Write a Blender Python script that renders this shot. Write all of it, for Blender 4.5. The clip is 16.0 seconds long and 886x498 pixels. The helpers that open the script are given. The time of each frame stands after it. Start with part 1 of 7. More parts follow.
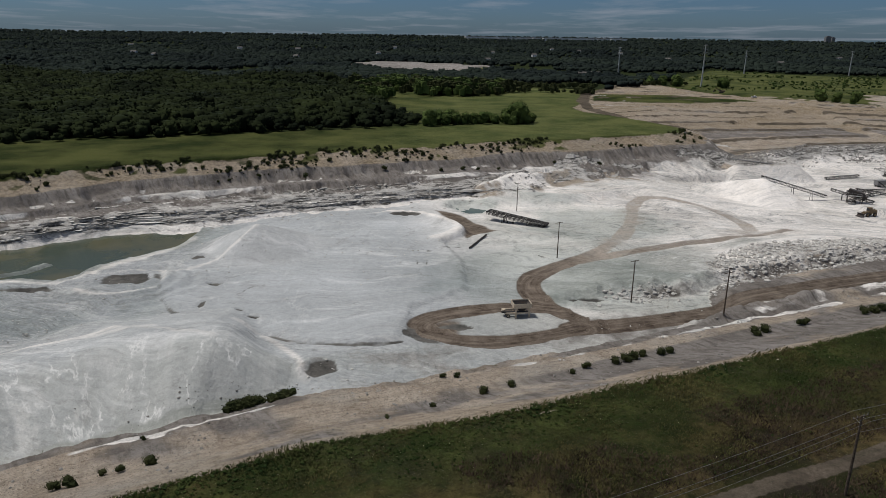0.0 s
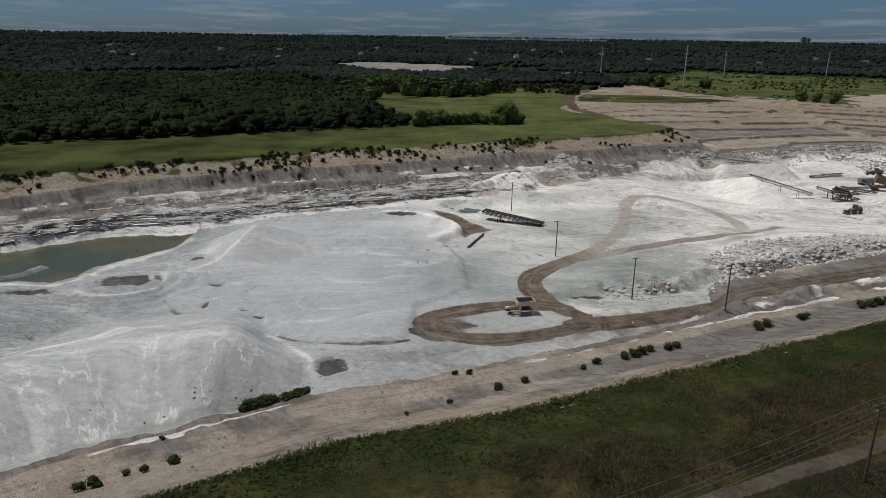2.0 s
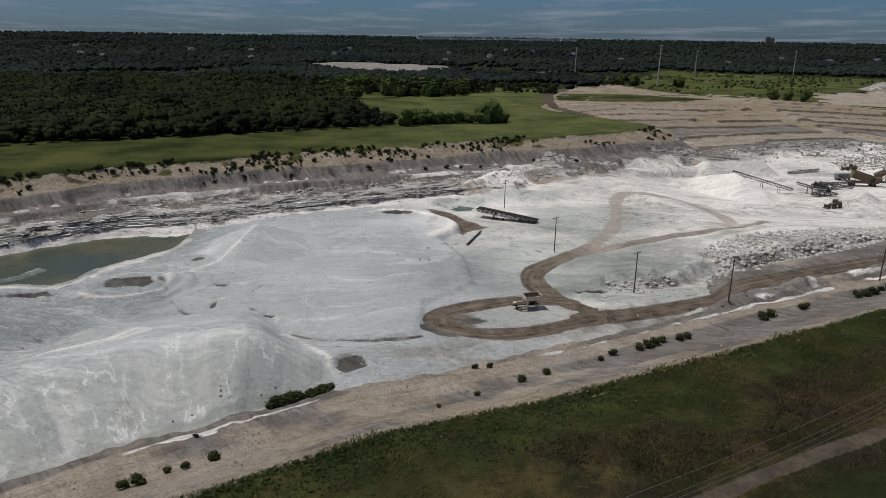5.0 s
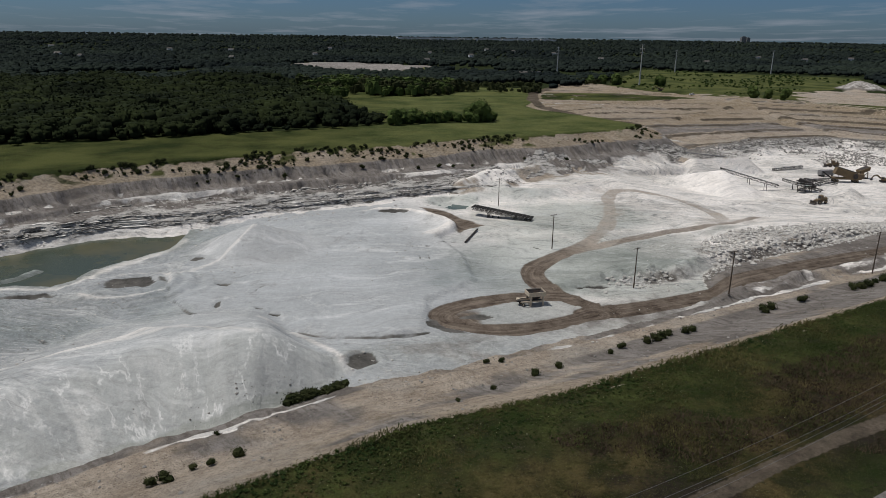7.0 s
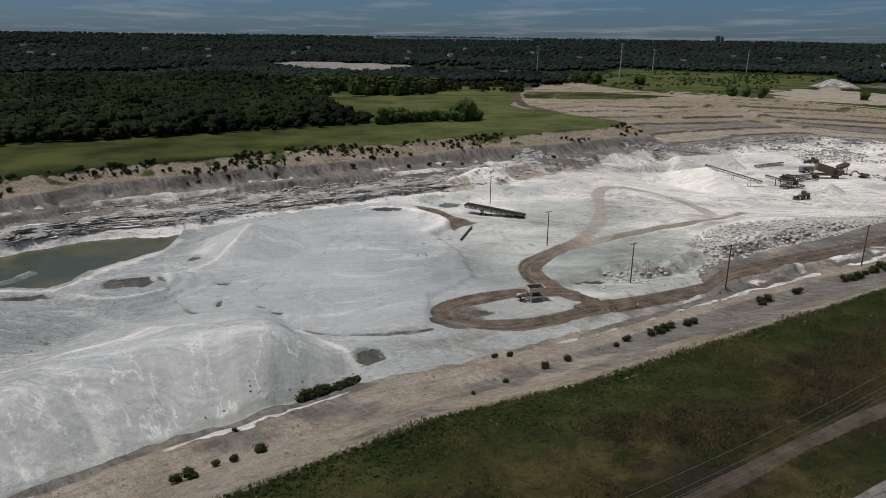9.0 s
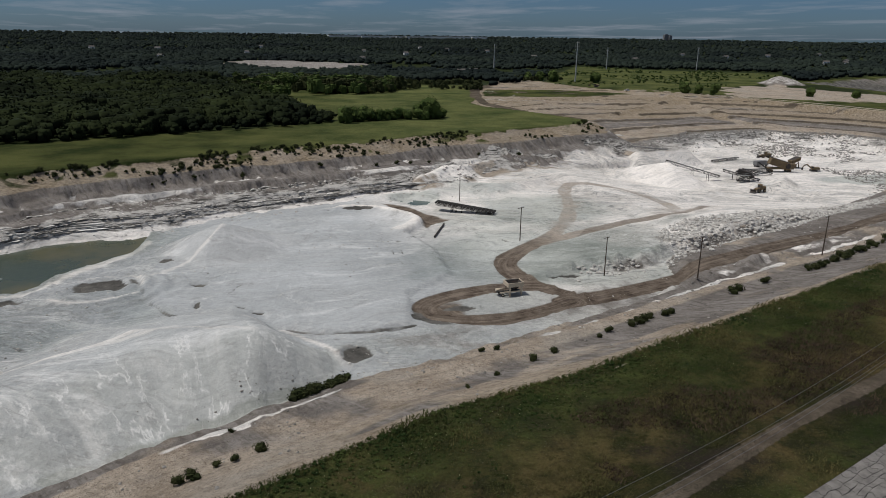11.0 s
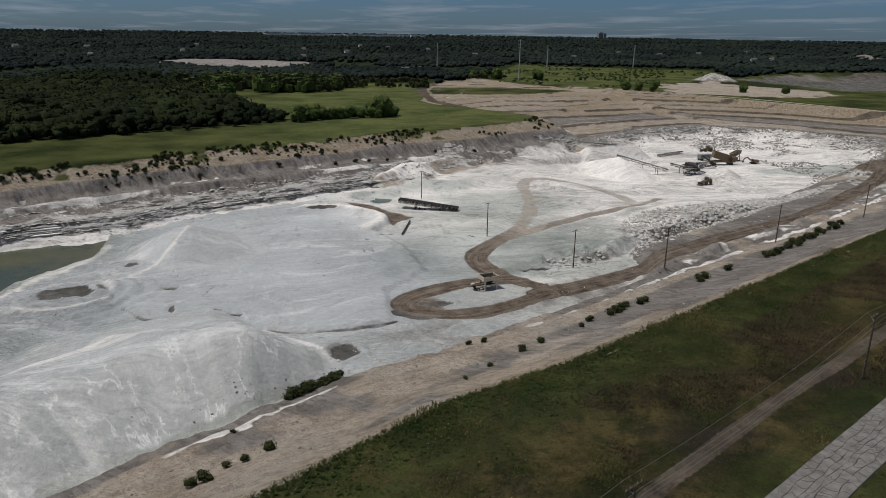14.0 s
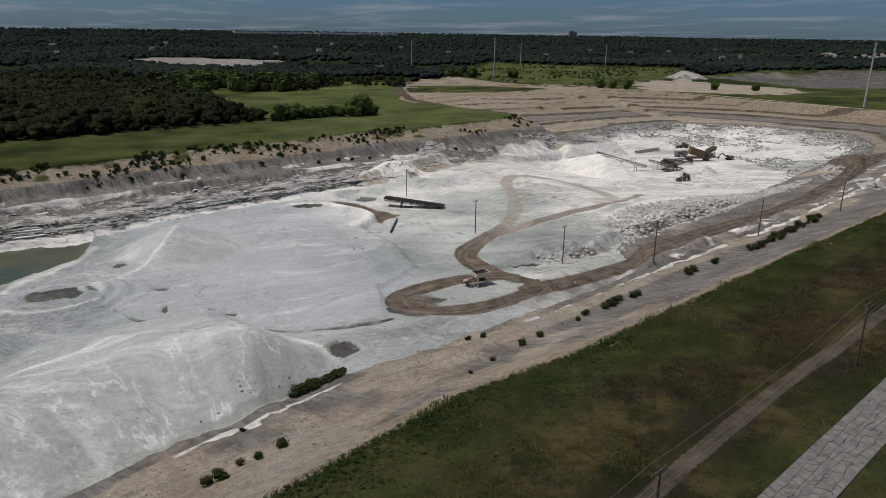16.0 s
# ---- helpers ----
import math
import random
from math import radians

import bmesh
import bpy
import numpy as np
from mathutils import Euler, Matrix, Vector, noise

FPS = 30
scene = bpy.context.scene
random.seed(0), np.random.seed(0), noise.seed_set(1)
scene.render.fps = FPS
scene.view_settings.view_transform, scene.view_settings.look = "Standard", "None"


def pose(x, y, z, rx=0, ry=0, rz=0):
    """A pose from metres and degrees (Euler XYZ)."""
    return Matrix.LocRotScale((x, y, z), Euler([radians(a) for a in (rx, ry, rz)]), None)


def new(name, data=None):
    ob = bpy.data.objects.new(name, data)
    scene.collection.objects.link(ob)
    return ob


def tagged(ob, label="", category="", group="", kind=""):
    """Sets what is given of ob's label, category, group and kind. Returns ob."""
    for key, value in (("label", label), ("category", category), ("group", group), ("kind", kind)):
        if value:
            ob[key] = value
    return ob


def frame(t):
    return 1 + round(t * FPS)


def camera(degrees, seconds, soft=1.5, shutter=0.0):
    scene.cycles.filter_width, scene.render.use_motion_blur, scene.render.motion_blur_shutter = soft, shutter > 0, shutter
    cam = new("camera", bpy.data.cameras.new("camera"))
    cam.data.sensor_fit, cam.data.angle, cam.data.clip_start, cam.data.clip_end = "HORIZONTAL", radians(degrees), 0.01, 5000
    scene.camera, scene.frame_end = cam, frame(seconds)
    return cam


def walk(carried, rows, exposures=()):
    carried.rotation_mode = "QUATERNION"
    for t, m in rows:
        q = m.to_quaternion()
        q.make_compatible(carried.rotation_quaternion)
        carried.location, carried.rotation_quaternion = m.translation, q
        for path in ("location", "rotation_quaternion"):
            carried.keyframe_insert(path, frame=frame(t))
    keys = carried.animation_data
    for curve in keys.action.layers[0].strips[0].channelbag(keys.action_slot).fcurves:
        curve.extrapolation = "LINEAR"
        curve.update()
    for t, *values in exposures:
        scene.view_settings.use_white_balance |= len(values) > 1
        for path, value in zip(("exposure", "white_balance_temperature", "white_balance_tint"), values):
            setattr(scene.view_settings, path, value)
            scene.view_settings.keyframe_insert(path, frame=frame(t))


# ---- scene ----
cam = camera(64.8, 16.0, soft=0.8)
METRES, EYE, TILT, LEAN, TURN = 44.0, 48.0, -17.2, -0.8, 0.0
ROWS = [
    (0.0, 0.0, 0.0, 0.0, 0.0, 0.0, -0.0),
    (0.5, -0.0285, -0.005, -0.0022, -0.34, 0.01, 0.09),
    (1.0, -0.0584, -0.011, -0.0049, -0.76, 0.03, 0.19),
    (1.5, -0.0889, -0.0165, -0.0074, -1.13, 0.04, 0.32),
    (2.0, -0.1199, -0.0225, -0.0097, -1.51, 0.06, 0.43),
    (2.5, -0.1515, -0.0286, -0.0126, -1.9, 0.07, 0.56),
    (3.0, -0.1835, -0.0345, -0.0147, -2.28, 0.07, 0.68),
    (3.5, -0.2156, -0.0403, -0.0182, -2.64, 0.06, 0.77),
    (4.0, -0.248, -0.0457, -0.0199, -3.02, 0.05, 0.89),
    (6.5, -0.4081, -0.0669, -0.032, -4.97, -0.01, 1.54),
    (7.0, -0.4394, -0.0706, -0.0349, -5.38, -0.02, 1.68),
    (7.5, -0.4703, -0.0745, -0.0373, -5.8, -0.05, 1.82),
    (8.0, -0.5021, -0.0786, -0.0403, -6.23, -0.06, 1.96),
    (8.5, -0.5332, -0.0823, -0.0428, -6.66, -0.09, 2.09),
    (9.0, -0.5641, -0.0859, -0.0444, -7.13, -0.12, 2.24),
    (11.5, -0.7197, -0.0949, -0.0491, -11.67, -0.5, 3.56),
    (12.0, -0.7506, -0.0954, -0.0492, -12.58, -0.59, 3.82),
    (12.5, -0.7822, -0.0955, -0.0492, -13.41, -0.67, 4.04),
    (13.0, -0.8147, -0.0947, -0.0488, -14.14, -0.75, 4.23),
    (13.5, -0.8467, -0.0942, -0.0486, -14.76, -0.8, 4.43),
    (14.0, -0.8781, -0.0934, -0.0477, -15.42, -0.88, 4.63),
    (14.5, -0.9083, -0.0922, -0.047, -16.09, -0.97, 4.83),
    (15.0, -0.9366, -0.0906, -0.0466, -16.75, -1.06, 5.02),
    (15.5, -0.9644, -0.0887, -0.0457, -17.35, -1.15, 5.19),
    (16.0, -0.9909, -0.0871, -0.0453, -17.63, -1.2, 5.27),
]
walk(cam, [(t, pose(0, 0, EYE, TILT, LEAN, TURN) @ pose(METRES * x, METRES * y, METRES * z, 90 + pitch, roll, yaw)) for t, x, y, z, yaw, pitch, roll in ROWS])

# ---- world, sun ----
SUN_AZ, SUN_EL = 290.0, 64.0     # degrees from +y clockwise, above the horizon
world = bpy.data.worlds.new("world")
scene.world = world
world.use_nodes = True
wn, wl = world.node_tree.nodes, world.node_tree.links
wn.clear()
w_out, w_bg = wn.new("ShaderNodeOutputWorld"), wn.new("ShaderNodeBackground")
w_sky, w_tc = wn.new("ShaderNodeTexSky"), wn.new("ShaderNodeTexCoord")
w_sky.sky_type, w_sky.sun_disc = "NISHITA", False
w_sky.sun_elevation, w_sky.sun_rotation = radians(SUN_EL), radians(SUN_AZ)
w_sky.air_density, w_sky.dust_density, w_sky.ozone_density = 1.0, 0.4, 3.0
w_map, w_noise, w_ramp = wn.new("ShaderNodeMapping"), wn.new("ShaderNodeTexNoise"), wn.new("ShaderNodeValToRGB")
w_sep, w_com, w_add = wn.new("ShaderNodeSeparateXYZ"), wn.new("ShaderNodeCombineXYZ"), wn.new("ShaderNodeMath")
w_dx, w_dy = wn.new("ShaderNodeMath"), wn.new("ShaderNodeMath")
w_dx.operation = w_dy.operation = "DIVIDE"
w_add.inputs[1].default_value = 0.035
w_map.inputs["Scale"].default_value = (0.24, 0.13, 1)
w_noise.inputs["Scale"].default_value, w_noise.inputs["Detail"].default_value = 1.6, 7
w_noise.inputs["Roughness"].default_value = 0.6
w_ramp.color_ramp.elements[0].position, w_ramp.color_ramp.elements[1].position = 0.50, 0.82
w_tint, w_mix = wn.new("ShaderNodeMix"), wn.new("ShaderNodeMix")
for m, kind in ((w_tint, "MULTIPLY"), (w_mix, "MIX")):
    m.data_type, m.blend_type = "RGBA", kind
w_tint.inputs[0].default_value = 1.0
w_tint.inputs[7].default_value = (0.285, 0.435, 0.70, 1)
w_mix.inputs[7].default_value = (4.3, 4.75, 5.6, 1)
wl.new(w_tc.outputs["Generated"], w_sep.inputs[0])
wl.new(w_sep.outputs[2], w_add.inputs[0])
for node, k in ((w_dx, 0), (w_dy, 1)):
    wl.new(w_sep.outputs[k], node.inputs[0])
    wl.new(w_add.outputs[0], node.inputs[1])
    wl.new(node.outputs[0], w_com.inputs[k])
wl.new(w_com.outputs[0], w_map.inputs[0])
wl.new(w_map.outputs[0], w_noise.inputs["Vector"])
wl.new(w_noise.outputs[0], w_ramp.inputs[0])
wl.new(w_sky.outputs[0], w_tint.inputs[6])
wl.new(w_tint.outputs[2], w_mix.inputs[6])
w_high, w_cover = wn.new("ShaderNodeMapRange"), wn.new("ShaderNodeMath")
w_high.inputs["From Min"].default_value, w_high.inputs["From Max"].default_value = 0.12, 0.6
w_high.inputs["To Min"].default_value, w_high.inputs["To Max"].default_value = 0.0, 0.75     # broken cloud thickens overhead
w_cover.operation = "MAXIMUM"
wl.new(w_sep.outputs[2], w_high.inputs["Value"])
wl.new(w_high.outputs[0], w_cover.inputs[0])
wl.new(w_ramp.outputs[0], w_cover.inputs[1])
wl.new(w_cover.outputs[0], w_mix.inputs[0])
wl.new(w_mix.outputs[2], w_bg.inputs[0])
wl.new(w_bg.outputs[0], w_out.inputs[0])
w_bg.inputs[1].default_value = 0.060

sun = new("sun", bpy.data.lights.new("sun", "SUN"))
sun.data.energy, sun.data.angle, sun.data.color = 3.0, radians(8.0), (1.0, 0.96, 0.905)
d = Vector((math.sin(radians(SUN_AZ)) * math.cos(radians(SUN_EL)), math.cos(radians(SUN_AZ)) * math.cos(radians(SUN_EL)), math.sin(radians(SUN_EL))))
sun.rotation_mode = "QUATERNION"
sun.rotation_quaternion = d.to_track_quat("Z", "Y")
sun.location = d * 300

# ---- materials ----


class Nodes:
    """A small builder for node materials."""

    def __init__(self, name):
        self.mat = bpy.data.materials.new(name)
        self.mat.use_nodes = True
        self.n, self.l = self.mat.node_tree.nodes, self.mat.node_tree.links
        self.bsdf = self.n["Principled BSDF"]
        self.pos = self.n.new("ShaderNodeNewGeometry")

    def put(self, socket, value):
        if isinstance(value, bpy.types.NodeSocket):
            self.l.new(value, socket)
        elif isinstance(value, (tuple, list)) and len(value) == 3 and socket.type == "RGBA":
            socket.default_value = (*value, 1)
        else:
            socket.default_value = value

    def noise(self, scale, detail=4, rough=0.55, stretch=None, vec=None):
        v = vec or self.pos.outputs["Position"]
        if stretch:
            m = self.n.new("ShaderNodeMapping")
            m.inputs["Scale"].default_value = stretch
            self.l.new(v, m.inputs[0])
            v = m.outputs[0]
        t = self.n.new("ShaderNodeTexNoise")
        t.inputs["Scale"].default_value, t.inputs["Detail"].default_value, t.inputs["Roughness"].default_value = scale, detail, rough
        self.l.new(v, t.inputs["Vector"])
        return t.outputs[0]

    def ramp(self, fac, a, b, lo=0.35, hi=0.65):
        r = self.n.new("ShaderNodeValToRGB")
        r.color_ramp.elements[0].position, r.color_ramp.elements[1].position = lo, hi
        r.color_ramp.elements[0].color = (*a, 1) if isinstance(a, tuple) else (a, a, a, 1)
        r.color_ramp.elements[1].color = (*b, 1) if isinstance(b, tuple) else (b, b, b, 1)
        self.l.new(fac, r.inputs[0])
        return r.outputs[0]

    def mix(self, fac, a, b, kind="MIX"):
        m = self.n.new("ShaderNodeMix")
        m.data_type, m.blend_type = "RGBA", kind
        self.put(m.inputs[0], fac), self.put(m.inputs[6], a), self.put(m.inputs[7], b)
        return m.outputs[2]

    def math(self, op, a, b=0.0, c=0.0):
        m = self.n.new("ShaderNodeMath")
        m.operation = op
        for i, v in enumerate((a, b, c)):
            self.put(m.inputs[i], v)
        return m.outputs[0]

    def attr(self, name):
        a = self.n.new("ShaderNodeAttribute")
        a.attribute_name = name
        s = self.n.new("ShaderNodeSeparateColor")
        self.l.new(a.outputs["Color"], s.inputs[0])
        return s.outputs[0], s.outputs[1], s.outputs[2]

    def mask(self, value, wobble, amount=0.5, width=0.18):
        """A mask whose edge is broken up by a noise."""
        v = self.math("ADD", value, self.math("MULTIPLY", self.math("SUBTRACT", wobble, 0.5), amount))
        r = self.n.new("ShaderNodeMapRange")
        r.interpolation_type = "SMOOTHSTEP"
        r.inputs["From Min"].default_value, r.inputs["From Max"].default_value = 0.5 - width, 0.5 + width
        self.l.new(v, r.inputs["Value"])
        return r.outputs[0]

    def bump(self, height, strength=0.5, distance=0.2):
        b = self.n.new("ShaderNodeBump")
        b.inputs["Strength"].default_value, b.inputs["Distance"].default_value = strength, distance
        self.l.new(height, b.inputs["Height"])
        self.l.new(b.outputs[0], self.bsdf.inputs["Normal"])

    def done(self, color, rough=0.8, metal=0.0, spec=0.3):
        self.put(self.bsdf.inputs["Base Color"], color)
        self.put(self.bsdf.inputs["Roughness"], rough)
        self.put(self.bsdf.inputs["Metallic"], metal)
        self.put(self.bsdf.inputs["Specular IOR Level"], spec)
        return self.mat


def painted(name, color, wear=(0.12, 0.08, 0.05), rough=0.6, metal=0.0, amount=0.5, scale=0.9):
    """Paint or metal with grime and rust in patches."""
    n = Nodes(name)
    patches = n.ramp(n.noise(scale, 6, 0.65), 0.0, 1.0, 0.5, 0.72)
    fine = n.ramp(n.noise(scale * 8, 3), 0.75, 1.1, 0.3, 0.7)
    c = n.mix(n.math("MULTIPLY", patches, amount), color, wear)
    c = n.mix(1.0, c, fine, "MULTIPLY")
    n.bump(n.noise(scale * 6, 3), 0.2, 0.02)
    return n.done(c, rough, metal)


def foliage(name, dark, light, scale=0.12, vary=0.7, soft=0.0):
    n = Nodes(name)
    big = n.ramp(n.noise(scale, 3), dark, light, 0.35, 0.68)
    var = n.math("MULTIPLY_ADD", n.pos.outputs["Random Per Island"], vary, 1.0 - vary / 2)
    c = n.mix(1.0, big, var, "MULTIPLY")
    if soft:
        turn = n.n.new("ShaderNodeVectorMath")
        turn.operation = "MULTIPLY_ADD"
        n.l.new(n.pos.outputs["Normal"], turn.inputs[0])
        turn.inputs[1].default_value, turn.inputs[2].default_value = (1 - soft,) * 3, (0, 0, soft)
        n.l.new(turn.outputs[0], n.bsdf.inputs["Normal"])
    return n.done(c, 0.9, 0.0, 0.03)


def ground_material():
    n = Nodes("ground_surface")
    tan, grey, rock = n.attr("zone_a")
    white, road, damp = n.attr("zone_b")
    scrub, track, wood = n.attr("zone_c")
    fl = n.n.new("ShaderNodeAttribute")
    fl.attribute_name = "flow"
    flow = fl.outputs["Vector"]
    edge = n.noise(0.28, 6, 0.65)
    fine = n.noise(0.85, 7, 0.7)
    grit = n.noise(3.0, 5, 0.72)
    broad = n.noise(0.03, 6, 0.6)
    mid = n.noise(0.11, 6, 0.62)
    lane = n.noise(0.5, 5, 0.65, (0.12, 1.6, 1), flow)
    runs = n.noise(0.8, 6, 0.7, (1.0, 0.2, 1), flow)
    # meadow
    c = n.mix(n.ramp(broad, 0.0, 1.0, 0.38, 0.62), (0.026, 0.036, 0.012), (0.098, 0.106, 0.036))
    c = n.mix(n.ramp(fine, 0.0, 0.6, 0.45, 0.7), c, (0.026, 0.036, 0.011))
    c = n.mix(n.ramp(mid, 0.0, 0.35, 0.52, 0.7), c, (0.090, 0.086, 0.034))
    # yellower grass on the right, with its sunlit look put into the colour
    sunlit_dry = n.attr("zone_f")[1]
    c = n.mix(n.math("MULTIPLY", sunlit_dry, n.ramp(mid, 0.45, 0.95, 0.35, 0.65)), c, n.mix(n.ramp(broad, 0.0, 1.0, 0.35, 0.65), (0.070, 0.090, 0.031), (0.135, 0.145, 0.056)))
    # rough scrub near the pit's brink: green at the edge, then brown weeds and ochre grass
    ochre, flat, lush = n.attr("zone_e")
    speck = n.noise(5.0, 3, 0.7)
    s = n.mix(n.ramp(mid, 0.0, 1.0, 0.4, 0.62), (0.020, 0.024, 0.010), (0.046, 0.044, 0.018))
    s = n.mix(n.ramp(n.noise(0.06, 5, 0.6, (1, 1.6, 1)), 0.0, 0.9, 0.47, 0.60), s, (0.038, 0.030, 0.024))
    s = n.mix(n.ramp(n.noise(0.06, 7, 0.7), 0.0, 0.95, 0.51, 0.62), s, (0.120, 0.090, 0.042))
    s = n.mix(n.math("MULTIPLY", ochre, n.ramp(n.noise(0.22, 6, 0.7), 0.1, 1.0, 0.42, 0.58)), s, n.mix(n.ramp(fine, 0.0, 1.0, 0.38, 0.62), (0.070, 0.058, 0.024), (0.175, 0.132, 0.060)))
    s = n.mix(n.math("MULTIPLY", lush, n.ramp(edge, 0.35, 1.0, 0.4, 0.6)), s, n.mix(n.ramp(mid, 0.0, 1.0, 0.4, 0.6), (0.036, 0.056, 0.016), (0.080, 0.098, 0.030)))
    s = n.mix(n.ramp(fine, 0.0, 0.8, 0.46, 0.66), s, (0.020, 0.021, 0.010))
    s = n.mix(n.ramp(speck, 0.0, 0.9, 0.62, 0.70), s, (0.16, 0.155, 0.10))
    c = n.mix(n.mask(scrub, edge), c, s)
    c = n.mix(n.mask(wood, edge), c, n.mix(mid, (0.018, 0.026, 0.010), (0.034, 0.042, 0.018)))
    # tan soil
    t = n.mix(n.ramp(mid, 0.0, 1.0, 0.36, 0.64), (0.34, 0.280, 0.218), (0.495, 0.425, 0.345))
    t = n.mix(n.ramp(runs, 0.0, 0.6, 0.48, 0.70), t, (0.18, 0.15, 0.118))
    t = n.mix(n.ramp(lane, 0.0, 0.55, 0.50, 0.68), t, (0.19, 0.158, 0.124))
    t = n.mix(n.ramp(n.noise(0.05, 5, 0.6), 0.0, 0.8, 0.5, 0.66), t, (0.37, 0.338, 0.292))
    t = n.mix(n.ramp(grit, 0.0, 0.9, 0.54, 0.62), t, (0.105, 0.086, 0.067))
    t = n.mix(n.ramp(n.noise(1.7, 6, 0.75), 0.0, 0.75, 0.56, 0.63), t, (0.115, 0.094, 0.076))
    t = n.mix(n.ramp(n.noise(2.3, 5, 0.7), 0.55, 0.0, 0.36, 0.44), t, (0.50, 0.455, 0.39))
    t = n.mix(n.ramp(fine, 0.0, 0.5, 0.54, 0.70), t, (0.17, 0.135, 0.10))
    t = n.mix(n.math("MULTIPLY", ochre, n.ramp(edge, 0.45, 0.95, 0.35, 0.65)), t, n.mix(n.ramp(fine, 0.0, 1.0, 0.35, 0.65), (0.135, 0.102, 0.062), (0.33, 0.265, 0.18)))
    c = n.mix(n.mask(tan, edge, 0.55), c, t)
    # grey clay
    g = n.mix(n.ramp(mid, 0.0, 1.0, 0.36, 0.66), (0.165, 0.148, 0.134), (0.30, 0.277, 0.254))
    g = n.mix(n.ramp(runs, 0.0, 0.8, 0.48, 0.58), g, (0.14, 0.123, 0.108))
    g = n.mix(n.ramp(fine, 0.0, 0.5, 0.48, 0.7), g, (0.13, 0.112, 0.10))
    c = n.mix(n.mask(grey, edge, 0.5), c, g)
    # layered rock
    layer = n.noise(0.5, 7, 0.75, (0.22, 0.22, 3.0))
    r = n.mix(n.ramp(layer, 0.0, 1.0, 0.43, 0.52), (0.085, 0.080, 0.073), (0.52, 0.50, 0.465))
    r = n.mix(n.ramp(fine, 0.0, 0.7, 0.52, 0.64), r, (0.12, 0.108, 0.096))
    r = n.mix(n.ramp(edge, 0.0, 0.6, 0.53, 0.63), r, (0.64, 0.61, 0.57))
    c = n.mix(n.mask(rock, edge, 0.8), c, r)
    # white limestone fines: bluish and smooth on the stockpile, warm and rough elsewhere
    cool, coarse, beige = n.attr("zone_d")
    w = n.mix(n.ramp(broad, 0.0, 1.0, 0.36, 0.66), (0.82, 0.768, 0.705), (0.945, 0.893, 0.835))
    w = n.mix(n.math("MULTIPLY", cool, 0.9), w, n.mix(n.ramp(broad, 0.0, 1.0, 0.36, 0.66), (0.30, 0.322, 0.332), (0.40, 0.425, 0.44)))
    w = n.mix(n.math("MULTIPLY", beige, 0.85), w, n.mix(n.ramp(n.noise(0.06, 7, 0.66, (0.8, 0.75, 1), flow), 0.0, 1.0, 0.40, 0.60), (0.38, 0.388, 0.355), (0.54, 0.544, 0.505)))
    bend = n.n.new("ShaderNodeTexNoise")
    bend.inputs["Scale"].default_value, bend.inputs["Detail"].default_value = 0.016, 3
    n.l.new(n.pos.outputs["Position"], bend.inputs["Vector"])
    shift = n.n.new("ShaderNodeVectorMath")
    shift.operation = "MULTIPLY_ADD"
    n.l.new(bend.outputs["Color"], shift.inputs[0])
    shift.inputs[1].default_value = (70, 70, 0)
    n.l.new(n.pos.outputs["Position"], shift.inputs[2])
    swirl = shift.outputs[0]
    streak = n.noise(0.12, 8, 0.68, (0.28, 1.3, 0.5), swirl)
    patch = n.noise(0.035, 7, 0.66, (0.7, 1.2, 1), swirl)
    rut = n.noise(0.6, 5, 0.6, (0.10, 1.5, 0.5), swirl)
    some = n.math("MULTIPLY_ADD", coarse, 0.36, 0.44)
    w = n.mix(n.math("MULTIPLY", n.ramp(patch, 0.0, 0.85, 0.49, 0.60), some), w, n.mix(cool, (0.50, 0.47, 0.425), (0.37, 0.385, 0.385)))
    w = n.mix(n.math("MULTIPLY", n.ramp(streak, 0.0, 0.8, 0.47, 0.66), some), w, (0.31, 0.315, 0.31))
    w = n.mix(n.math("MULTIPLY", n.ramp(rut, 0.0, 0.7, 0.54, 0.68), some), w, (0.27, 0.265, 0.26))
    w = n.mix(n.math("MULTIPLY", n.ramp(streak, 0.7, 0.0, 0.33, 0.44), some), w, (0.82, 0.81, 0.79))
    w = n.mix(n.math("MULTIPLY", n.ramp(n.noise(0.12, 9, 0.75, (0.9, 0.5, 1), flow), 0.0, 0.7, 0.555, 0.615), beige), w, (0.66, 0.65, 0.615))
    w = n.mix(n.math("MULTIPLY", n.math("MULTIPLY", n.ramp(n.noise(0.25, 5, 0.6, (1.0, 0.16, 1), flow), 0.0, 0.8, 0.50, 0.64), n.ramp(patch, 0.2, 1.0, 0.42, 0.58)), beige), w, (0.70, 0.69, 0.655))
    w = n.mix(n.math("MULTIPLY", n.ramp(n.noise(0.22, 5, 0.65, (1.0, 0.22, 1), flow), 0.0, 0.35, 0.52, 0.70), beige), w, (0.42, 0.42, 0.385))
    crest = n.math("ABSOLUTE", n.math("SUBTRACT", n.noise(0.07, 6, 0.6, (1.0, 0.45, 1), flow), 0.5))
    w = n.mix(n.math("MULTIPLY", n.math("MULTIPLY", n.ramp(crest, 0.9, 0.0, 0.0, 0.014), n.ramp(edge, 0.1, 1.0, 0.42, 0.58)), n.math("MULTIPLY_ADD", beige, 0.8, 0.2)), w, (0.84, 0.83, 0.80))
    w = n.mix(n.math("MULTIPLY", flat, 0.85), w, n.mix(n.ramp(mid, 0.0, 1.0, 0.35, 0.65), (0.275, 0.288, 0.262), (0.35, 0.357, 0.326)))
    hair = n.noise(0.9, 7, 0.72, (0.22, 1.4, 0.5), swirl)
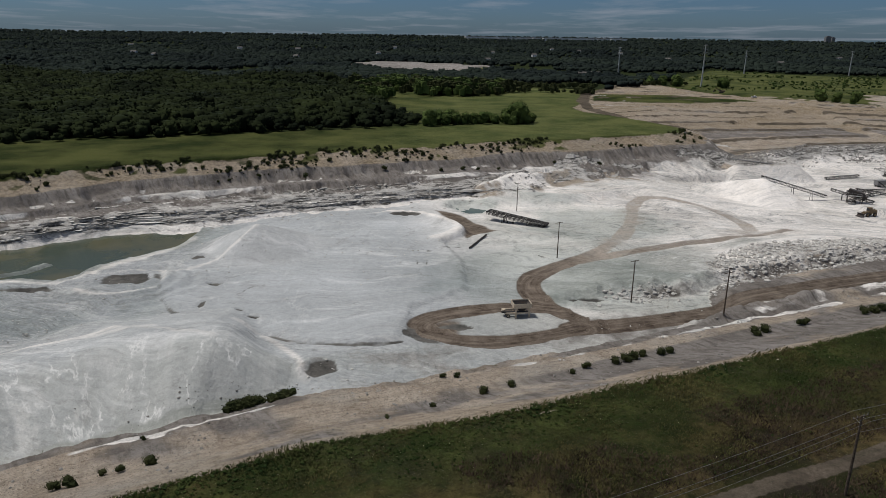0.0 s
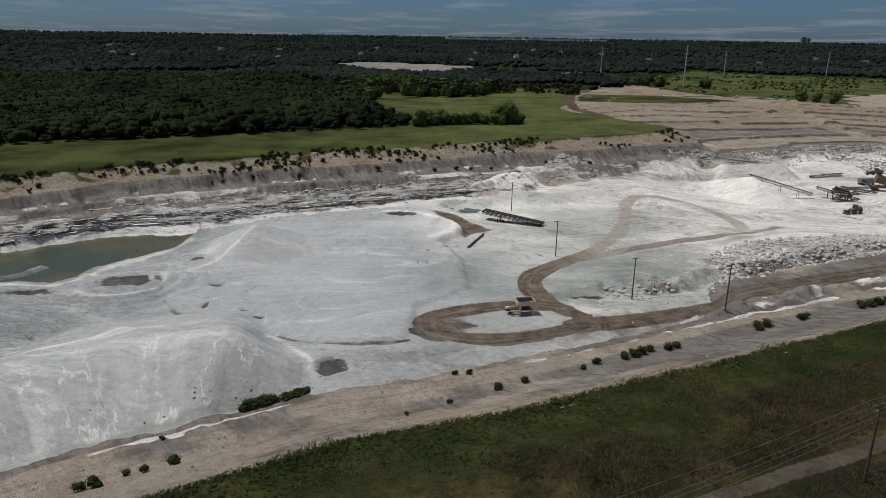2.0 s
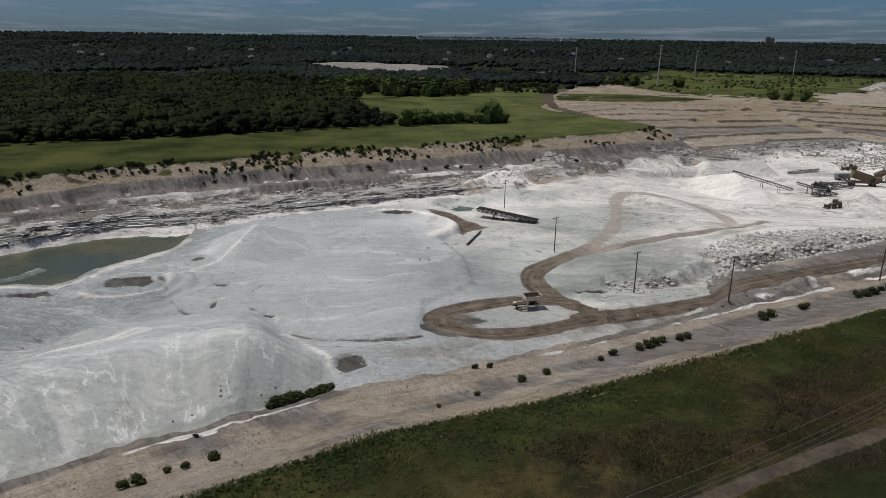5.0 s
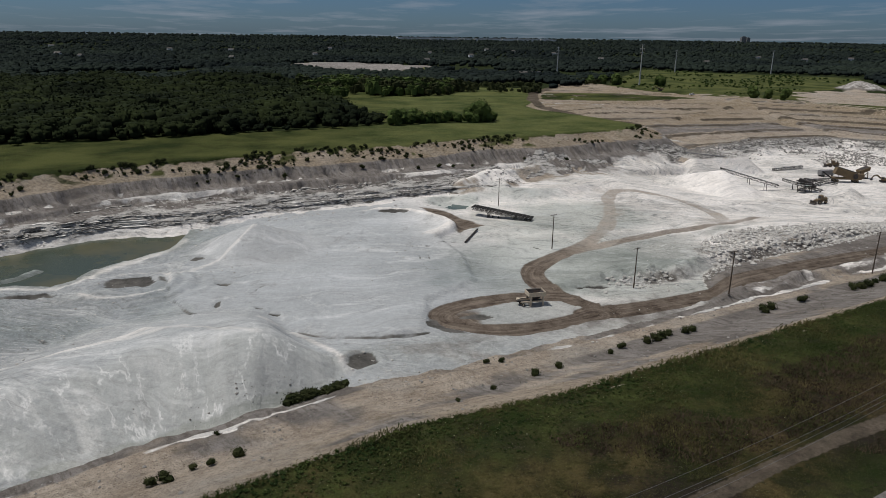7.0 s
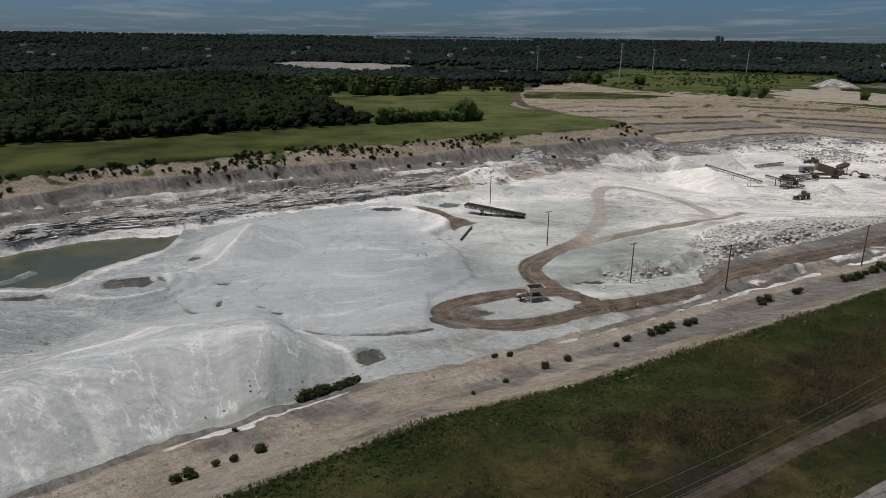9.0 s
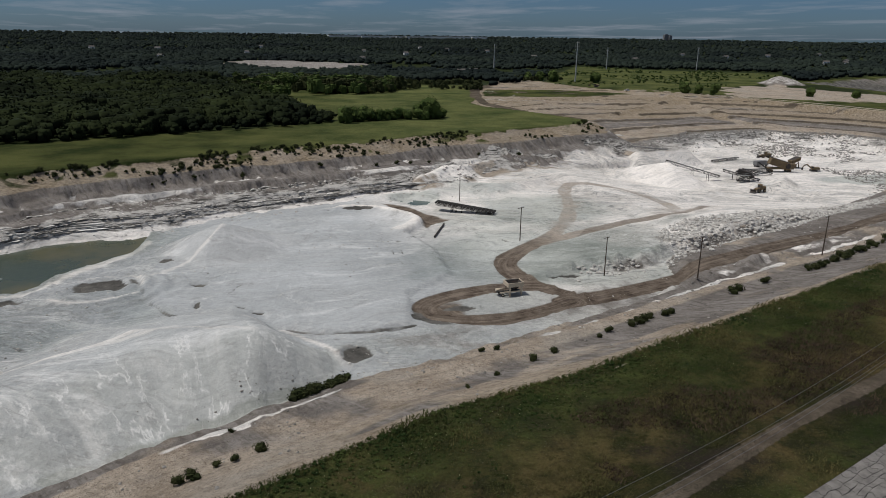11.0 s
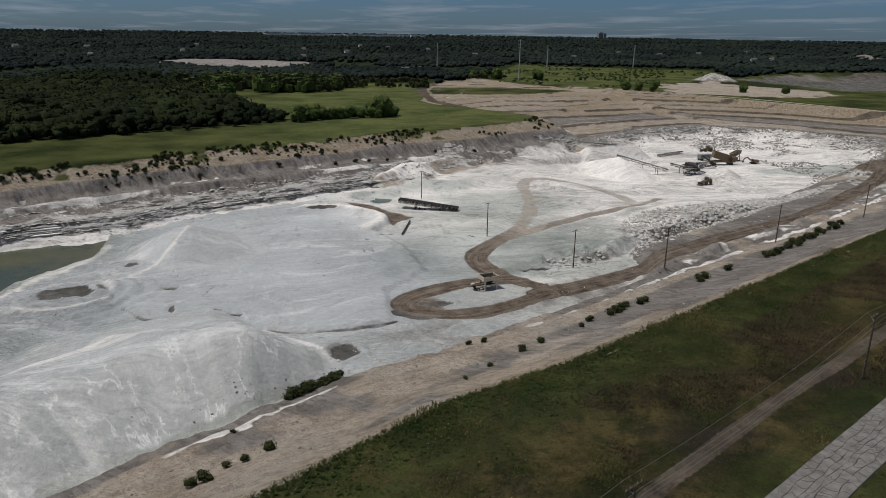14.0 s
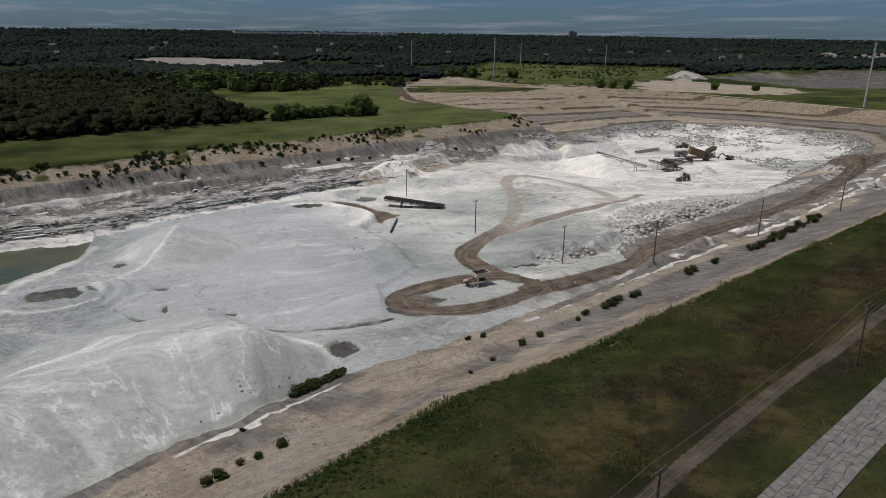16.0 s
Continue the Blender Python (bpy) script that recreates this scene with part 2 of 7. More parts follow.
    w = n.mix(n.math("MULTIPLY", n.math("MULTIPLY", n.ramp(hair, 0.0, 0.75, 0.53, 0.62), n.ramp(patch, 0.15, 1.0, 0.42, 0.56)), n.math("MULTIPLY_ADD", coarse, 1.7, 0.12)), w, (0.27, 0.275, 0.268))
    w = n.mix(n.math("MULTIPLY", n.ramp(hair, 0.6, 0.0, 0.36, 0.44), n.math("MULTIPLY_ADD", coarse, 1.3, 0.12)), w, (0.70, 0.70, 0.68))
    w = n.mix(n.math("MULTIPLY", n.ramp(runs, 0.0, 0.22, 0.52, 0.62), beige), w, (0.36, 0.36, 0.335))
    w = n.mix(n.math("MULTIPLY", n.ramp(runs, 0.22, 0.0, 0.36, 0.45), beige), w, (0.72, 0.71, 0.68))
    vein = n.math("ABSOLUTE", n.math("SUBTRACT", n.noise(0.055, 7, 0.62, (0.6, 1.1, 1), swirl), 0.5))
    w = n.mix(n.math("MULTIPLY", n.math("MULTIPLY", n.ramp(vein, 0.85, 0.0, 0.0, 0.018), n.ramp(mid, 0.0, 1.0, 0.46, 0.58)), some), w, (0.22, 0.215, 0.20))
    w = n.mix(n.math("MULTIPLY", n.ramp(fine, 0.0, 0.65, 0.54, 0.64), coarse), w, (0.36, 0.345, 0.325))
    w = n.mix(n.math("MULTIPLY", n.ramp(mid, 0.0, 0.75, 0.54, 0.68), coarse), w, (0.82, 0.80, 0.77))
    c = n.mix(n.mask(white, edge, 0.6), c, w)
    wetted = n.mix(1.0, c, n.mix(n.ramp(streak, 0.0, 1.0, 0.35, 0.65), (0.48, 0.52, 0.51), (0.80, 0.85, 0.85)), "MULTIPLY")
    c = n.mix(n.math("MULTIPLY", n.mask(damp, mid, 0.8, 0.3), white), c, wetted)
    # haul roads
    rd = n.mix(n.ramp(n.math("ADD", n.math("MULTIPLY", lane, 0.55), n.math("MULTIPLY", edge, 0.45)), 0.0, 1.0, 0.40, 0.60), (0.066, 0.050, 0.039), (0.225, 0.185, 0.148))
    rd = n.mix(n.ramp(fine, 0.0, 0.6, 0.45, 0.7), rd, (0.10, 0.08, 0.064))
    dusty = n.attr("zone_f")[2]
    rd = n.mix(n.math("MULTIPLY", dusty, n.ramp(mid, 0.45, 0.9, 0.35, 0.65)), rd, (0.42, 0.365, 0.305))
    c = n.mix(n.mask(road, mid, 0.4, 0.17), c, rd)
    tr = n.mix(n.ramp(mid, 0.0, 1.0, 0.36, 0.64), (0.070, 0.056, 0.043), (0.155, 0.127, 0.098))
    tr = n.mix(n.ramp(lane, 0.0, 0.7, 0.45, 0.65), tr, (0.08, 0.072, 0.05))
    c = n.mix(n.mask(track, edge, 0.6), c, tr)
    sludge = n.attr("zone_f")[0]
    c = n.mix(n.mask(sludge, edge, 0.7, 0.2), c, n.mix(n.ramp(mid, 0.0, 1.0, 0.4, 0.6), (0.075, 0.072, 0.066), (0.16, 0.152, 0.138)))
    grain = n.math("MULTIPLY_ADD", n.math("MULTIPLY", white, n.math("SUBTRACT", 1.0, coarse)), -0.65, 1.0)
    c = n.mix(grain, c, n.mix(1.0, c, n.ramp(fine, 0.66, 1.25, 0.30, 0.70), "MULTIPLY"))
    c = n.mix(grain, c, n.mix(1.0, c, n.ramp(grit, 0.80, 1.15, 0.30, 0.70), "MULTIPLY"))
    relief = n.math("ADD", fine, n.math("MULTIPLY", grit, 0.3))
    smoothish = n.math("MULTIPLY", white, n.math("SUBTRACT", 1.0, coarse))
    relief = n.math("MULTIPLY", relief, n.math("MULTIPLY_ADD", smoothish, -0.72, 1.1))
    relief = n.math("ADD", relief, n.math("MULTIPLY", mid, n.math("MULTIPLY_ADD", smoothish, -0.7, 1.1)))
    ribs = n.math("ABSOLUTE", n.math("SUBTRACT", n.noise(0.22, 8, 0.68, (0.6, 1.2, 0.5), swirl), 0.5))
    relief = n.math("ADD", relief, n.math("MULTIPLY", n.math("MULTIPLY", ribs, white), n.math("MULTIPLY_ADD", coarse, -0.8, -0.12)))
    relief = n.math("MULTIPLY", relief, n.math("MULTIPLY_ADD", beige, -0.5, 1.0))
    n.bump(relief, 0.9, 0.8)
    return n.done(c, 0.95, 0.0, 0.02)


M_GROUND = ground_material()


def plain_noise(name, a, b, scale, rough=0.8, spec=0.2, bump=0.3, dist=0.05):
    n = Nodes(name)
    f = n.noise(scale, 6, 0.65)
    n.bump(f, bump, dist)
    return n.done(n.mix(n.ramp(f, 0.0, 1.0, 0.35, 0.66), a, b), rough, 0.0, spec)


M_TIMBER = plain_noise("weathered_timber", (0.05, 0.035, 0.025), (0.12, 0.095, 0.07), 3.0)
M_WIRE = plain_noise("dull_wire", (0.10, 0.10, 0.10), (0.18, 0.18, 0.18), 2.0, 0.5)
M_STEEL = painted("galvanised_steel", (0.50, 0.50, 0.49), (0.35, 0.34, 0.32), 0.55, 0.3)
M_RUST = painted("dark_rusty_steel", (0.050, 0.045, 0.042), (0.12, 0.075, 0.05), 0.75)
M_BELT = plain_noise("black_rubber", (0.016, 0.015, 0.015), (0.05, 0.047, 0.043), 1.5, 0.7)
M_CREAM = painted("cream_paint", (0.55, 0.47, 0.36), (0.28, 0.20, 0.14), 0.6)
M_YELLOW = painted("dusty_yellow_paint", (0.17, 0.122, 0.066), (0.10, 0.085, 0.07), 0.6)
M_OCHRE = painted("ochre_paint", (0.16, 0.115, 0.068), (0.085, 0.07, 0.058), 0.65)
M_GREY = painted("grey_paint", (0.20, 0.20, 0.20), (0.18, 0.165, 0.15), 0.6)
M_WHITE = painted("white_paint", (0.74, 0.73, 0.71), (0.45, 0.42, 0.38), 0.55, 0.0, 0.3)
M_GLASS = plain_noise("dark_glass", (0.02, 0.025, 0.03), (0.035, 0.04, 0.045), 2.0, 0.15, 0.6, 0.0)
M_ROOF = plain_noise("shingle_roof", (0.07, 0.065, 0.06), (0.14, 0.13, 0.12), 1.2)
M_STONE = plain_noise("limestone_block", (0.28, 0.268, 0.245), (0.60, 0.58, 0.54), 0.9, 0.9, 0.15, 0.6, 0.15)
M_GRAVEL = plain_noise("grey_gravel", (0.22, 0.215, 0.20), (0.40, 0.385, 0.36), 2.5, 0.95, 0.1, 0.7, 0.1)
M_SLAB = plain_noise("worn_concrete", (0.115, 0.107, 0.098), (0.205, 0.192, 0.176), 0.8, 0.85, 0.25, 0.4, 0.02)
M_TAR = plain_noise("crack_sealant", (0.025, 0.024, 0.023), (0.05, 0.047, 0.045), 3.0, 0.6)
M_LEAF = foliage("tree_leaves", (0.036, 0.056, 0.017), (0.080, 0.108, 0.032))
# cloud shade over the woods is put into these darker leaf colours
M_WOODS = foliage("cloud_shaded_leaves", (0.009, 0.013, 0.007), (0.024, 0.032, 0.012), 0.02, 0.45, 0.5)
# the distance's bluish haze and cloud shade are mixed into this leaf colour
M_FARWOOD = foliage("hazy_shaded_leaves", (0.012, 0.017, 0.017), (0.027, 0.037, 0.028), 0.004, 0.3, 0.65)
M_SHRUB = foliage("shrub_leaves", (0.026, 0.034, 0.014), (0.052, 0.056, 0.024), 0.6, 0.5)
M_DARKSTONE = plain_noise("grey_rock", (0.10, 0.095, 0.088), (0.36, 0.34, 0.31), 0.9, 0.9, 0.15, 0.6, 0.15)
M_LEDGE = plain_noise("ledge_rock", (0.17, 0.155, 0.14), (0.60, 0.57, 0.53), 0.35, 0.9, 0.15, 0.6, 0.15)
M_TUFT = foliage("weed_blades", (0.032, 0.044, 0.014), (0.105, 0.086, 0.036), 0.06, 0.8, 0.4)
M_DEAD = foliage("dead_weed_stalks", (0.034, 0.024, 0.018), (0.074, 0.053, 0.036), 0.2, 0.6, 0.4)
M_LUSH = foliage("lush_weed_leaves", (0.022, 0.038, 0.012), (0.060, 0.072, 0.022), 0.12, 0.8, 0.4)
M_BLOOM = plain_noise("pale_blossom", (0.42, 0.40, 0.22), (0.62, 0.60, 0.42), 4.0)


def strata_material():
    n = Nodes("bedded_rock")
    grain = n.noise(1.1, 6, 0.7, (0.6, 0.6, 2.0))
    c = n.mix(n.ramp(grain, 0.0, 1.0, 0.38, 0.62), (0.16, 0.148, 0.132), (0.46, 0.435, 0.395))
    c = n.mix(n.ramp(n.noise(0.16, 5, 0.65), 0.0, 0.85, 0.48, 0.60), c, (0.64, 0.62, 0.58))
    c = n.mix(1.0, c, n.math("MULTIPLY_ADD", n.pos.outputs["Random Per Island"], 0.6, 0.65), "MULTIPLY")
    n.bump(grain, 0.6, 0.1)
    return n.done(c, 0.9, 0.0, 0.1)


M_STRATA = strata_material()
M_BARK = plain_noise("bark", (0.05, 0.04, 0.03), (0.11, 0.09, 0.07), 4.0)


def water_material(name, deep, shallow):
    n = Nodes(name)
    c = n.mix(n.ramp(n.noise(0.05, 5, 0.6), 0.0, 1.0, 0.4, 0.6), deep, shallow)
    n.bump(n.noise(1.2, 3), 0.04, 0.05)
    return n.done(c, 0.22, 0.0, 0.16)


M_WATER = water_material("murky_water", (0.052, 0.066, 0.045), (0.098, 0.092, 0.050))
M_TEAL = water_material("milky_teal_water", (0.075, 0.105, 0.095), (0.13, 0.165, 0.145))

# ---- mesh helpers ----


def mesh_of(name, verts, faces, mat, smooth=False):
    """A mesh from numpy vertices and an array of triangles or quads."""
    verts, faces = np.asarray(verts, np.float32), np.asarray(faces, np.int32)
    me = bpy.data.meshes.new(name)
    k = faces.shape[1]
    me.vertices.add(len(verts)), me.loops.add(faces.size), me.polygons.add(len(faces))
    me.vertices.foreach_set("co", verts.ravel())
    me.loops.foreach_set("vertex_index", faces.ravel())
    me.polygons.foreach_set("loop_start", np.arange(0, faces.size, k, dtype=np.int32))
    me.polygons.foreach_set("use_smooth", np.full(len(faces), smooth))
    me.materials.append(mat)
    me.update(calc_edges=True)
    return me


def part(name, bm, material, parent, label=""):
    """Links a bmesh, or a mesh, as one object under a thing or a part."""
    if isinstance(bm, bmesh.types.BMesh):
        me = bpy.data.meshes.new(name)
        bm.normal_update()
        bm.to_mesh(me)
        bm.free()
        me.materials.append(material)
    else:
        me = bm
    ob = new(name, me)
    ob.parent = parent
    return tagged(ob, label)


def thing(name, x, y, z, label, category, turn=0.0, group="", kind="", scale=1.0):
    ob = new(name)
    ob.empty_display_size = 0.5
    ob.location, ob.rotation_euler = (x, y, z), (0, 0, radians(turn))
    ob.scale = (scale,) * 3
    return tagged(ob, label, category, group, kind)


def box(sx, sy, sz, at=(0, 0, 0), m=None, bevel=0.0, taper=1.0, bm=None):
    """A box with its base at `at`, narrowed towards its top by taper, its edges bevelled."""
    bm = bm or bmesh.new()
    made = bmesh.ops.create_cube(bm, size=1.0)["verts"]
    for v in made:
        k = taper if v.co.z > 0 else 1.0
        v.co = Vector((v.co.x * sx * k + at[0], v.co.y * sy * k + at[1], (v.co.z + 0.5) * sz + at[2]))
    if bevel:
        edges = list({e for v in made for e in v.link_edges})
        made = bmesh.ops.bevel(bm, geom=edges, offset=bevel, segments=1, affect="EDGES")["verts"]
    if m is not None:
        bmesh.ops.transform(bm, matrix=m, verts=list({v for v in made if v.is_valid}))
    return bm


def bar(a, b, w, h=None, bm=None):
    """A square bar from a to b."""
    a, b, h = Vector(a), Vector(b), h or w
    q = (b - a).to_track_quat("Z", "Y").to_matrix().to_4x4()
    bm = bm or bmesh.new()
    made = bmesh.ops.create_cube(bm, size=1.0)["verts"]
    for v in made:
        v.co = Vector((v.co.x * w, v.co.y * h, (v.co.z + 0.5) * (b - a).length))
    bmesh.ops.transform(bm, matrix=Matrix.Translation(a) @ q, verts=made)
    return bm


def tube(a, b, r1, r2=None, sides=10, bm=None):
    a, b = Vector(a), Vector(b)
    bm = bm or bmesh.new()
    made = bmesh.ops.create_cone(bm, cap_ends=True, segments=sides, radius1=r1, radius2=r1 if r2 is None else r2, depth=1.0)["verts"]
    for v in made:
        v.co.z = (v.co.z + 0.5) * (b - a).length
    bmesh.ops.transform(bm, matrix=Matrix.Translation(a) @ (b - a).to_track_quat("Z", "Y").to_matrix().to_4x4(), verts=made)
    return bm


def wheel_mesh(r, w):
    """A tyre with a rounded tread, its axle along y."""
    bm = bmesh.new()
    prof = [(0.55 * r, -0.42 * w), (0.86 * r, -0.5 * w), (0.97 * r, -0.36 * w), (r, 0), (0.97 * r, 0.36 * w), (0.86 * r, 0.5 * w), (0.55 * r, 0.42 * w)]
    rings = [[bm.verts.new((math.cos(a) * p, q, math.sin(a) * p)) for p, q in prof] for a in np.linspace(0, 2 * math.pi, 17)[:-1]]
    for i in range(16):
        for j in range(len(prof) - 1):
            bm.faces.new((rings[i][j], rings[i][j + 1], rings[(i + 1) % 16][j + 1], rings[(i + 1) % 16][j]))
    return bm


def put_wheel(parent, x, y, z, r, w, rim=None):
    t = part("wheel", wheel_mesh(r, w), M_BELT, parent)
    t.location = (x, y, z)
    part("rim", tube((0, -0.38 * w, 0), (0, 0.38 * w, 0), 0.56 * r, sides=12), rim or M_YELLOW, t)
    return t


# ---- terrain ----


def hash2(ix, iy, seed):
    n = (ix.astype(np.int64) * 374761393 + iy.astype(np.int64) * 668265263 + seed * 974634777) & 0xFFFFFFFF
    n = ((n ^ (n >> 13)) * 1274126177) & 0xFFFFFFFF
    return ((n ^ (n >> 16)) & 0xFFFF) / 65535.0


def value_noise(x, y, seed=0):
    ix, iy = np.floor(x), np.floor(y)
    fx, fy = x - ix, y - iy
    fx, fy = fx * fx * (3 - 2 * fx), fy * fy * (3 - 2 * fy)
    a, b = hash2(ix, iy, seed), hash2(ix + 1, iy, seed)
    c, e = hash2(ix, iy + 1, seed), hash2(ix + 1, iy + 1, seed)
    return (a * (1 - fx) + b * fx) * (1 - fy) + (c * (1 - fx) + e * fx) * fy


def fbm(x, y, size, octaves=4, seed=0, gain=0.5):
    """Fractal noise about zero, within about one either way; size: metres of the largest bumps."""
    out, amp, tot = 0.0, 1.0, 0.0
    for o in range(octaves):
        k = 2.0 ** o / size
        out = out + amp * (value_noise(x * k + 17.3 * o, y * k - 9.1 * o, seed + o) * 2 - 1)
        tot, amp = tot + amp, amp * gain
    return out / tot * 1.6


def smooth(a, b, v):
    t = np.clip((v - a) / (b - a), 0, 1)
    return t * t * (3 - 2 * t)


def smax(a, b, k):
    h = np.clip(0.5 + 0.5 * (a - b) / k, 0, 1)
    return b * (1 - h) + a * h + k * h * (1 - h)


def line_dist(x, y, pts):
    """Distance to a polyline, positive on its left, with the length along it and any third values there."""
    best = np.full(x.shape, 1e18)
    side, along, third = np.zeros(x.shape), np.zeros(x.shape), np.zeros(x.shape)
    run = 0.0
    for p, q in zip(pts[:-1], pts[1:]):
        dx, dy = q[0] - p[0], q[1] - p[1]
        ll = math.hypot(dx, dy)
        t = np.clip(((x - p[0]) * dx + (y - p[1]) * dy) / (ll * ll), 0, 1)
        ex, ey = x - p[0] - t * dx, y - p[1] - t * dy
        d2 = ex * ex + ey * ey
        near = d2 < best
        best = np.where(near, d2, best)
        side = np.where(near, np.sign(dx * (y - p[1]) - dy * (x - p[0])), side)
        along = np.where(near, run + t * ll, along)
        if len(p) > 2:
            third = np.where(near, p[2] + t * (q[2] - p[2]), third)
        run += ll
    dist = np.sqrt(best)
    return dist * np.where(side == 0, 1, side), along, third


def inside(x, y, pts):
    """Signed distance to a closed outline, positive inside."""
    ins = np.zeros(x.shape, bool)
    for p, q in zip(pts, pts[1:] + pts[:1]):
        if p[1] != q[1]:
            ins ^= ((p[1] > y) != (q[1] > y)) & (x < (q[0] - p[0]) * (y - p[1]) / (q[1] - p[1]) + p[0])
    d = np.abs(line_dist(x, y, pts + pts[:1])[0])
    return np.where(ins, d, -d)


def stretch(v, table):
    xs, ys = zip(*table)
    return np.interp(v, xs, ys)


# lines of the plan, in metres
NEAR = [(-400.0, -184.0), (-240.0, -72.0), (-112.0, 12.0), (-64.0, 44.0), (-39.2, 60.8), (-14.4, 74.4), (5.6, 80.8), (18.4, 86.4), (36.0, 93.6), (77.6, 112.0), (134.4, 136.0), (192.0, 163.2), (304.0, 224.0), (448.0, 264.0), (720.0, 320.0)]
FAR = [(-448.0, 16.0), (-256.0, 144.0), (-200.0, 190.4), (-149.6, 232.8), (-122.4, 258.4), (-82.4, 280.0), (-35.2, 303.2), (-5.6, 312.8), (28.0, 335.2), (67.2, 349.6), (108.0, 370.4), (130.4, 379.2), (137.6, 409.6), (120.0, 448.0), (97.6, 492.0), (94.4, 520.0), (120.0, 592.0), (142.4, 688.0), (188.0, 784.0), (240.0, 880.0), (336.0, 1200.0), (336.0, 4800.0)]
RIM = [(32.0, 384.0), (112.0, 352.0), (146.4, 361.6), (182.4, 393.6), (226.4, 420.8), (280.8, 432.0), (320.0, 404.0), (356.0, 352.0), (329.6, 313.6), (289.6, 281.6), (248.0, 257.6), (216.0, 224.0), (192.0, 160.0)]
UPPER = [(336.0, 4800.0), (336.0, 1200.0), (240.0, 880.0), (264.0, 720.0), (288.0, 668.0), (337.6, 636.0), (363.2, 584.8), (387.2, 495.2), (425.6, 381.6), (488.0, 296.0)]
PLATEAU = [(-46.0, 144.0), (-57.0, 152.0), (-64.0, 154.0), (-69.0, 164.0), (-72.0, 178.0), (-70.0, 190.0), (-65.6, 204.8), (-58.4, 219.2), (-43.2, 234.4), (-16.0, 241.0), (-2.6, 238.5), (5.3, 228.0), (7.5, 222.4), (5.2, 215.3), (0.0, 209.0), (6.0, 190.0), (6.0, 168.0), (-7.0, 155.0), (-9.0, 138.0), (-16.0, 134.3), (-28.0, 135.3), (-38.0, 138.0)]
POND = [(-208.0, 146.0), (-122.0, 171.0), (-111.1, 175.2), (-105.8, 174.0), (-101.6, 173.6), (-98.1, 178.9), (-96.4, 186.1), (-93.0, 191.7), (-88.8, 195.5), (-85.6, 200.7), (-81.7, 204.3), (-80.5, 212.0), (-80.0, 224.0), (-93.0, 226.0), (-108.0, 220.0), (-121.8, 213.0), (-204.0, 178.0)]
POOL = [(4.0, 259.0), (10.4, 252.0), (15.0, 253.5), (21.0, 264.0), (13.4, 269.0), (4.5, 265.5)]
SILT = [(-2.7, 254.0), (4.9, 251.5), (10.5, 242.0), (20.0, 229.0), (13.4, 221.5), (8.4, 215.6), (8.6, 225.5), (6.8, 236.0), (2.6, 243.5)]
ROAD = [(560.0, 344.0), (384.0, 300.0), (310.4, 281.6), (222.4, 227.2), (175.2, 199.2), (140.0, 181.6), (115.2, 173.6), (85.6, 162.4), (59.2, 151.2), (40.0, 145.6), (30.4, 144.0)]
RAMP = [(32.0, 148.8), (25.6, 156.8), (22.4, 168.0), (24.0, 177.6), (35.2, 189.6), (48.0, 201.6), (60.0, 220.0), (68.8, 242.4), (74.4, 264.0), (83.2, 280.0), (96.0, 280.0), (107.2, 265.6), (110.4, 244.8), (106.4, 230.4)]
BRANCH = [(35.2, 189.6), (56.0, 201.6), (76.0, 209.6), (100.0, 217.6), (120.0, 232.0)]
LOOP = [(28.8, 153.6), (17.6, 156.8), (4.8, 153.6), (-3.2, 148.8), (-5.2, 143.2), (0.0, 138.0), (9.6, 136.0), (20.8, 138.4), (32.0, 144.0)]
RUBBLE = [(72.0, 171.5), (82.0, 172.5), (104.0, 181.0), (128.0, 190.4), (146.0, 201.0), (184.0, 213.6), (209.6, 230.4), (200.0, 240.4), (175.0, 233.0), (138.0, 219.0), (115.0, 212.0), (95.0, 206.0), (80.0, 194.0), (71.0, 181.0)]
GREEN = [(128.0, 608.0), (152.0, 688.0), (224.0, 680.0), (280.0, 632.0), (240.0, 616.0), (168.0, 596.0)]
TRACK = [(-72.0, 12.8), (-24.0, 37.6), (-6.4, 46.0), (1.0, 50.0), (15.0, 56.8), (28.8, 63.2), (48.0, 71.2), (76.0, 83.6), (104.0, 96.0), (160.0, 120.8), (264.0, 165.6)]
FARTRACK = [(140.8, 404.0), (128.0, 448.0), (121.6, 504.0), (112.0, 544.0), (116.8, 592.0), (137.6, 680.0), (180.0, 768.0), (208.0, 848.0)]
HAUL = [(192.0, 792.8), (220.8, 704.0), (318.4, 673.6), (356.0, 623.2), (400.0, 512.0), (422.4, 384.0), (512.0, 272.0)]
HAUL_UP = [(276, 700), (282, 673), (298, 577), (287, 520), (283, 500), (296, 433), (330, 400)]
BENCH = [(140, 448), (154, 461), (220, 505), (283, 558), (309, 593), (330, 640)]
PILE = [(-24.0, 115.4, -12.8), (-29.0, 114.6, -9.8), (-35.8, 113.8, -6.0), (-41.0, 113.6, -3.2), (-50.0, 112.8, -3.7), (-58.0, 110.6, -4.5), (-68.0, 104.0, -5.4), (-84.8, 91.2, -6.6), (-112.0, 70.4, -7.4)]
PILE_BACK = [(-54.0, 117.0, -4.6), (-60.8, 124.0, -6.6), (-73.6, 133.6, -10.8)]
MOUNDS = [(17.6, 281.6, -10.8), (30.4, 292.8, -8.6), (48.0, 310.4, -11.2), (62.4, 321.6, -10.9), (80.0, 328.0, -12.2), (97.6, 336.0, -13.3)]
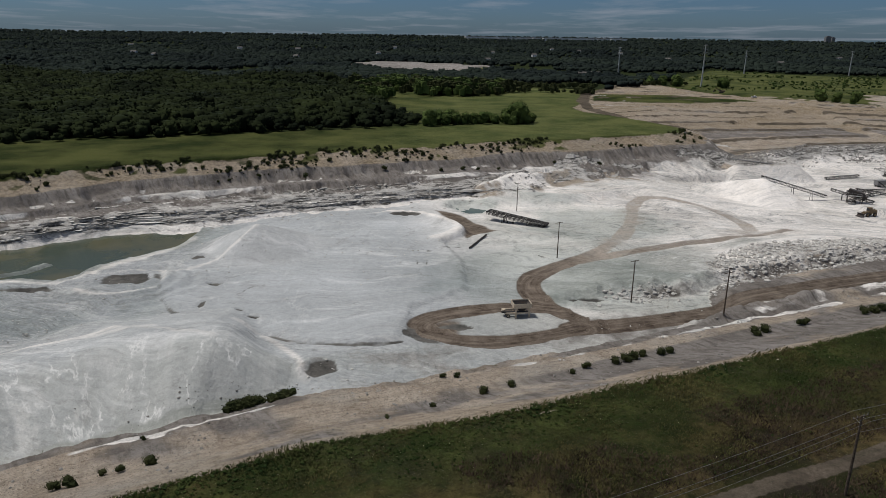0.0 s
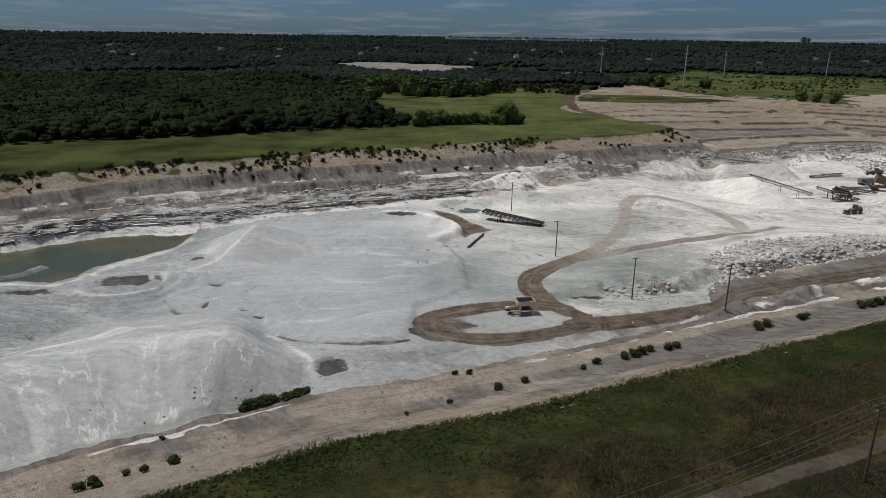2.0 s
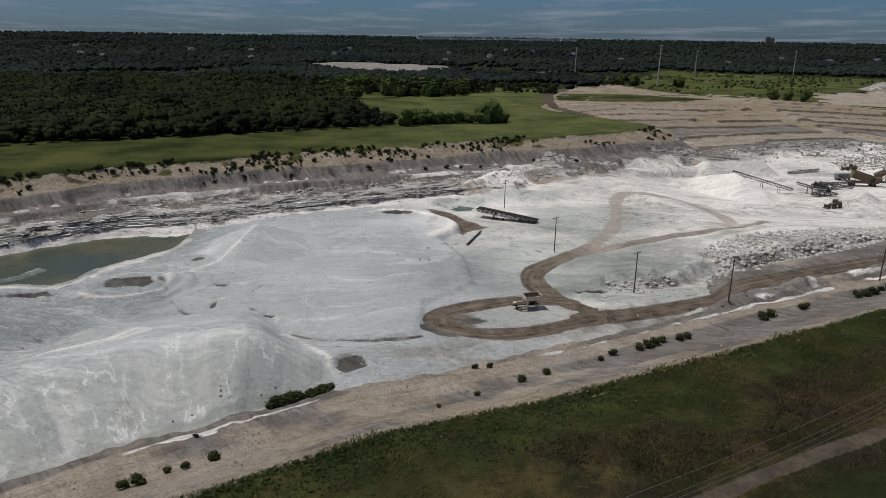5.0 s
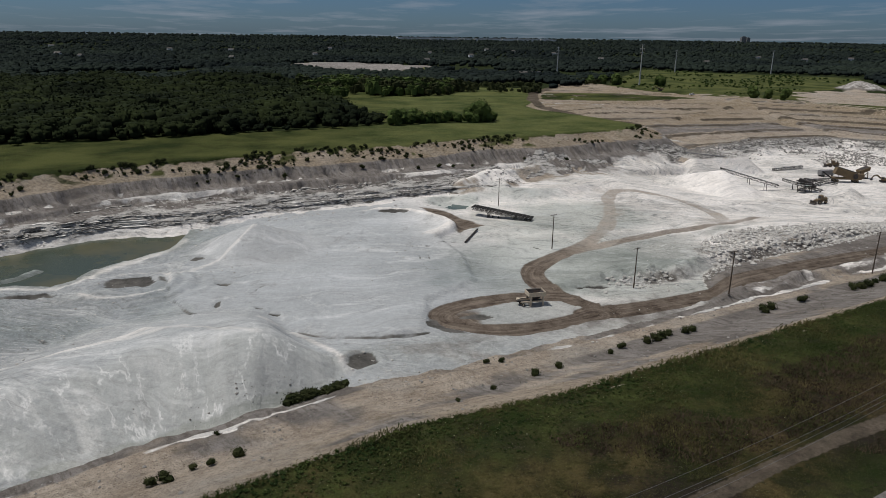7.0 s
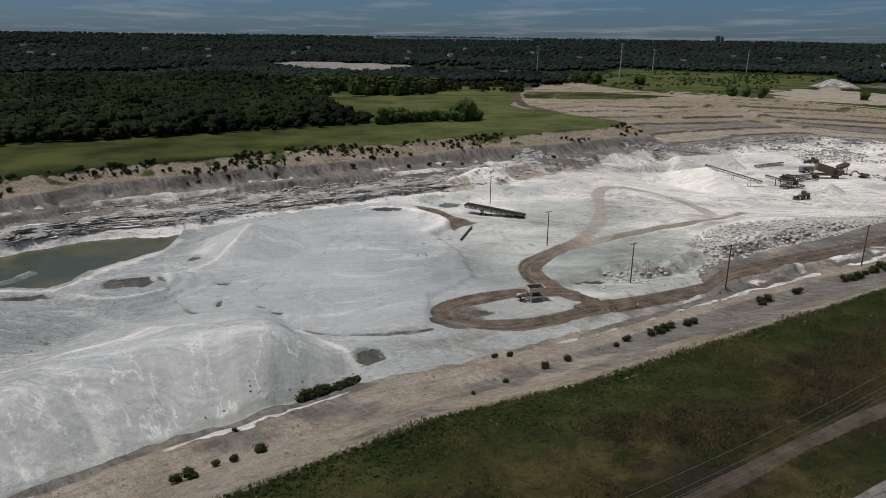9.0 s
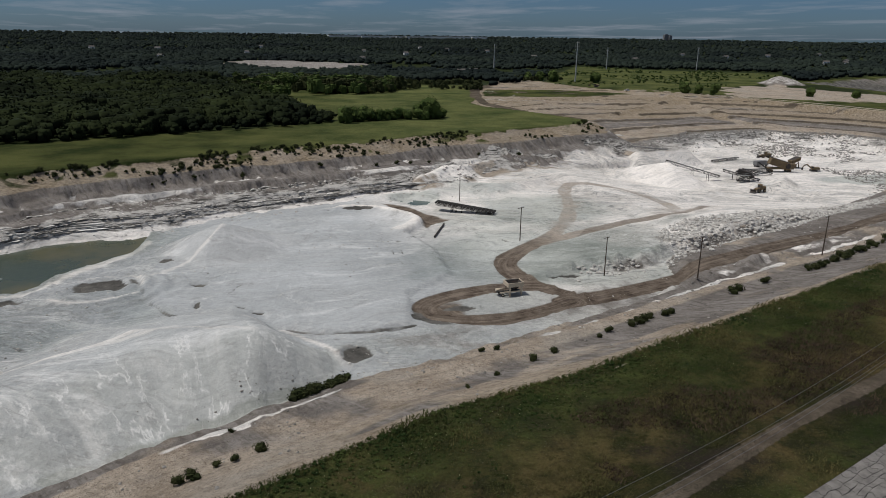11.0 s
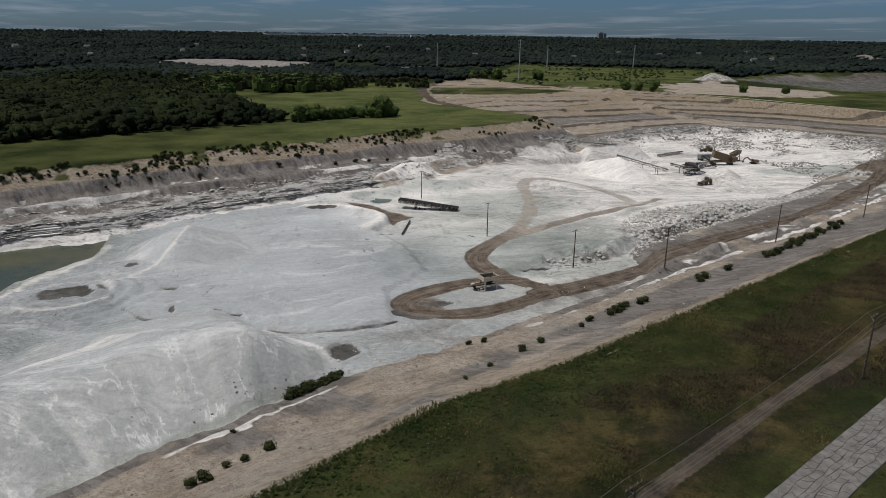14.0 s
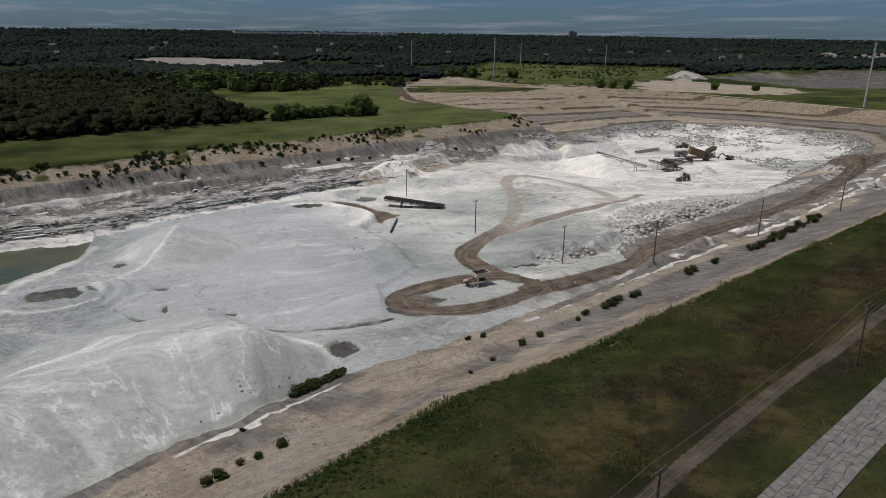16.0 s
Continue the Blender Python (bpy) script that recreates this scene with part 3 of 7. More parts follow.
HEAP = [(28.0, 161.5, -14.2), (34.0, 165.0, -13.3), (41.0, 167.4, -12.8), (50.0, 168.8, -12.3), (60.0, 170.6, -11.8), (74.0, 176.0, -11.3), (90.0, 184.0, -10.9), (104.0, 191.0, -10.7), (128.0, 201.6, -11.7), (156.0, 211.2, -14.0), (192.0, 230.4, -17.6)]
SPIT = [(-122.0, 174.0), (-113.5, 180.5), (-111.1, 186.0)]
SHELF = [(22.4, 272.0, -11.4), (48.0, 270.4, -12.2), (73.6, 280.0, -12.8)]


PATCH = [(-166.0, 1246.0), (-87.0, 1060.0), (-16.0, 962.0), (60.0, 1070.0), (97.0, 1190.0), (12.0, 1255.0), (-96.0, 1300.0)]
PLOT = [(373.0, 602.0), (422.0, 716.0), (506.0, 737.0), (525.0, 660.0), (542.0, 593.0), (519.0, 547.0), (441.0, 524.0), (408.0, 560.0)]
WOOD = [(-560.0, 80.0), (-336.0, 200.0), (-192.0, 305.6), (-152.8, 326.4), (-104.0, 341.6), (-64.0, 360.8), (-31.2, 380.0), (-11.2, 393.6), (-4.0, 402.0), (-22.0, 440.0), (-38.0, 500.0), (-62.0, 590.0), (-88.0, 700.0), (-122.0, 830.0), (-160.0, 930.0), (-880.0, 930.0), (-1040.0, 400.0)]


def rounded(pts):
    """A polyline with its corners cut twice."""
    for _ in range(2):
        out = [pts[0]]
        for p, q in zip(pts[:-1], pts[1:]):
            out += [tuple(0.75 * a + 0.25 * b for a, b in zip(p, q)), tuple(0.25 * a + 0.75 * b for a, b in zip(p, q))]
        pts = out + [pts[-1]]
    return pts


OCHRE = (22.5, 55.3)     # dry grass, along and across the brink
RAMP, LOOP, ROAD, BRANCH, PILE = rounded(RAMP), rounded(LOOP), rounded(ROAD), rounded(BRANCH), rounded(PILE)
WINDROWS = [
    ([(-41.0, 115.0), (-48.0, 119.0), (-55.0, 122.2), (-62.0, 121.8), (-69.4, 121.6), (-80.0, 117.0), (-96.0, 108.0)], 1.3, 0.75),
    ([(-57.0, 126.0), (-65.0, 125.0), (-72.0, 122.5), (-80.0, 117.0)], 1.2, 0.9),
    ([(-78.6, 214.0), (-79.4, 203.0), (-85.0, 196.5), (-89.4, 190.6), (-93.0, 184.6), (-94.4, 176.6), (-98.0, 170.6), (-104.0, 169.4), (-112.0, 171.0), (-124.0, 167.0)], 1.8, 1.0),
    ([(-54.4, 199.6), (-60.0, 190.0), (-66.0, 181.0), (-72.0, 172.0)], 0.9, 0.55),
    ([(-43.8, 140.0), (-37.0, 134.6), (-32.0, 129.6), (-27.0, 123.0), (-24.6, 115.0)], 1.0, 0.9),
    ([(-26.0, 240.5), (-14.0, 240.6), (-2.6, 237.4), (4.4, 228.0), (6.4, 222.4), (4.2, 216.0), (-1.0, 210.6)], 2.8, 1.0),
    ([(-88.0, 178.0), (-80.0, 181.0), (-73.0, 176.0), (-70.5, 168.0)], 1.2, 0.8),
    ([(-90.0, 162.0), (-84.0, 158.6), (-77.0, 159.6), (-71.0, 163.0)], 1.2, 0.8),
]
RUTS_AND_TOE_SHADE = [
    ([(-4.4, 204.0), (-6.6, 195.0), (-6.6, 186.0), (-4.6, 175.0)], 0.9, 0.8),
    ([(-1.8, 205.0), (-4.0, 196.0), (-4.0, 186.0), (-2.0, 176.0)], 0.9, 0.8),
    ([(-74.0, 172.8), (-70.0, 164.0), (-66.0, 155.0), (-60.6, 148.6)], 2.4, 0.85),
    # the plateau's front toe: shading of its step drawn as a dark line
    ([(-36.0, 136.0), (-28.0, 133.8), (-16.0, 133.0), (-8.0, 136.0)], 1.0, 0.95),
    ([(-40.0, 131.5), (-26.0, 129.0), (-12.0, 131.0), (0.0, 133.4)], 0.9, 0.8),
    ([(-2.0, 199.0), (4.0, 204.0), (9.0, 208.5)], 0.9, 0.9),
    ([(20.0, 204.0), (28.0, 199.0), (33.0, 194.0)], 0.9, 0.8),
    ([(-52.0, 155.0), (-46.0, 170.0), (-35.0, 178.4), (-26.0, 182.5)], 0.7, 0.7),
    ([(-112.0, 150.0), (-100.0, 146.0), (-90.0, 139.0), (-82.0, 130.0)], 1.1, 0.75),
]
RISE = 1.25     # of each terrace


def upland(x, y):
    r = np.hypot(x, y)
    z = stretch(r, [(0.0, 0.0), (160.0, 0.0), (360.0, -1.2), (520.0, -3.2), (800.0, -7.2), (1200.0, -6.4), (2080.0, 1.6), (4000.0, 20.8), (4560.0, 27.2), (4720.0, 16.0), (7200.0, -32.0)])
    z = z + fbm(x, y, 700, 3, 40) * smooth(700, 2200, r) * 3.0
    return z + fbm(x, y, 30, 3, 41) * 0.25 * (1 - smooth(300, 900, r))


def terrain(x, y):
    """The ground's height, and how much of each surface lies there."""
    x, y = np.asarray(x, float), np.asarray(y, float)
    wob = fbm(x, y, 14, 4, 3)
    wob2 = fbm(x, y, 4, 3, 7)
    up = upland(x, y)
    sn, an, _ = line_dist(x, y, NEAR)
    sf, af, _ = line_dist(x, y, FAR)
    sf = -sf
    sr, ar, _ = line_dist(x, y, RIM)
    sr = -sr
    su, _, _ = line_dist(x, y, UPPER)
    s = sn + wob * 0.7
    # the floor
    floor = -14.7 - 6.4 * smooth(80.0, 164.0, x + 0.15 * (y - 240.0)) + wob * 0.25 + wob2 * 0.06
    floor = floor - 1.6 * smooth(1.25, 0.4, np.hypot((x - 36.8) / 30.4, (y - 241.6) / 28.8))
    sp = inside(x, y, PLATEAU) + wob * 0.5
    low = (1 - smooth(-9.6, 0.0, sp)) * (1 - smooth(-16.0, 32.0, x)) * smooth(152.0, 180.0, y)
    floor = floor - low * 0.9 + smooth(-1.8, 0.5, sp) * (0.75 + 0.35 * smooth(152.0, 232.0, y))
    spond = inside(x, y, POND) + wob * 0.5
    floor = floor - smooth(-1.5, 3, spond) * 2.2
    spool = inside(x, y, POOL) + wob * 0.8
    floor = floor - smooth(-2, 2, spool) * 1.6
    lip = smooth(-2.6, 0.4, sp) * smooth(7.0, 1.5, sp) * smooth(-46.0, -10.0, x) * smooth(196.0, 214.0, y)
    floor = floor + 0.7 * lip
    rc = np.hypot((x + 81.0) * 0.8, y - 168.0)
    floor = floor + 0.22 * np.sin(rc * 2.1 + wob * 1.5) * smooth(5.0, 8.0, rc) * smooth(21.0, 14.0, rc) + 1.3 * smooth(15.0, 7.0, rc)
    dc = np.hypot(x - -54.4, y - 200.0)
    ridge = np.abs(np.sin(np.arctan2(y - 200.0, x + 54.4) * 2.0 + 0.75))
    cone = -6.6 - np.sqrt(dc ** 2 + 0.1) * (0.36 + 0.09 * ridge + 0.06 * smooth(-48.0, -64.0, x)) + wob2 * 0.05
    floor = smax(floor, cone, 1.0)
    crest = 1 - np.abs(fbm(x, y, 9, 4, 61))
    floor = floor + 0.35 * smooth(0.8, 1.0, crest) * fbm(x, y, 30, 2, 62) + fbm(x, y, 5, 3, 63) * 0.05
    d2 = np.hypot(x - 142.4, y - 302.4)
    dq, _, zq = line_dist(x, y, [(141.6, 302.4, -10.6), (132.8, 306.4, -12.3), (120.0, 310.4, -15.2)])
    cone2 = zq - np.sqrt(dq ** 2 + 1) * 0.52 + wob2 * 0.12
    floor = smax(floor, cone2, 0.5)
    floor = smax(floor, -16.4 - np.hypot(x - 197.6, y - 291.2) * 0.62, 0.3)
    apron = smooth(137.6, 120.0, y) * smooth(8.0, -17.6, x)
    floor = floor + apron * 2.2
    dp, ap, zp = line_dist(x, y, PILE)
    rill = fbm(ap, np.abs(dp) * 0.10, 5.0, 2, 12) * smooth(1, 6, np.abs(dp))
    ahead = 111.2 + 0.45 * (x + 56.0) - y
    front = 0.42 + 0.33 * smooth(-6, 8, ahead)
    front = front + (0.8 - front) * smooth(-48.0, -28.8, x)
    pile = zp - 0.70 * (np.sqrt(dp * dp + 12.0) - 3.4) * front + rill * 0.22 + wob * 0.4 + fbm(ap, np.abs(dp) * 0.3, 12, 3, 66) * 0.4 * smooth(1, 9, np.abs(dp))
    db, ab, zb = line_dist(x, y, PILE_BACK)
    pile = smax(pile, zb - 0.34 * np.abs(db) + wob * 0.5, 1.5)
    floor = smax(floor, pile, 1.0)
    dm, am, zm = line_dist(x, y, MOUNDS)
    mounds = zm - 0.55 * (np.sqrt(dm * dm + 4) - 2) + fbm(am, np.abs(dm) * 0.2, 4, 4, 15) * 0.5 - 1.6 * np.abs(fbm(am, np.abs(dm) * 0.12, 7, 3, 18)) * smooth(0.5, 4.0, np.abs(dm)) * smooth(12, 6, np.abs(dm))
    dh_, ah_, zh_ = line_dist(x, y, HEAP)
    bluff = 1.0 - 2.0 * np.abs(fbm(ah_, dh_ * 0.6, 6.5, 3, 65))
    heap_h = zh_ - np.where(dh_ > 0, 0.11, 0.72) * (np.sqrt(dh_ * dh_ + 1.5) - 1.2) + bluff * 0.9 * smooth(3.0, -1.0, dh_) * smooth(92.0, 70.0, x) + fbm(x, y, 7, 4, 65) * np.where(dh_ > 2, 0.2, 0.5)
    floor = smax(floor, heap_h, 0.8)
    dsp, _, _ = line_dist(x, y, SPIT)
    floor = smax(floor, -15.4 - 0.5 * np.abs(dsp) + wob2 * 0.3, 0.3)
    ds, as_, zs = line_dist(x, y, SHELF)
    mounds = smax(mounds, zs - 0.42 * np.abs(ds) + wob * 0.5, 1.0)
    floor = smax(floor, mounds, 0.6)
    ledge = smax(-12.8 - 0.8 * np.maximum(inside(x, y, [(148.0, 344.0), (180.0, 352.0), (185.6, 369.6), (160.0, 374.4), (140.0, 364.0)]) * -1, 0), floor, 0.5)
    floor = ledge
    # outside the pit's far right rim: terraces cut into the plain
    q = 400.0 - sr * 1.35 + fbm(x, y, 150, 3, 68) * 14 + fbm(x, y, 30, 3, 69) * 2
    step = (q - 400.0) / 264.0 * 9.0 + wob * 0.15 + fbm(x * 0.4, q * 0.2, 60, 2, 70) * 0.5
    stair = np.floor(step / RISE) * RISE + smooth(0.74, 1.0, step / RISE - np.floor(step / RISE)) * RISE
    outer = -14.2 + np.clip(stair + 4.0 * smooth(216.0, 120.0, x) * smooth(400.0, 480.0, y), -0.5, 8.2)
    outer = np.where(su > 0, np.maximum(outer, up), np.maximum(outer, up - stretch(-su, [(0.0, 0.0), (3.2, 0.8), (7.2, 4.8), (11.2, 6.4), (12.0, 48.0), (720.0, 72.0)])))
    cliff = smooth(-1, 13, sr + wob * 2.2 + wob2 * 0.8)
    pit = outer + (floor - outer) * cliff
    # near bank, with the haul road on its lower bench to the right
    left = stretch(s, [(-48.0, 0.0), (0.0, -0.3), (3.2, -1.8), (17.6, -7.6), (24.0, -8.6), (27.2, -9.0), (28.0, -9.5), (31.2, -10.2), (35.2, -13.6), (42.4, -32.0), (720.0, -240.0)])
    right = stretch(s, [(-48.0, 0.0), (0.0, -0.3), (3.2, -1.8), (17.6, -7.6), (24.0, -8.6), (28.8, -9.3), (33.6, -9.9), (35.2, -10.4), (39.2, -11.8), (49.6, -12.0), (52.8, -12.6), (67.2, -17.6), (80.0, -32.0), (720.0, -240.0)])
    wr = smooth(36.0, 76.0, x)
    near = left * (1 - wr) + right * wr
    rough = smooth(2.4, 6.4, s) * (1 - smooth(35.2, 40.0, s))
    near = near + rough * (wob * 0.35 + wob2 * 0.12)
    near = near + fbm(x, y, 3.0, 3, 21) * 0.45 * smooth(25.6, 28.8, s) * (1 - smooth(36.8, 40.0, s))
    spoil = smooth(28.6, 30.5, s) * smooth(37.5, 34.0, s) * smooth(34.0, 56.0, x) * smooth(190.0, 120.0, x)
    near = near + spoil * np.clip(0.35 + 1.9 * fbm(an, s * 1.6, 7.5, 4, 23), 0, 2.0)
    near = np.where(sn < 0, up + fbm(x, y, 9, 3, 22) * 0.18, near)
    # far bank: soil slope, rilled clay, a bench, then layered rock
    v = sf + wob * 1.3 + fbm(af, sf * 0.1, 16, 3, 33) * 2.2 + 3.0 * np.abs(fbm(af, 0 * af, 13, 2, 34)) * smooth(20.8, 26.4, sf) * smooth(35.2, 30.4, sf)
    v = np.where(v > 20.0, 20.0 + (v - 20.0) * (1.0 + 0.94 * smooth(-80.0, -128.0, x)), v)
    rills = 0.5 - 1.6 * np.abs(fbm(af + wob * 0.8, sf * 0.05, 3.6, 2, 31))
    west = stretch(v, [(-48.0, 0.0), (0.0, 0.0), (1.6, -0.8), (6.4, -3.0), (11.2, -4.5), (15.2, -7.5), (25.6, -8.0), (28.0, -8.5), (30.4, -9.8), (43.2, -10.4), (44.4, -12.0), (46.4, -12.5), (47.2, -13.9), (48.4, -14.2), (54.0, -16.3), (58.0, -17.4), (62.8, -32.0), (720.0, -240.0)])
    mid = stretch(v, [(-48.0, 0.0), (0.0, 0.0), (1.6, -0.8), (10.4, -4.0), (12.0, -4.5), (16.0, -7.4), (26.4, -7.8), (28.0, -8.5), (30.4, -10.1), (37.6, -10.7), (38.8, -12.0), (40.8, -12.5), (41.6, -13.9), (42.6, -14.1), (47.0, -15.7), (50.6, -16.8), (55.4, -32.0), (720.0, -240.0)])
    east = stretch(v, [(-48.0, 0.0), (0.0, 0.0), (1.6, -1.0), (11.2, -4.3), (13.6, -4.8), (18.4, -8.6), (24.8, -10.1), (32.0, -13.3), (38.4, -16.0), (44.8, -32.0), (720.0, -240.0)])
    ww_, we_ = smooth(-48.0, -80.0, x), smooth(4.0, 36.0, x)
    prof = mid * (1 - ww_) * (1 - we_) + west * ww_ + east * we_
    prof = prof + rills * 1.5 * smooth(10.4, 14.4, v) * (1 - smooth(18.4, 22.4, v)) + rills * 1.2 * smooth(25.6, 28.0, v) * (1 - smooth(31.2, 33.6, v))
    prof = prof + fbm(x, y, 5, 4, 35) * 0.45 * smooth(35.2, 39.2, v) + fbm(x, y, 3, 3, 36) * 0.4 * smooth(46.4, 48.8, v)
    wedge = stretch(v, [(-48.0, 0.0), (0.0, 0.0), (2.4, -0.5), (11.2, -2.4), (17.6, -8.0), (24.0, -32.0), (720.0, -240.0)])
    ww = smooth(376.0, 416.0, y)
    farw = prof * (1 - ww) + wedge * ww + up
    farw = np.where(sf < 0, up, farw)
    h = smax(smax(pit, near, 0.25), farw, 0.25)
    h = np.where((sf < 0) | (sn < 0), up + np.where(sn < 0, fbm(x, y, 9, 3, 22) * 0.18, 0), h)
    # surfaces
    inpit = (sf > 0) & (sn > 0)
    rr = np.hypot(x, y)
    one = np.ones(x.shape)
    is_near, is_far = (near > pit - 0.15) & inpit, (farw > pit - 0.15) & inpit
    beyond = inpit & (sr < 0) & ~is_near & ~is_far & (su < 0)
    bank_near = smooth(-1.5, 2, sn) * (1 - smooth(28.8, 31.2, s))
    tan = np.where(is_near, bank_near, 0)
    drop = farw - up + wob * 0.35 + wob2 * 0.2
    weedy = smooth(0.15, 0.5, fbm(x, y, 9, 4, 90))
    soil = smooth(-2, 3, v + wob2 * 2) * smooth(-5.1, -4.2, drop) * (0.62 + 0.35 * (1 + fbm(x, y, 20, 3, 51))) * (1 - 0.6 * weedy * smooth(12.8, 6.4, v))
    tan = np.where(is_far, soil, tan)
    zone_e = inpit & (y > 352.0) & (sr < 4) & (su < 0) & ~is_far
    band = np.floor(step / RISE)
    frac = step / RISE - band
    riser = smooth(0.74, 0.82, frac) * smooth(1.0, 0.93, frac)
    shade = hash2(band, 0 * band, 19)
    seam = fbm(x * 0.25, q * 1.3, 14, 4, 52)
    tan = np.where(zone_e, 0.95 - 0.3 * seam, tan)
    tan = np.maximum(tan, smooth(-2.4, 1, -np.abs(su + 4.8) + 6.4) * (y < 640.0) * (y > 240.0) * 0.8)
    grey = np.where(is_far, smooth(-4.0, -4.8, drop), 0)
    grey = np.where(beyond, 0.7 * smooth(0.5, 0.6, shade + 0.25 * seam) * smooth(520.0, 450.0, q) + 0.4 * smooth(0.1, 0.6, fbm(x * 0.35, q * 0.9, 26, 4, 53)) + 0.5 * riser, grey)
    grey = np.maximum(grey, np.where(is_near & (s > 4.8), 0.10 + 0.18 * smooth(8.0, 20.8, s) + 0.5 * smooth(26.0, 28.0, s) + 0.6 * wob, 0))
    # purplish-grey soil, spread wider to the right to stand in for cloud shade
    grey = np.maximum(grey, np.where(is_near, (0.05 + 0.85 * smooth(-25.0, 35.0, x) + 0.7 * fbm(an * 0.4, s, 8, 3, 64)) * smooth(3.0, 6.0, s) * smooth(26.5, 20.0, s), 0))
    rock = np.where(is_far, smooth(-9.9, -10.6, drop) * smooth(-14.4, -13.7, drop + 0.6 * fbm(x, y, 10, 3, 67)) * (1 - smooth(8.0, 40.0, x)), 0)
    rimrock = smooth(-6, -1, sr) * (1 - smooth(5, 11, sr)) * (0.8 + 0.6 * fbm(x, y, 14, 4, 54)) * (x > 120.0) * inpit
    rock = np.maximum(rock, rimrock)
    # darker rock colour under the rubble stands in for shade in its gaps
    rock = np.maximum(rock, 0.62 * smooth(-2, 5, inside(x, y, RUBBLE) + wob * 4) * (0.8 + 0.5 * wob))
    rock = np.maximum(rock, 0.8 * smooth(-3, 1, inside(x, y, [(148.0, 344.0), (180.0, 352.0), (185.6, 369.6), (160.0, 374.4), (140.0, 364.0)])))
    white = np.where(inpit & ~is_near & ~is_far & (sr > -1), 1.0, 0.0)
    white = np.maximum(white, np.where(is_far, 1.2 * smooth(-13.7, -14.3, drop + 0.6 * fbm(x, y, 10, 3, 67)) + smooth(-7.4, -8.0, drop) * smooth(-10.4, -8.8, drop) * (0.30 - 0.22 * smooth(-70.0, -30.0, x) + 1.2 * fbm(af * 0.5, v * 2.2, 12, 4, 55)) + we_ * smooth(-8.8, -10.4, drop), 0))
    white = np.maximum(white, np.where(is_near, smooth(26.6, 27.1, s + wob2 * 1.1 + 0.6 * wob) * (1 - smooth(27.9 + 0.4 * wr, 28.6 + 0.5 * wr, s + wob2 * 1.1 + 0.6 * wob)) * (0.5 + 0.3 * wr + 0.9 * wob + 0.5 * wob2) + smooth(31.2, 34.4, s) * (0.42 - 0.3 * wr + 0.8 * wob), 0))
    white = np.maximum(white, np.where(is_near, wr * (0.34 * smooth(36.8, 39.2, s) + 0.55 * smooth(48.0, 52.8, s) + 0.4 * wob * smooth(36.8, 39.2, s)), 0))
    white = np.maximum(white, smooth(-3, 3, sr) * (x > 120.0) * inpit * ~is_near * (0.7 + 0.4 * wob))
    scarp = np.where(inpit & ~is_near & (y > 268.0) & (x > 12.0) & (x < 172.0), smooth(22.0, 8.0, np.abs(dm)), 0) + np.where(inpit & ~is_near & (sr < 14) & (x < 172.0) & (y > 300.0), 0.8, 0)
    rock = np.maximum(rock, 0.75 * np.clip(scarp, 0, 1) * smooth(0.15, 0.45, fbm(am * 0.6, dm * 1.6, 9, 4, 16)))
    tan = np.maximum(tan, np.clip(scarp, 0, 1) * (0.75 + 0.5 * wob))
    white = white * (1 - 0.78 * np.clip(scarp, 0, 1) * smooth(-0.35, 0.25, fbm(x, y, 22, 4, 17)))
    white = np.where(is_near & (s > 29.0), white * (1 - 0.7 * smooth(52.0, 80.0, x)), white)
    grey = np.maximum(grey, np.where(is_near, spoil * (0.8 + 0.6 * wob), 0))
    verge = np.where(is_near, smooth(28.5, 30.5, s) * smooth(42.0, 38.0, s) * wr, 0)
    white = np.maximum(white, verge * (0.16 + 0.5 * wob + 0.5 * wob2))
    strip = smooth(59.2, 46.4, s) * smooth(-33.6, -24.0, x) * ~is_near * inpit * smooth(64.0, 48.0, x) * (0.85 + 0.6 * wob)
    white = np.clip(white, 0, 1) * (1 - 0.85 * rock) * (1 - 0.55 * np.clip(strip, 0, 1))
    grey = np.maximum(grey, 0.9 * strip)
    flat_strip = 0.7 * np.clip(strip, 0, 1)
    damp = 0.22 + 0.45 * fbm(x, y, 45, 4, 56) - 0.35 * smooth(48.0, 112.0, x)
    for cx, cy, ra, rb, amount in [(30.4, 180.0, 32.0, 24.0, 0.4), (0.0, 121.6, 36.0, 11.2, 0.3), (56.0, 164.0, 28.0, 11.2, 0.5), (-88.0, 152.0, 36.0, 24.0, 0.2), (56.0, 240.0, 24.0, 20.0, 0.4), (-48.0, 112.0, 32.0, 16.0, -0.2), (-24.0, 204.0, 36.0, 36.0, -0.2)]:
        damp = damp + amount / 0.8 * smooth(1.3, 0.5, np.hypot((x - cx) / ra, (y - cy) / rb))
    damp = damp + 0.18 * (1 - smooth(-3, 3, sp)) * smooth(8.0, -16.0, x) * smooth(120.0, 136.0, y)
    damp = np.clip(damp, 0, 1)
    damp = np.maximum(damp, 0.85 * smooth(1.2, 0.8, np.hypot((x - 264.0 - 0.5 * (y - 296.0)) / 48.0, (y - 297.6) / 11.2) + wob * 0.25))
    damp = np.maximum(damp, np.where(is_far, 0, 0.75 * smooth(-5, 2, spond)) + 0.8 * smooth(-8, 1, spool))
    damp = np.where(is_far, damp * 0.3, damp) * (1 - 0.8 * lip)
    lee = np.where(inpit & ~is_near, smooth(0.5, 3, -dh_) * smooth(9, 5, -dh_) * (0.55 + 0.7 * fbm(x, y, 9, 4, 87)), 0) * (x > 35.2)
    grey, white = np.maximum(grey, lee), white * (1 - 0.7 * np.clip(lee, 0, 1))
    craters = 0 * x
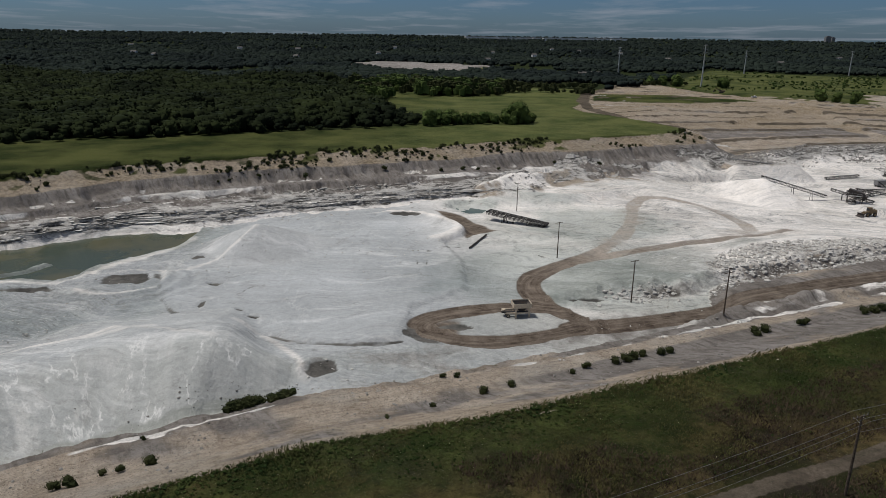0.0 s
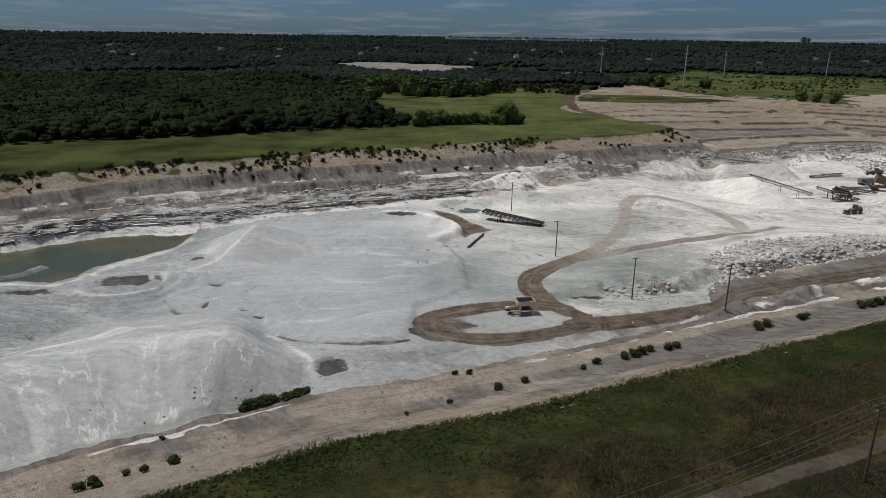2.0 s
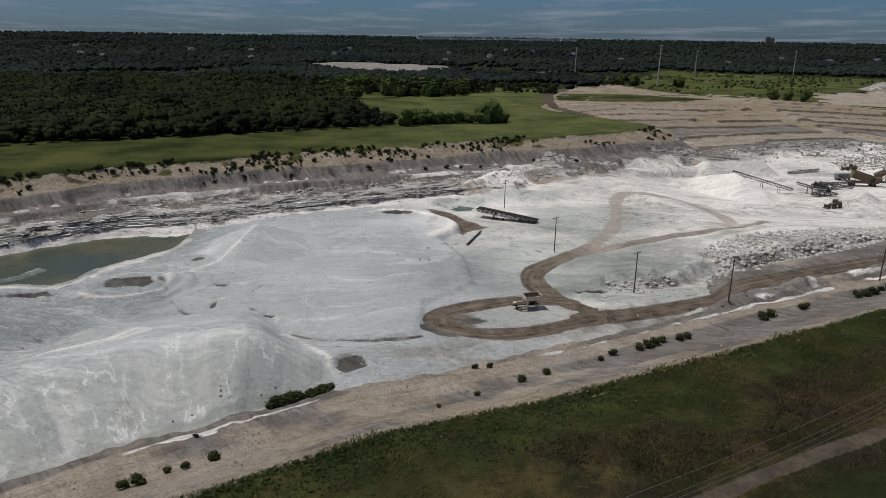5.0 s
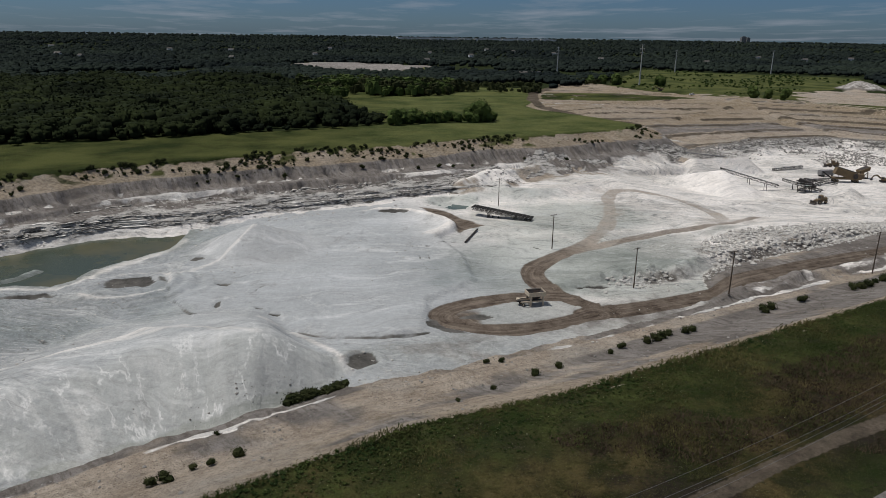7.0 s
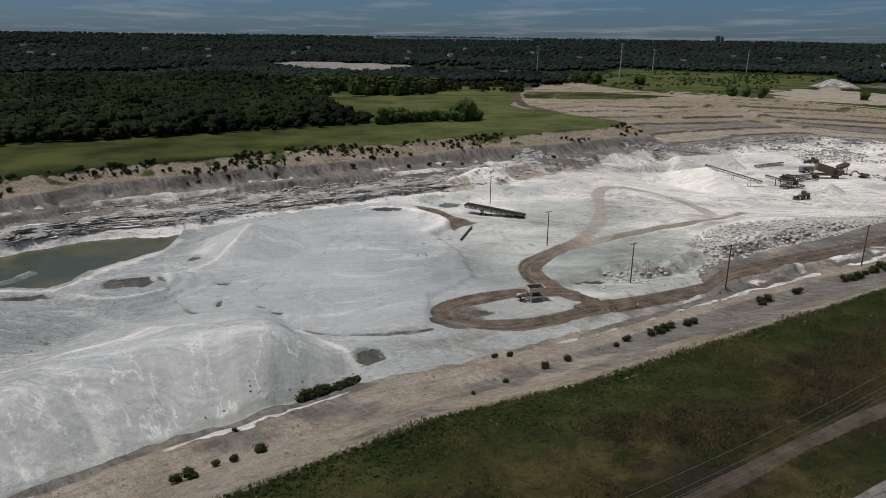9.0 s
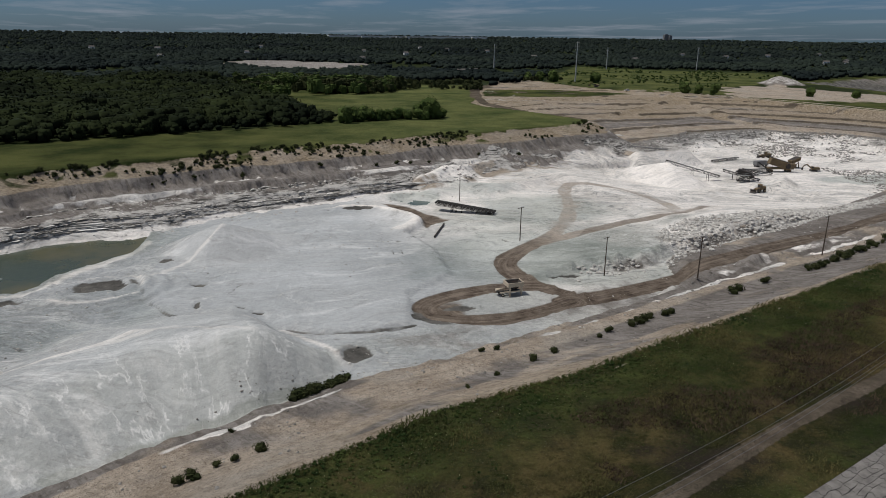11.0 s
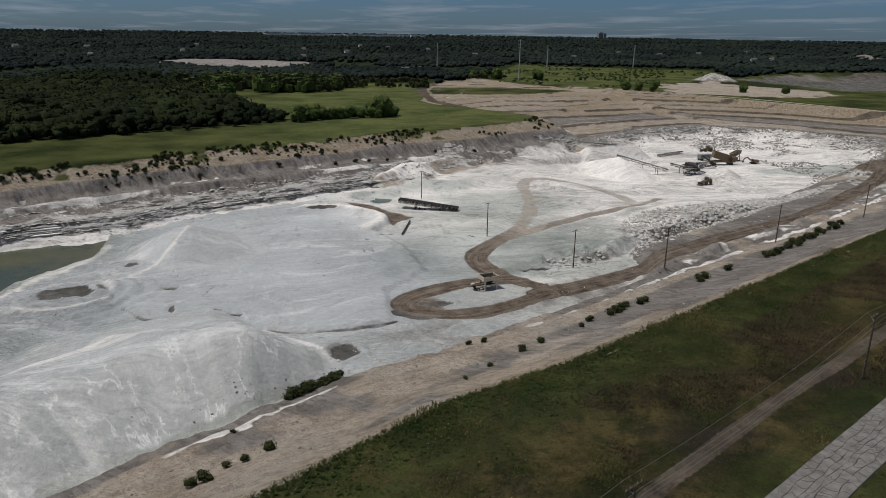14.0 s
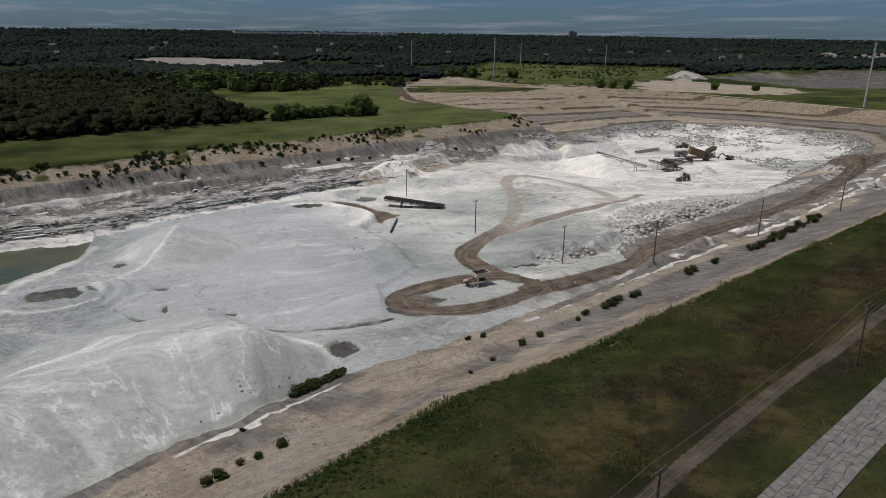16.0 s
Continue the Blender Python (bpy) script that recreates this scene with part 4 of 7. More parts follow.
    for cx, cy, a, b, turn in [(-81.2, 170.6, 6.8, 4.4, 0.1), (-104.0, 164.2, 6.6, 3.0, 0.1), (-22.2, 119.6, 2.9, 3.0, 0.4), (-13.6, 238.4, 8.8, 2.8, 0.0), (4.0, 144.0, 3.6, 1.6, 0.2), (-68.8, 188.8, 2.4, 2.4, 0.0), (-56.0, 153.6, 0.9, 2.4, 0.2), (-57.6, 168.0, 1.6, 0.9, 0.0), (-46.0, 149.5, 2.2, 1.0, 0.0), (-42.0, 146.5, 1.6, 0.8, 0.0), (36.0, 161.0, 5.0, 1.4, 0.3)]:
        dx, dy = x - cx, y - cy
        rad = np.sqrt((dx / a) ** 2 + ((dy + 0.05 * dx * dx / a) / b) ** 2) + wob * 0.45 + wob2 * 0.25
        craters = np.maximum(craters, smooth(1.15, 0.8, rad))
        h = h - 0.5 * smooth(1.2, 0.6, rad) + 0.35 * smooth(0.35, 0.0, np.abs(rad - 1.25))
    dr = np.abs(line_dist(x, y, ROAD)[0])
    dk, ak, _ = line_dist(x, y, RAMP)
    dl, al, _ = line_dist(x, y, LOOP)
    dbr = np.abs(line_dist(x, y, BRANCH)[0])
    road = 1 - smooth(2.9, 4.8, dr + wob * 0.6)
    fade = 0.54 + 0.46 * smooth(76.0, 20.0, ak)
    road = np.maximum(road, fade * (1 - smooth(2.1, 4.2, np.abs(dk) + wob * 0.7)))
    road = np.maximum(road, 1 - smooth(1.9, 3.8, np.abs(dl) + wob * 0.8))
    road = np.maximum(road, 0.6 * (1 - smooth(1.6, 4.0, dbr + wob)))
    swirl = smooth(0, 4.0, inside(x, y, [(17.6, 156.8), (3.2, 153.6), (-5.6, 147.2), (-6.4, 142.4), (0.0, 137.6), (6.4, 137.6), (8.0, 145.6), (16.0, 152.0)]))
    road = np.maximum(road, swirl * (0.62 + 0.4 * wob))
    earth = smooth(-4, 4, inside(x, y, [(228.0, 230.4), (241.6, 236.8), (278.4, 267.2), (267.2, 278.4), (240.0, 260.8)]) + wob * 2)
    road = np.maximum(road, 0.8 * earth)
    h = h + 3.0 * earth * (0.8 + 0.4 * wob2)
    brown = smooth(-3, 2, inside(x, y, SILT) + wob * 1.5) * 0.85
    road = np.maximum(road, brown)
    road = np.where(inpit, road, 0)
    h = h - 0.3 * smooth(0.3, 0.9, road) * (1 - craters)
    bow = smooth(7.2, 1.6, np.abs(al - 43.2) + wob)
    wet = smooth(-4.5, -3.5, dl + wob2 * 1.2 + wob) * smooth(-1.0, -2.2, dl + wob * 1.6 + wob2) * bow
    damp = np.maximum(damp, wet)
    sludge = np.maximum(wet, 0.75 * craters)
    dt = np.abs(line_dist(x, y, TRACK)[0])
    track = 1 - smooth(0.75, 1.35, dt + wob * 0.15)
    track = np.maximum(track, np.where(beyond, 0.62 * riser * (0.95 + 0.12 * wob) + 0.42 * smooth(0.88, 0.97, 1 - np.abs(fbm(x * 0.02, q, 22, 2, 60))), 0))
    road = road * (1 - 0.8 * wet)
    track = np.maximum(track, 0.5 * craters)
    dft = np.abs(line_dist(x, y, FARTRACK)[0])
    track = np.maximum(track, (1 - smooth(3.2, 7.2, dft + wob)) * (y > 400.0))
    dh = np.abs(line_dist(x, y, HAUL)[0])
    pale = 1 - smooth(2.0, 4.0, dh)
    for way, wide in ((HAUL_UP, 5.0), (BENCH, 3.5)):
        dw = line_dist(x, y, way)[0] + wob * 1.5
        on_way = np.where(zone_e, 1 - smooth(wide * 0.7, wide * 1.4, np.abs(dw)), 0)
        tan, grey = np.maximum(tan, on_way), grey * (1 - on_way)
        track = track * (1 - on_way)
        edge = np.where(zone_e, smooth(wide * 1.1, wide * 1.6, dw) * smooth(wide * 4.2, wide * 2.4, dw), 0)
        h = h + 1.3 * edge
        track = np.maximum(track, 0.22 * edge)
    h = smax(h, -2.8 - 0.28 * np.hypot((x - 158) * 0.7, y - 612) + wob * 0.4, 1.0)
    tan = np.maximum(tan, pale)
    patch = inside(x, y, PATCH)
    plot = inside(x, y, PLOT)
    quarry = inside(x, y, [(591.2, 791.2), (791.2, 910.4), (1088.8, 944.8), (1040.0, 760.0), (720.0, 576.0), (582.4, 603.2)])
    white = np.maximum(white, 0.38 * smooth(-10, 10, patch + wob * 22))
    grey = np.maximum(grey, smooth(-10, 10, patch + wob * 22))
    tan = np.maximum(tan, 0.95 * smooth(-10, 10, plot + wob * 8) + 0.5 * wob * smooth(-10, 10, plot))
    grey = np.maximum(grey, smooth(-10, 10, quarry + wob * 8) * (0.75 + 0.5 * fbm(x, y, 60, 4, 58)))
    track = np.maximum(track, smooth(-4, 6, quarry + wob * 8) * smooth(-0.2, 0.4, fbm(x * 0.6, y, 70, 4, 57)))
    h = h - 9 * smooth(0, 32.0, quarry) - 3 * smooth(48.0, 72.0, quarry)
    h = h + 4.5 * smooth(-2, 14, patch)
    h = smax(h, 6.6 - 0.42 * np.hypot(x - 524.0, (y - 745.0)) + wob * 0.5, 1.0)
    grey = np.maximum(grey, 0.9 * smooth(28.8, 24.0, np.hypot(x - 524.0, y - 745.0)))
    white = np.maximum(white, 0.45 * smooth(28.8, 24.0, np.hypot(x - 524.0, y - 745.0)))
    for mx, my, mz in [(1352.0, 1312.0, 24.0), (1408.0, 1248.0, 20.8), (1480.0, 1248.0, 24.0)]:
        dmx = np.hypot(x - mx, y - my)
        h = smax(h, mz - 0.45 * dmx, 1.0)
        grey = np.maximum(grey, smooth(72.0, 56.0, dmx))
    sludge = np.maximum(sludge, (0.45 + 0.5 * fbm(x * 0.5, y, 80, 4, 56)) * smooth(-6, 10, quarry + wob * 8))
    tan = np.maximum(tan, 0.8 * smooth(-3.2, -1.6, sn) * (sn < 2) * smooth(0.7, 0.95, fbm(an, sn * 2.0, 4, 4, 86)))
    scrub = np.where(sn < 1, 1.0, 0.0)
    field = inside(x, y, [(298.4, 911.2), (455.2, 1214.4), (539.2, 1090.4), (696.8, 996.0), (592.0, 808.0), (501.6, 752.0), (337.6, 664.0), (240.0, 768.0)])
    wood = smooth(720.0, 880.0, y + 0.3 * x) * (1 - smooth(-20, 20, field)) * (1 - smooth(-30, 0, np.maximum(patch, quarry)))
    wood = np.maximum(wood, smooth(0, 9, inside(x, y, WOOD) + wob * 3) * (sf < -20.0))
    wood = np.maximum(wood, smooth(1200.0, 1360.0, rr))
    bare = np.clip(1 - tan - rock - white - grey, 0, 1)
    tan = np.where(inpit & (su < 0) & ~is_far, np.maximum(tan, bare + 0.95 * is_near + 0.95 * (white > 0.05)), tan)
    green = inside(x, y, GREEN)
    tan, grey = tan * (1 - smooth(-4, 4, green + wob * 3)), grey * (1 - smooth(-4, 4, green + wob * 3))
    dust = smooth(20.8, 3.2, np.minimum(np.abs(dk), dbr)) * smooth(32.0, 56.0, x)
    road = np.maximum(road, np.where(inpit, 0.36 * dust * (0.9 + 0.6 * wob), 0))
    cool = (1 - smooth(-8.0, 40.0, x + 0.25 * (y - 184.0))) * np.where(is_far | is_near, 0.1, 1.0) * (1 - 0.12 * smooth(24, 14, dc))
    coarse = 0.25 + 0.55 * smooth(16.0, 88.0, x) + 0.4 * smooth(-56.0, -88.0, x) - 0.5 * smooth(-2, 6, sp) - 0.8 * smooth(27.2, 16.0, d2)
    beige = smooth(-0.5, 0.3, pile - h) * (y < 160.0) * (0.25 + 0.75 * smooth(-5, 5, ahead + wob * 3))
    gap = pit - near
    flat = smooth(0.7 + 3.6 * np.abs(fbm(an, 0 * an, 17, 2, 88)), 0.5 + 3.2 * np.abs(fbm(an, 0 * an, 17, 2, 88)), gap + 0.1 * wob2) * (gap > 0) * (x < -30.4) * (y < 128.0)
    flat = np.maximum(flat, flat_strip)
    pale_line, dark_line = 0 * x, 0 * x
    for pts, wide, amount in WINDROWS:
        dl_ = np.abs(line_dist(x, y, rounded(pts))[0]) + wob2 * 0.5 + wob * 0.8
        pale_line = np.maximum(pale_line, amount * smooth(wide, wide * 0.35, dl_) * (0.85 + 0.5 * wob))
    for pts, wide, amount in RUTS_AND_TOE_SHADE:
        dl_ = np.abs(line_dist(x, y, rounded(pts))[0]) + wob2 * 0.5 + wob * 0.8
        dark_line = np.maximum(dark_line, amount * smooth(wide, wide * 0.3, dl_) * (0.85 + 0.6 * wob2))
    on_floor = white > 0.4
    pale_line, dark_line = np.clip(pale_line, 0, 1) * on_floor, np.clip(dark_line, 0, 1) * on_floor
    h = h + 0.2 * pale_line - 0.25 * dark_line
    cool, flat, damp = cool * (1 - 0.9 * pale_line), flat * (1 - pale_line), damp * (1 - pale_line)
    # ruts and the toe's painted shading share the sludge colour
    sludge = np.maximum(sludge, 0.62 * dark_line)
    shelf = smooth(-3, 4, inside(x, y, [(25.0, 158.0), (40.0, 160.0), (72.0, 172.0), (84.0, 196.0), (112.0, 218.0), (76.0, 207.0), (50.0, 199.0), (33.0, 187.0), (25.0, 174.0)]) + wob * 2.5)
    ring = smooth(-1, 3, inside(x, y, LOOP) + wob)
    flat = np.maximum(flat, np.maximum(0.9 * shelf * (1 + 0.4 * wob), 0.6 * ring))
    for cx, cy, ra, rb in ((-56.5, 90.3, 4.6, 1.5), (-49.2, 93.8, 4.8, 1.6), (-64.5, 86.5, 3.6, 1.2)):
        ex, ey = (x - cx) * 0.91 + (y - cy) * 0.41, (y - cy) * 0.91 - (x - cx) * 0.41
        pan = np.hypot(ex / ra, ey / rb) + wob2 * 0.12
        flat = np.maximum(flat, smooth(1.1, 0.9, pan))
        white = np.maximum(white, smooth(1.5, 1.1, pan))
    flat = np.maximum(flat, 0.9 * smooth(-6, 0, spond + wob * 2) * ~is_far)
    beige = beige * (1 - 0.8 * pale_line)
    coarse = np.clip(coarse, 0, 1) * (1 - 0.9 * np.clip(beige, 0, 1)) * (1 - 0.7 * pale_line)
    coarse = np.maximum(coarse, np.where(is_near | (is_far & (drop > -13.8)), 0.75, 0))
    ochre = np.where(is_far, 0.9 * (0.8 + 0.5 * wob), 0) + np.where(zone_e, 0.75 * smooth(416.0, 488.0, q + 40 * wob) * (1.0 + 0.7 * fbm(x, q * 2, 60, 3, 89)), 0)
    tan = np.where(zone_e & (green < -4), np.maximum(tan, 0.95), tan)
    ochre = ochre + np.where(is_near, 0.5 * smooth(16.0, 2.4, s) * (1 + wob), 0) + 0.6 * smooth(1, -6, np.abs(su + 4.8) - 6.4)
    # the meadow's sunlit right part, painted as lighter, yellower grass
    sunlit_dry = smooth(-70.0, 20.0, x + 12 * wob) * smooth(4, -3, sf) * smooth(250.0, 330.0, y)
    ochre = np.where(sn < 0, 0.9 * smooth(1.15, 0.5, np.hypot((x * 0.9 + y * 0.42 - OCHRE[0]) / 19.0, (y * 0.9 - x * 0.42 - OCHRE[1]) / 6.5) + wob * 0.25), ochre)
    dusty = np.where(np.minimum(np.abs(dk), dbr) < 9.0, smooth(28.0, 84.0, ak) * (np.abs(dk) < 8.0) + 0.55 * smooth(36.0, 70.0, x) * (dbr < 8.0), 0.0)
    sunlit_dry = np.maximum(sunlit_dry, 0.5 * smooth(-20, 20, field))
    lush = smooth(-20.8, -6.4, sn + wob * 5) * 0.9 + smooth(-2.4, -7.2, line_dist(x, y, TRACK)[0]) * 0.7
    clip = [np.clip(a, 0, 1) for a in (tan, grey, rock, white, road, damp, scrub, track, wood, cool, coarse, beige, ochre, flat, lush, sludge, sunlit_dry, dusty)]
    # lengthwise and crosswise metres of the line that shapes the place
    u, w = np.where(is_far, af, np.where(is_near, an, ap)), np.where(is_far, v, np.where(is_near, s, np.abs(dp)))
    u, w = np.where(zone_e, q * 0.6 + stair, u), np.where(zone_e, x, w)
    for dist, lng, reach in ((line_dist(x, y, TRACK)[:2] + (4,)), (line_dist(x, y, ROAD)[:2] + (7.2,)), (dk, ak, 5.6), (dl, al, 6.4)):
        m = (np.abs(dist) < reach) & ((road > 0.75) | (track > 0.75))
        u, w = np.where(m, lng, u), np.where(m, dist, w)
    return h, clip, np.stack([u, w, 0 * u], -1)


def graded(fine, lo, hi, growth):
    """Grid lines: fine stretches [(from, to, step)...], then ever wider to lo and hi."""
    vals = []
    for a, b, st in fine:
        vals += list(np.arange(a, b, st))
    vals.append(fine[-1][1])
    st, v = fine[-1][2], fine[-1][1]
    while v < hi:
        st *= growth
        v += st
        vals.append(v)
    st, v, lower = fine[0][2], fine[0][0], []
    while v > lo:
        st *= growth
        v -= st
        lower.append(v)
    return np.array(lower[::-1] + vals)


GX = graded([(-160, -75, 0.84), (-75, 115, 0.66), (115, 300, 1.1), (300, 420, 1.7)], -4900, 4900, 1.07)
GY = graded([(35, 70, 0.7), (70, 140, 0.55), (140, 195, 0.75), (195, 310, 0.65), (310, 370, 0.95), (370, 470, 1.5)], -4900, 4900, 1.045)
XX, YY = np.meshgrid(GX, GY)
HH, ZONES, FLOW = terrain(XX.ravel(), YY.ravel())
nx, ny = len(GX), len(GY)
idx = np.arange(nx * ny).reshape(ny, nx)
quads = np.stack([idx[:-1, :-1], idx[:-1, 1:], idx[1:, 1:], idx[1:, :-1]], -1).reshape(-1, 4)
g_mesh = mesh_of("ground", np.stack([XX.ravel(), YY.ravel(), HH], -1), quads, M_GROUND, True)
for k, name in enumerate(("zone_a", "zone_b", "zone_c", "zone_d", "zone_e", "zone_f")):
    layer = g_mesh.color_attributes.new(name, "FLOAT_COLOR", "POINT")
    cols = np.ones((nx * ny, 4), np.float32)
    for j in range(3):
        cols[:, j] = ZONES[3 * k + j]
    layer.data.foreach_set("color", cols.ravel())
layer = g_mesh.attributes.new("flow", "FLOAT_VECTOR", "POINT")
layer.data.foreach_set("vector", FLOW.astype(np.float32).ravel())
ground = tagged(new("ground", g_mesh), "quarry pit of white limestone in grassy plain", "ground", kind="structure")


def gz(x, y):
    """The height of the ground sheet at one place or many."""
    x, y = np.asarray(x, float), np.asarray(y, float)
    i, j = np.clip(np.searchsorted(GX, x) - 1, 0, nx - 2), np.clip(np.searchsorted(GY, y) - 1, 0, ny - 2)
    u, w = (x - GX[i]) / (GX[i + 1] - GX[i]), (y - GY[j]) / (GY[j + 1] - GY[j])
    g = HH.reshape(ny, nx)
    return (g[j, i] * (1 - u) + g[j, i + 1] * u) * (1 - w) + (g[j + 1, i] * (1 - u) + g[j + 1, i + 1] * u) * w


def sheet(name, outline, z, mat, label):
    bm = bmesh.new()
    bm.faces.new([bm.verts.new((px, py, z)) for px, py in outline])
    ob = part(name, bm, mat, None)
    return tagged(ob, label, "water", kind="structure")


sheet("pond_water", [(-232.0, 140.0), (-120.0, 164.0), (-94.4, 169.6), (-89.6, 190.4), (-73.6, 203.2), (-73.6, 225.6), (-104.0, 224.0), (-132.0, 209.6), (-224.0, 192.0)], -16.2, M_WATER, "murky green pond water below a rock face")
sheet("pool_water", [(9.0, 247.6), (20.4, 249.8), (28.0, 266.6), (14.0, 276.4), (-1.2, 269.2), (-1.0, 257.0)], -16.7, M_TEAL, "small pool of milky green water")

# ---- things ----
rng = np.random.default_rng(7)


def lump(cuts):
    """A cube, subdivided and blown up to a ball: the dense inside of a crown."""
    bm = bmesh.new()
    bmesh.ops.create_cube(bm, size=1.0)
    if cuts:
        bmesh.ops.subdivide_edges(bm, edges=bm.edges[:], cuts=cuts, use_grid_fill=True)
    bm.verts.ensure_lookup_table()
    v = np.array([q.co.normalized()[:] for q in bm.verts])
    f = [tuple(q.index for q in face.verts) for face in bm.faces]
    bm.free()
    return v, f


LUMPS = [lump(0), lump(1)]
lump_mesh = (LUMPS[0][0], np.array(LUMPS[0][1]))


def crown(seed, leaves, lumps, leaf, wide=0.42, low=0.22, core=0.74, cuts=1):
    """A crown one metre high: leafy quads over several lumps, with a loose core in each."""
    r = np.random.default_rng(seed)
    vs, fs = [], []
    body_v, body_f = LUMPS[cuts]
    per = max(leaves // lumps, 3)
    for k in range(lumps):
        a, rad = r.uniform(0, 6.28), wide * 0.55 * math.sqrt(r.uniform(0, 1)) if k else 0.0
        size = r.uniform(0.5, 0.8) * wide
        cz = r.uniform(low + size * 0.7, 1.0 - size * 0.9) if k else 0.98 - size
        c = np.array([math.cos(a) * rad, math.sin(a) * rad, cz])
        b = len(vs)
        vs += list(body_v * size * core + c + r.normal(0, size * 0.1, body_v.shape))
        fs += [tuple(b + i for i in q) for q in body_f]
        for _ in range(per):
            d = r.normal(0, 1, 3)
            d[2] = abs(d[2]) if r.uniform() < 0.72 else d[2]
            d /= np.linalg.norm(d)
            p = c + d * size * r.uniform(0.72, 1.12)
            nrm = d + r.normal(0, 0.5, 3)
            nrm /= np.linalg.norm(nrm)
            t = np.cross(nrm, r.normal(0, 1, 3))
            t /= np.linalg.norm(t)
            u = np.cross(nrm, t)
            w, h = leaf * r.uniform(0.6, 1.3), leaf * r.uniform(0.5, 1.1)
            b = len(vs)
            vs += [p - t * w, p + u * h * 0.8, p + t * w, p - u * h]
            fs.append((b, b + 1, b + 2, b + 3))
    return np.array(vs), np.array(fs)


def scatter(name, templates, xy, size, mat, label, category, squash=(0.8, 1.25), sink=0.0, soft=False):
    """Many copies of some templates in one mesh, resting on the ground."""
    xy = np.asarray(xy)
    z = gz(xy[:, 0], xy[:, 1])
    allv, allf, base = [], [], 0
    pick, turn = rng.integers(0, len(templates), len(xy)), rng.uniform(0, 6.28, len(xy))
    wide = rng.uniform(*squash, len(xy))
    for k, (tv, tf) in enumerate(templates):
        m = np.where(pick == k)[0]
        if not len(m):
            continue
        co, si = np.cos(turn[m])[:, None], np.sin(turn[m])[:, None]
        s = np.asarray(size)[m][:, None]
        w = wide[m][:, None]
        vx = (tv[None, :, 0] * co - tv[None, :, 1] * si) * s * w + xy[m, 0][:, None]
        vy = (tv[None, :, 0] * si + tv[None, :, 1] * co) * s * w + xy[m, 1][:, None]
        vz = tv[None, :, 2] * s + z[m][:, None] - sink * s
        allv.append(np.stack([vx, vy, vz], -1).reshape(-1, 3))
        allf.append((tf[None] + (np.arange(len(m)) * len(tv))[:, None, None]).reshape(-1, tf.shape[1]) + base)
        base += len(m) * len(tv)
    me = mesh_of(name, np.concatenate(allv), np.concatenate(allf), mat, soft)
    return tagged(new(name, me), label, category, kind="stuff")


def jittered(x0, x1, y0, y1, step):
    gx, gy = np.meshgrid(np.arange(x0, x1, step), np.arange(y0, y1, step))
    x, y = gx.ravel() + rng.uniform(-0.5, 0.5, gx.size) * step, gy.ravel() + rng.uniform(-0.5, 0.5, gx.size) * step
    return x, y


def in_view(x, y, margin=0.06):
    """The sector over which the camera sweeps, with some room on both sides."""
    a = np.arctan2(x + 18, y + 12)
    return (a > -0.60 - margin) & (a < 0.90 + margin)


# woods
near_trees = [crown(100 + k, 90, 6, 0.055, 0.5, 0.12, 0.92, 0) for k in range(6)]
back_trees = [crown(120 + k, 36, 4, 0.07, 0.56, 0.15, 0.95, 0) for k in range(5)]
far_trees = [crown(140 + k, 6, 2, 0.13, 0.62, 0.1, 1.05, 0) for k in range(5)]
tx, ty = jittered(-720, 140, 250, 800, 6.8)
deep = inside(tx, ty, WOOD)
ok = (deep > 0) & in_view(tx, ty)
tx, ty, deep = tx[ok], ty[ok], deep[ok]
front = deep < 34
hgt = rng.uniform(8.5, 15.0, len(tx)) * (0.62 + 0.38 * smooth(0, 20, deep)) * (0.9 + 0.35 * fbm(tx, ty, 60, 2, 71))
# both woods wear leaves darkened for cloud shade
scatter("woodland_edge", near_trees, np.stack([tx, ty], -1)[front], hgt[front], M_WOODS, "dense green woodland edge beside the meadow, coloured dark for cloud shade", "woodland", sink=0.1, soft=True)
scatter("woodland", back_trees, np.stack([tx, ty], -1)[~front], hgt[~front] * 1.08, M_WOODS, "dense green broadleaf woodland behind the meadow, coloured dark for cloud shade", "woodland", sink=0.1, soft=True)

FIELD = [(298.4, 911.2), (455.2, 1214.4), (539.2, 1090.4), (696.8, 996.0), (592.0, 808.0), (501.6, 752.0), (337.6, 664.0), (240.0, 768.0)]
QUARRY = [(591.2, 791.2), (791.2, 910.4), (1088.8, 944.8), (1040.0, 760.0), (720.0, 576.0), (582.4, 603.2)]


GAP = [(506.0, 737.0), (560.0, 830.0), (620.0, 810.0), (740.0, 560.0), (542.0, 540.0)]


def open_land(x, y):
    return np.maximum.reduce([inside(x, y, f) for f in (FIELD, PATCH, QUARRY, PLOT, GAP)])


fx, fy = [], []
for y0, y1, st in ((760, 1100, 9), (1100, 1700, 13.5), (1700, 2600, 21), (2600, 3500, 30), (3500, 4560, 42)):
    a, b = jittered(-3600, 4600, -200, 4600, st)
    r = np.hypot(a, b)
    keep = (r > y0) & (r < y1) & in_view(a, b, 0.02) & ((b + 0.3 * a > 790) | ((b > 780) & (a < 0))) & (open_land(a, b) < -8)
    gap = fbm(a, b, 130, 3, 73)
    keep &= gap > np.where((r < 1250) & (a > -20), -0.05, -0.62)
    fx.append(a[keep]), fy.append(b[keep])
lx, ly = jittered(-240.0, 150.0, 900.0, 1010.0, 9.0)
ok = (inside(lx, ly, PATCH) < -3) & (fbm(lx, ly, 40, 2, 72) > -0.5)
fx.append(lx[ok]), fy.append(ly[ok])
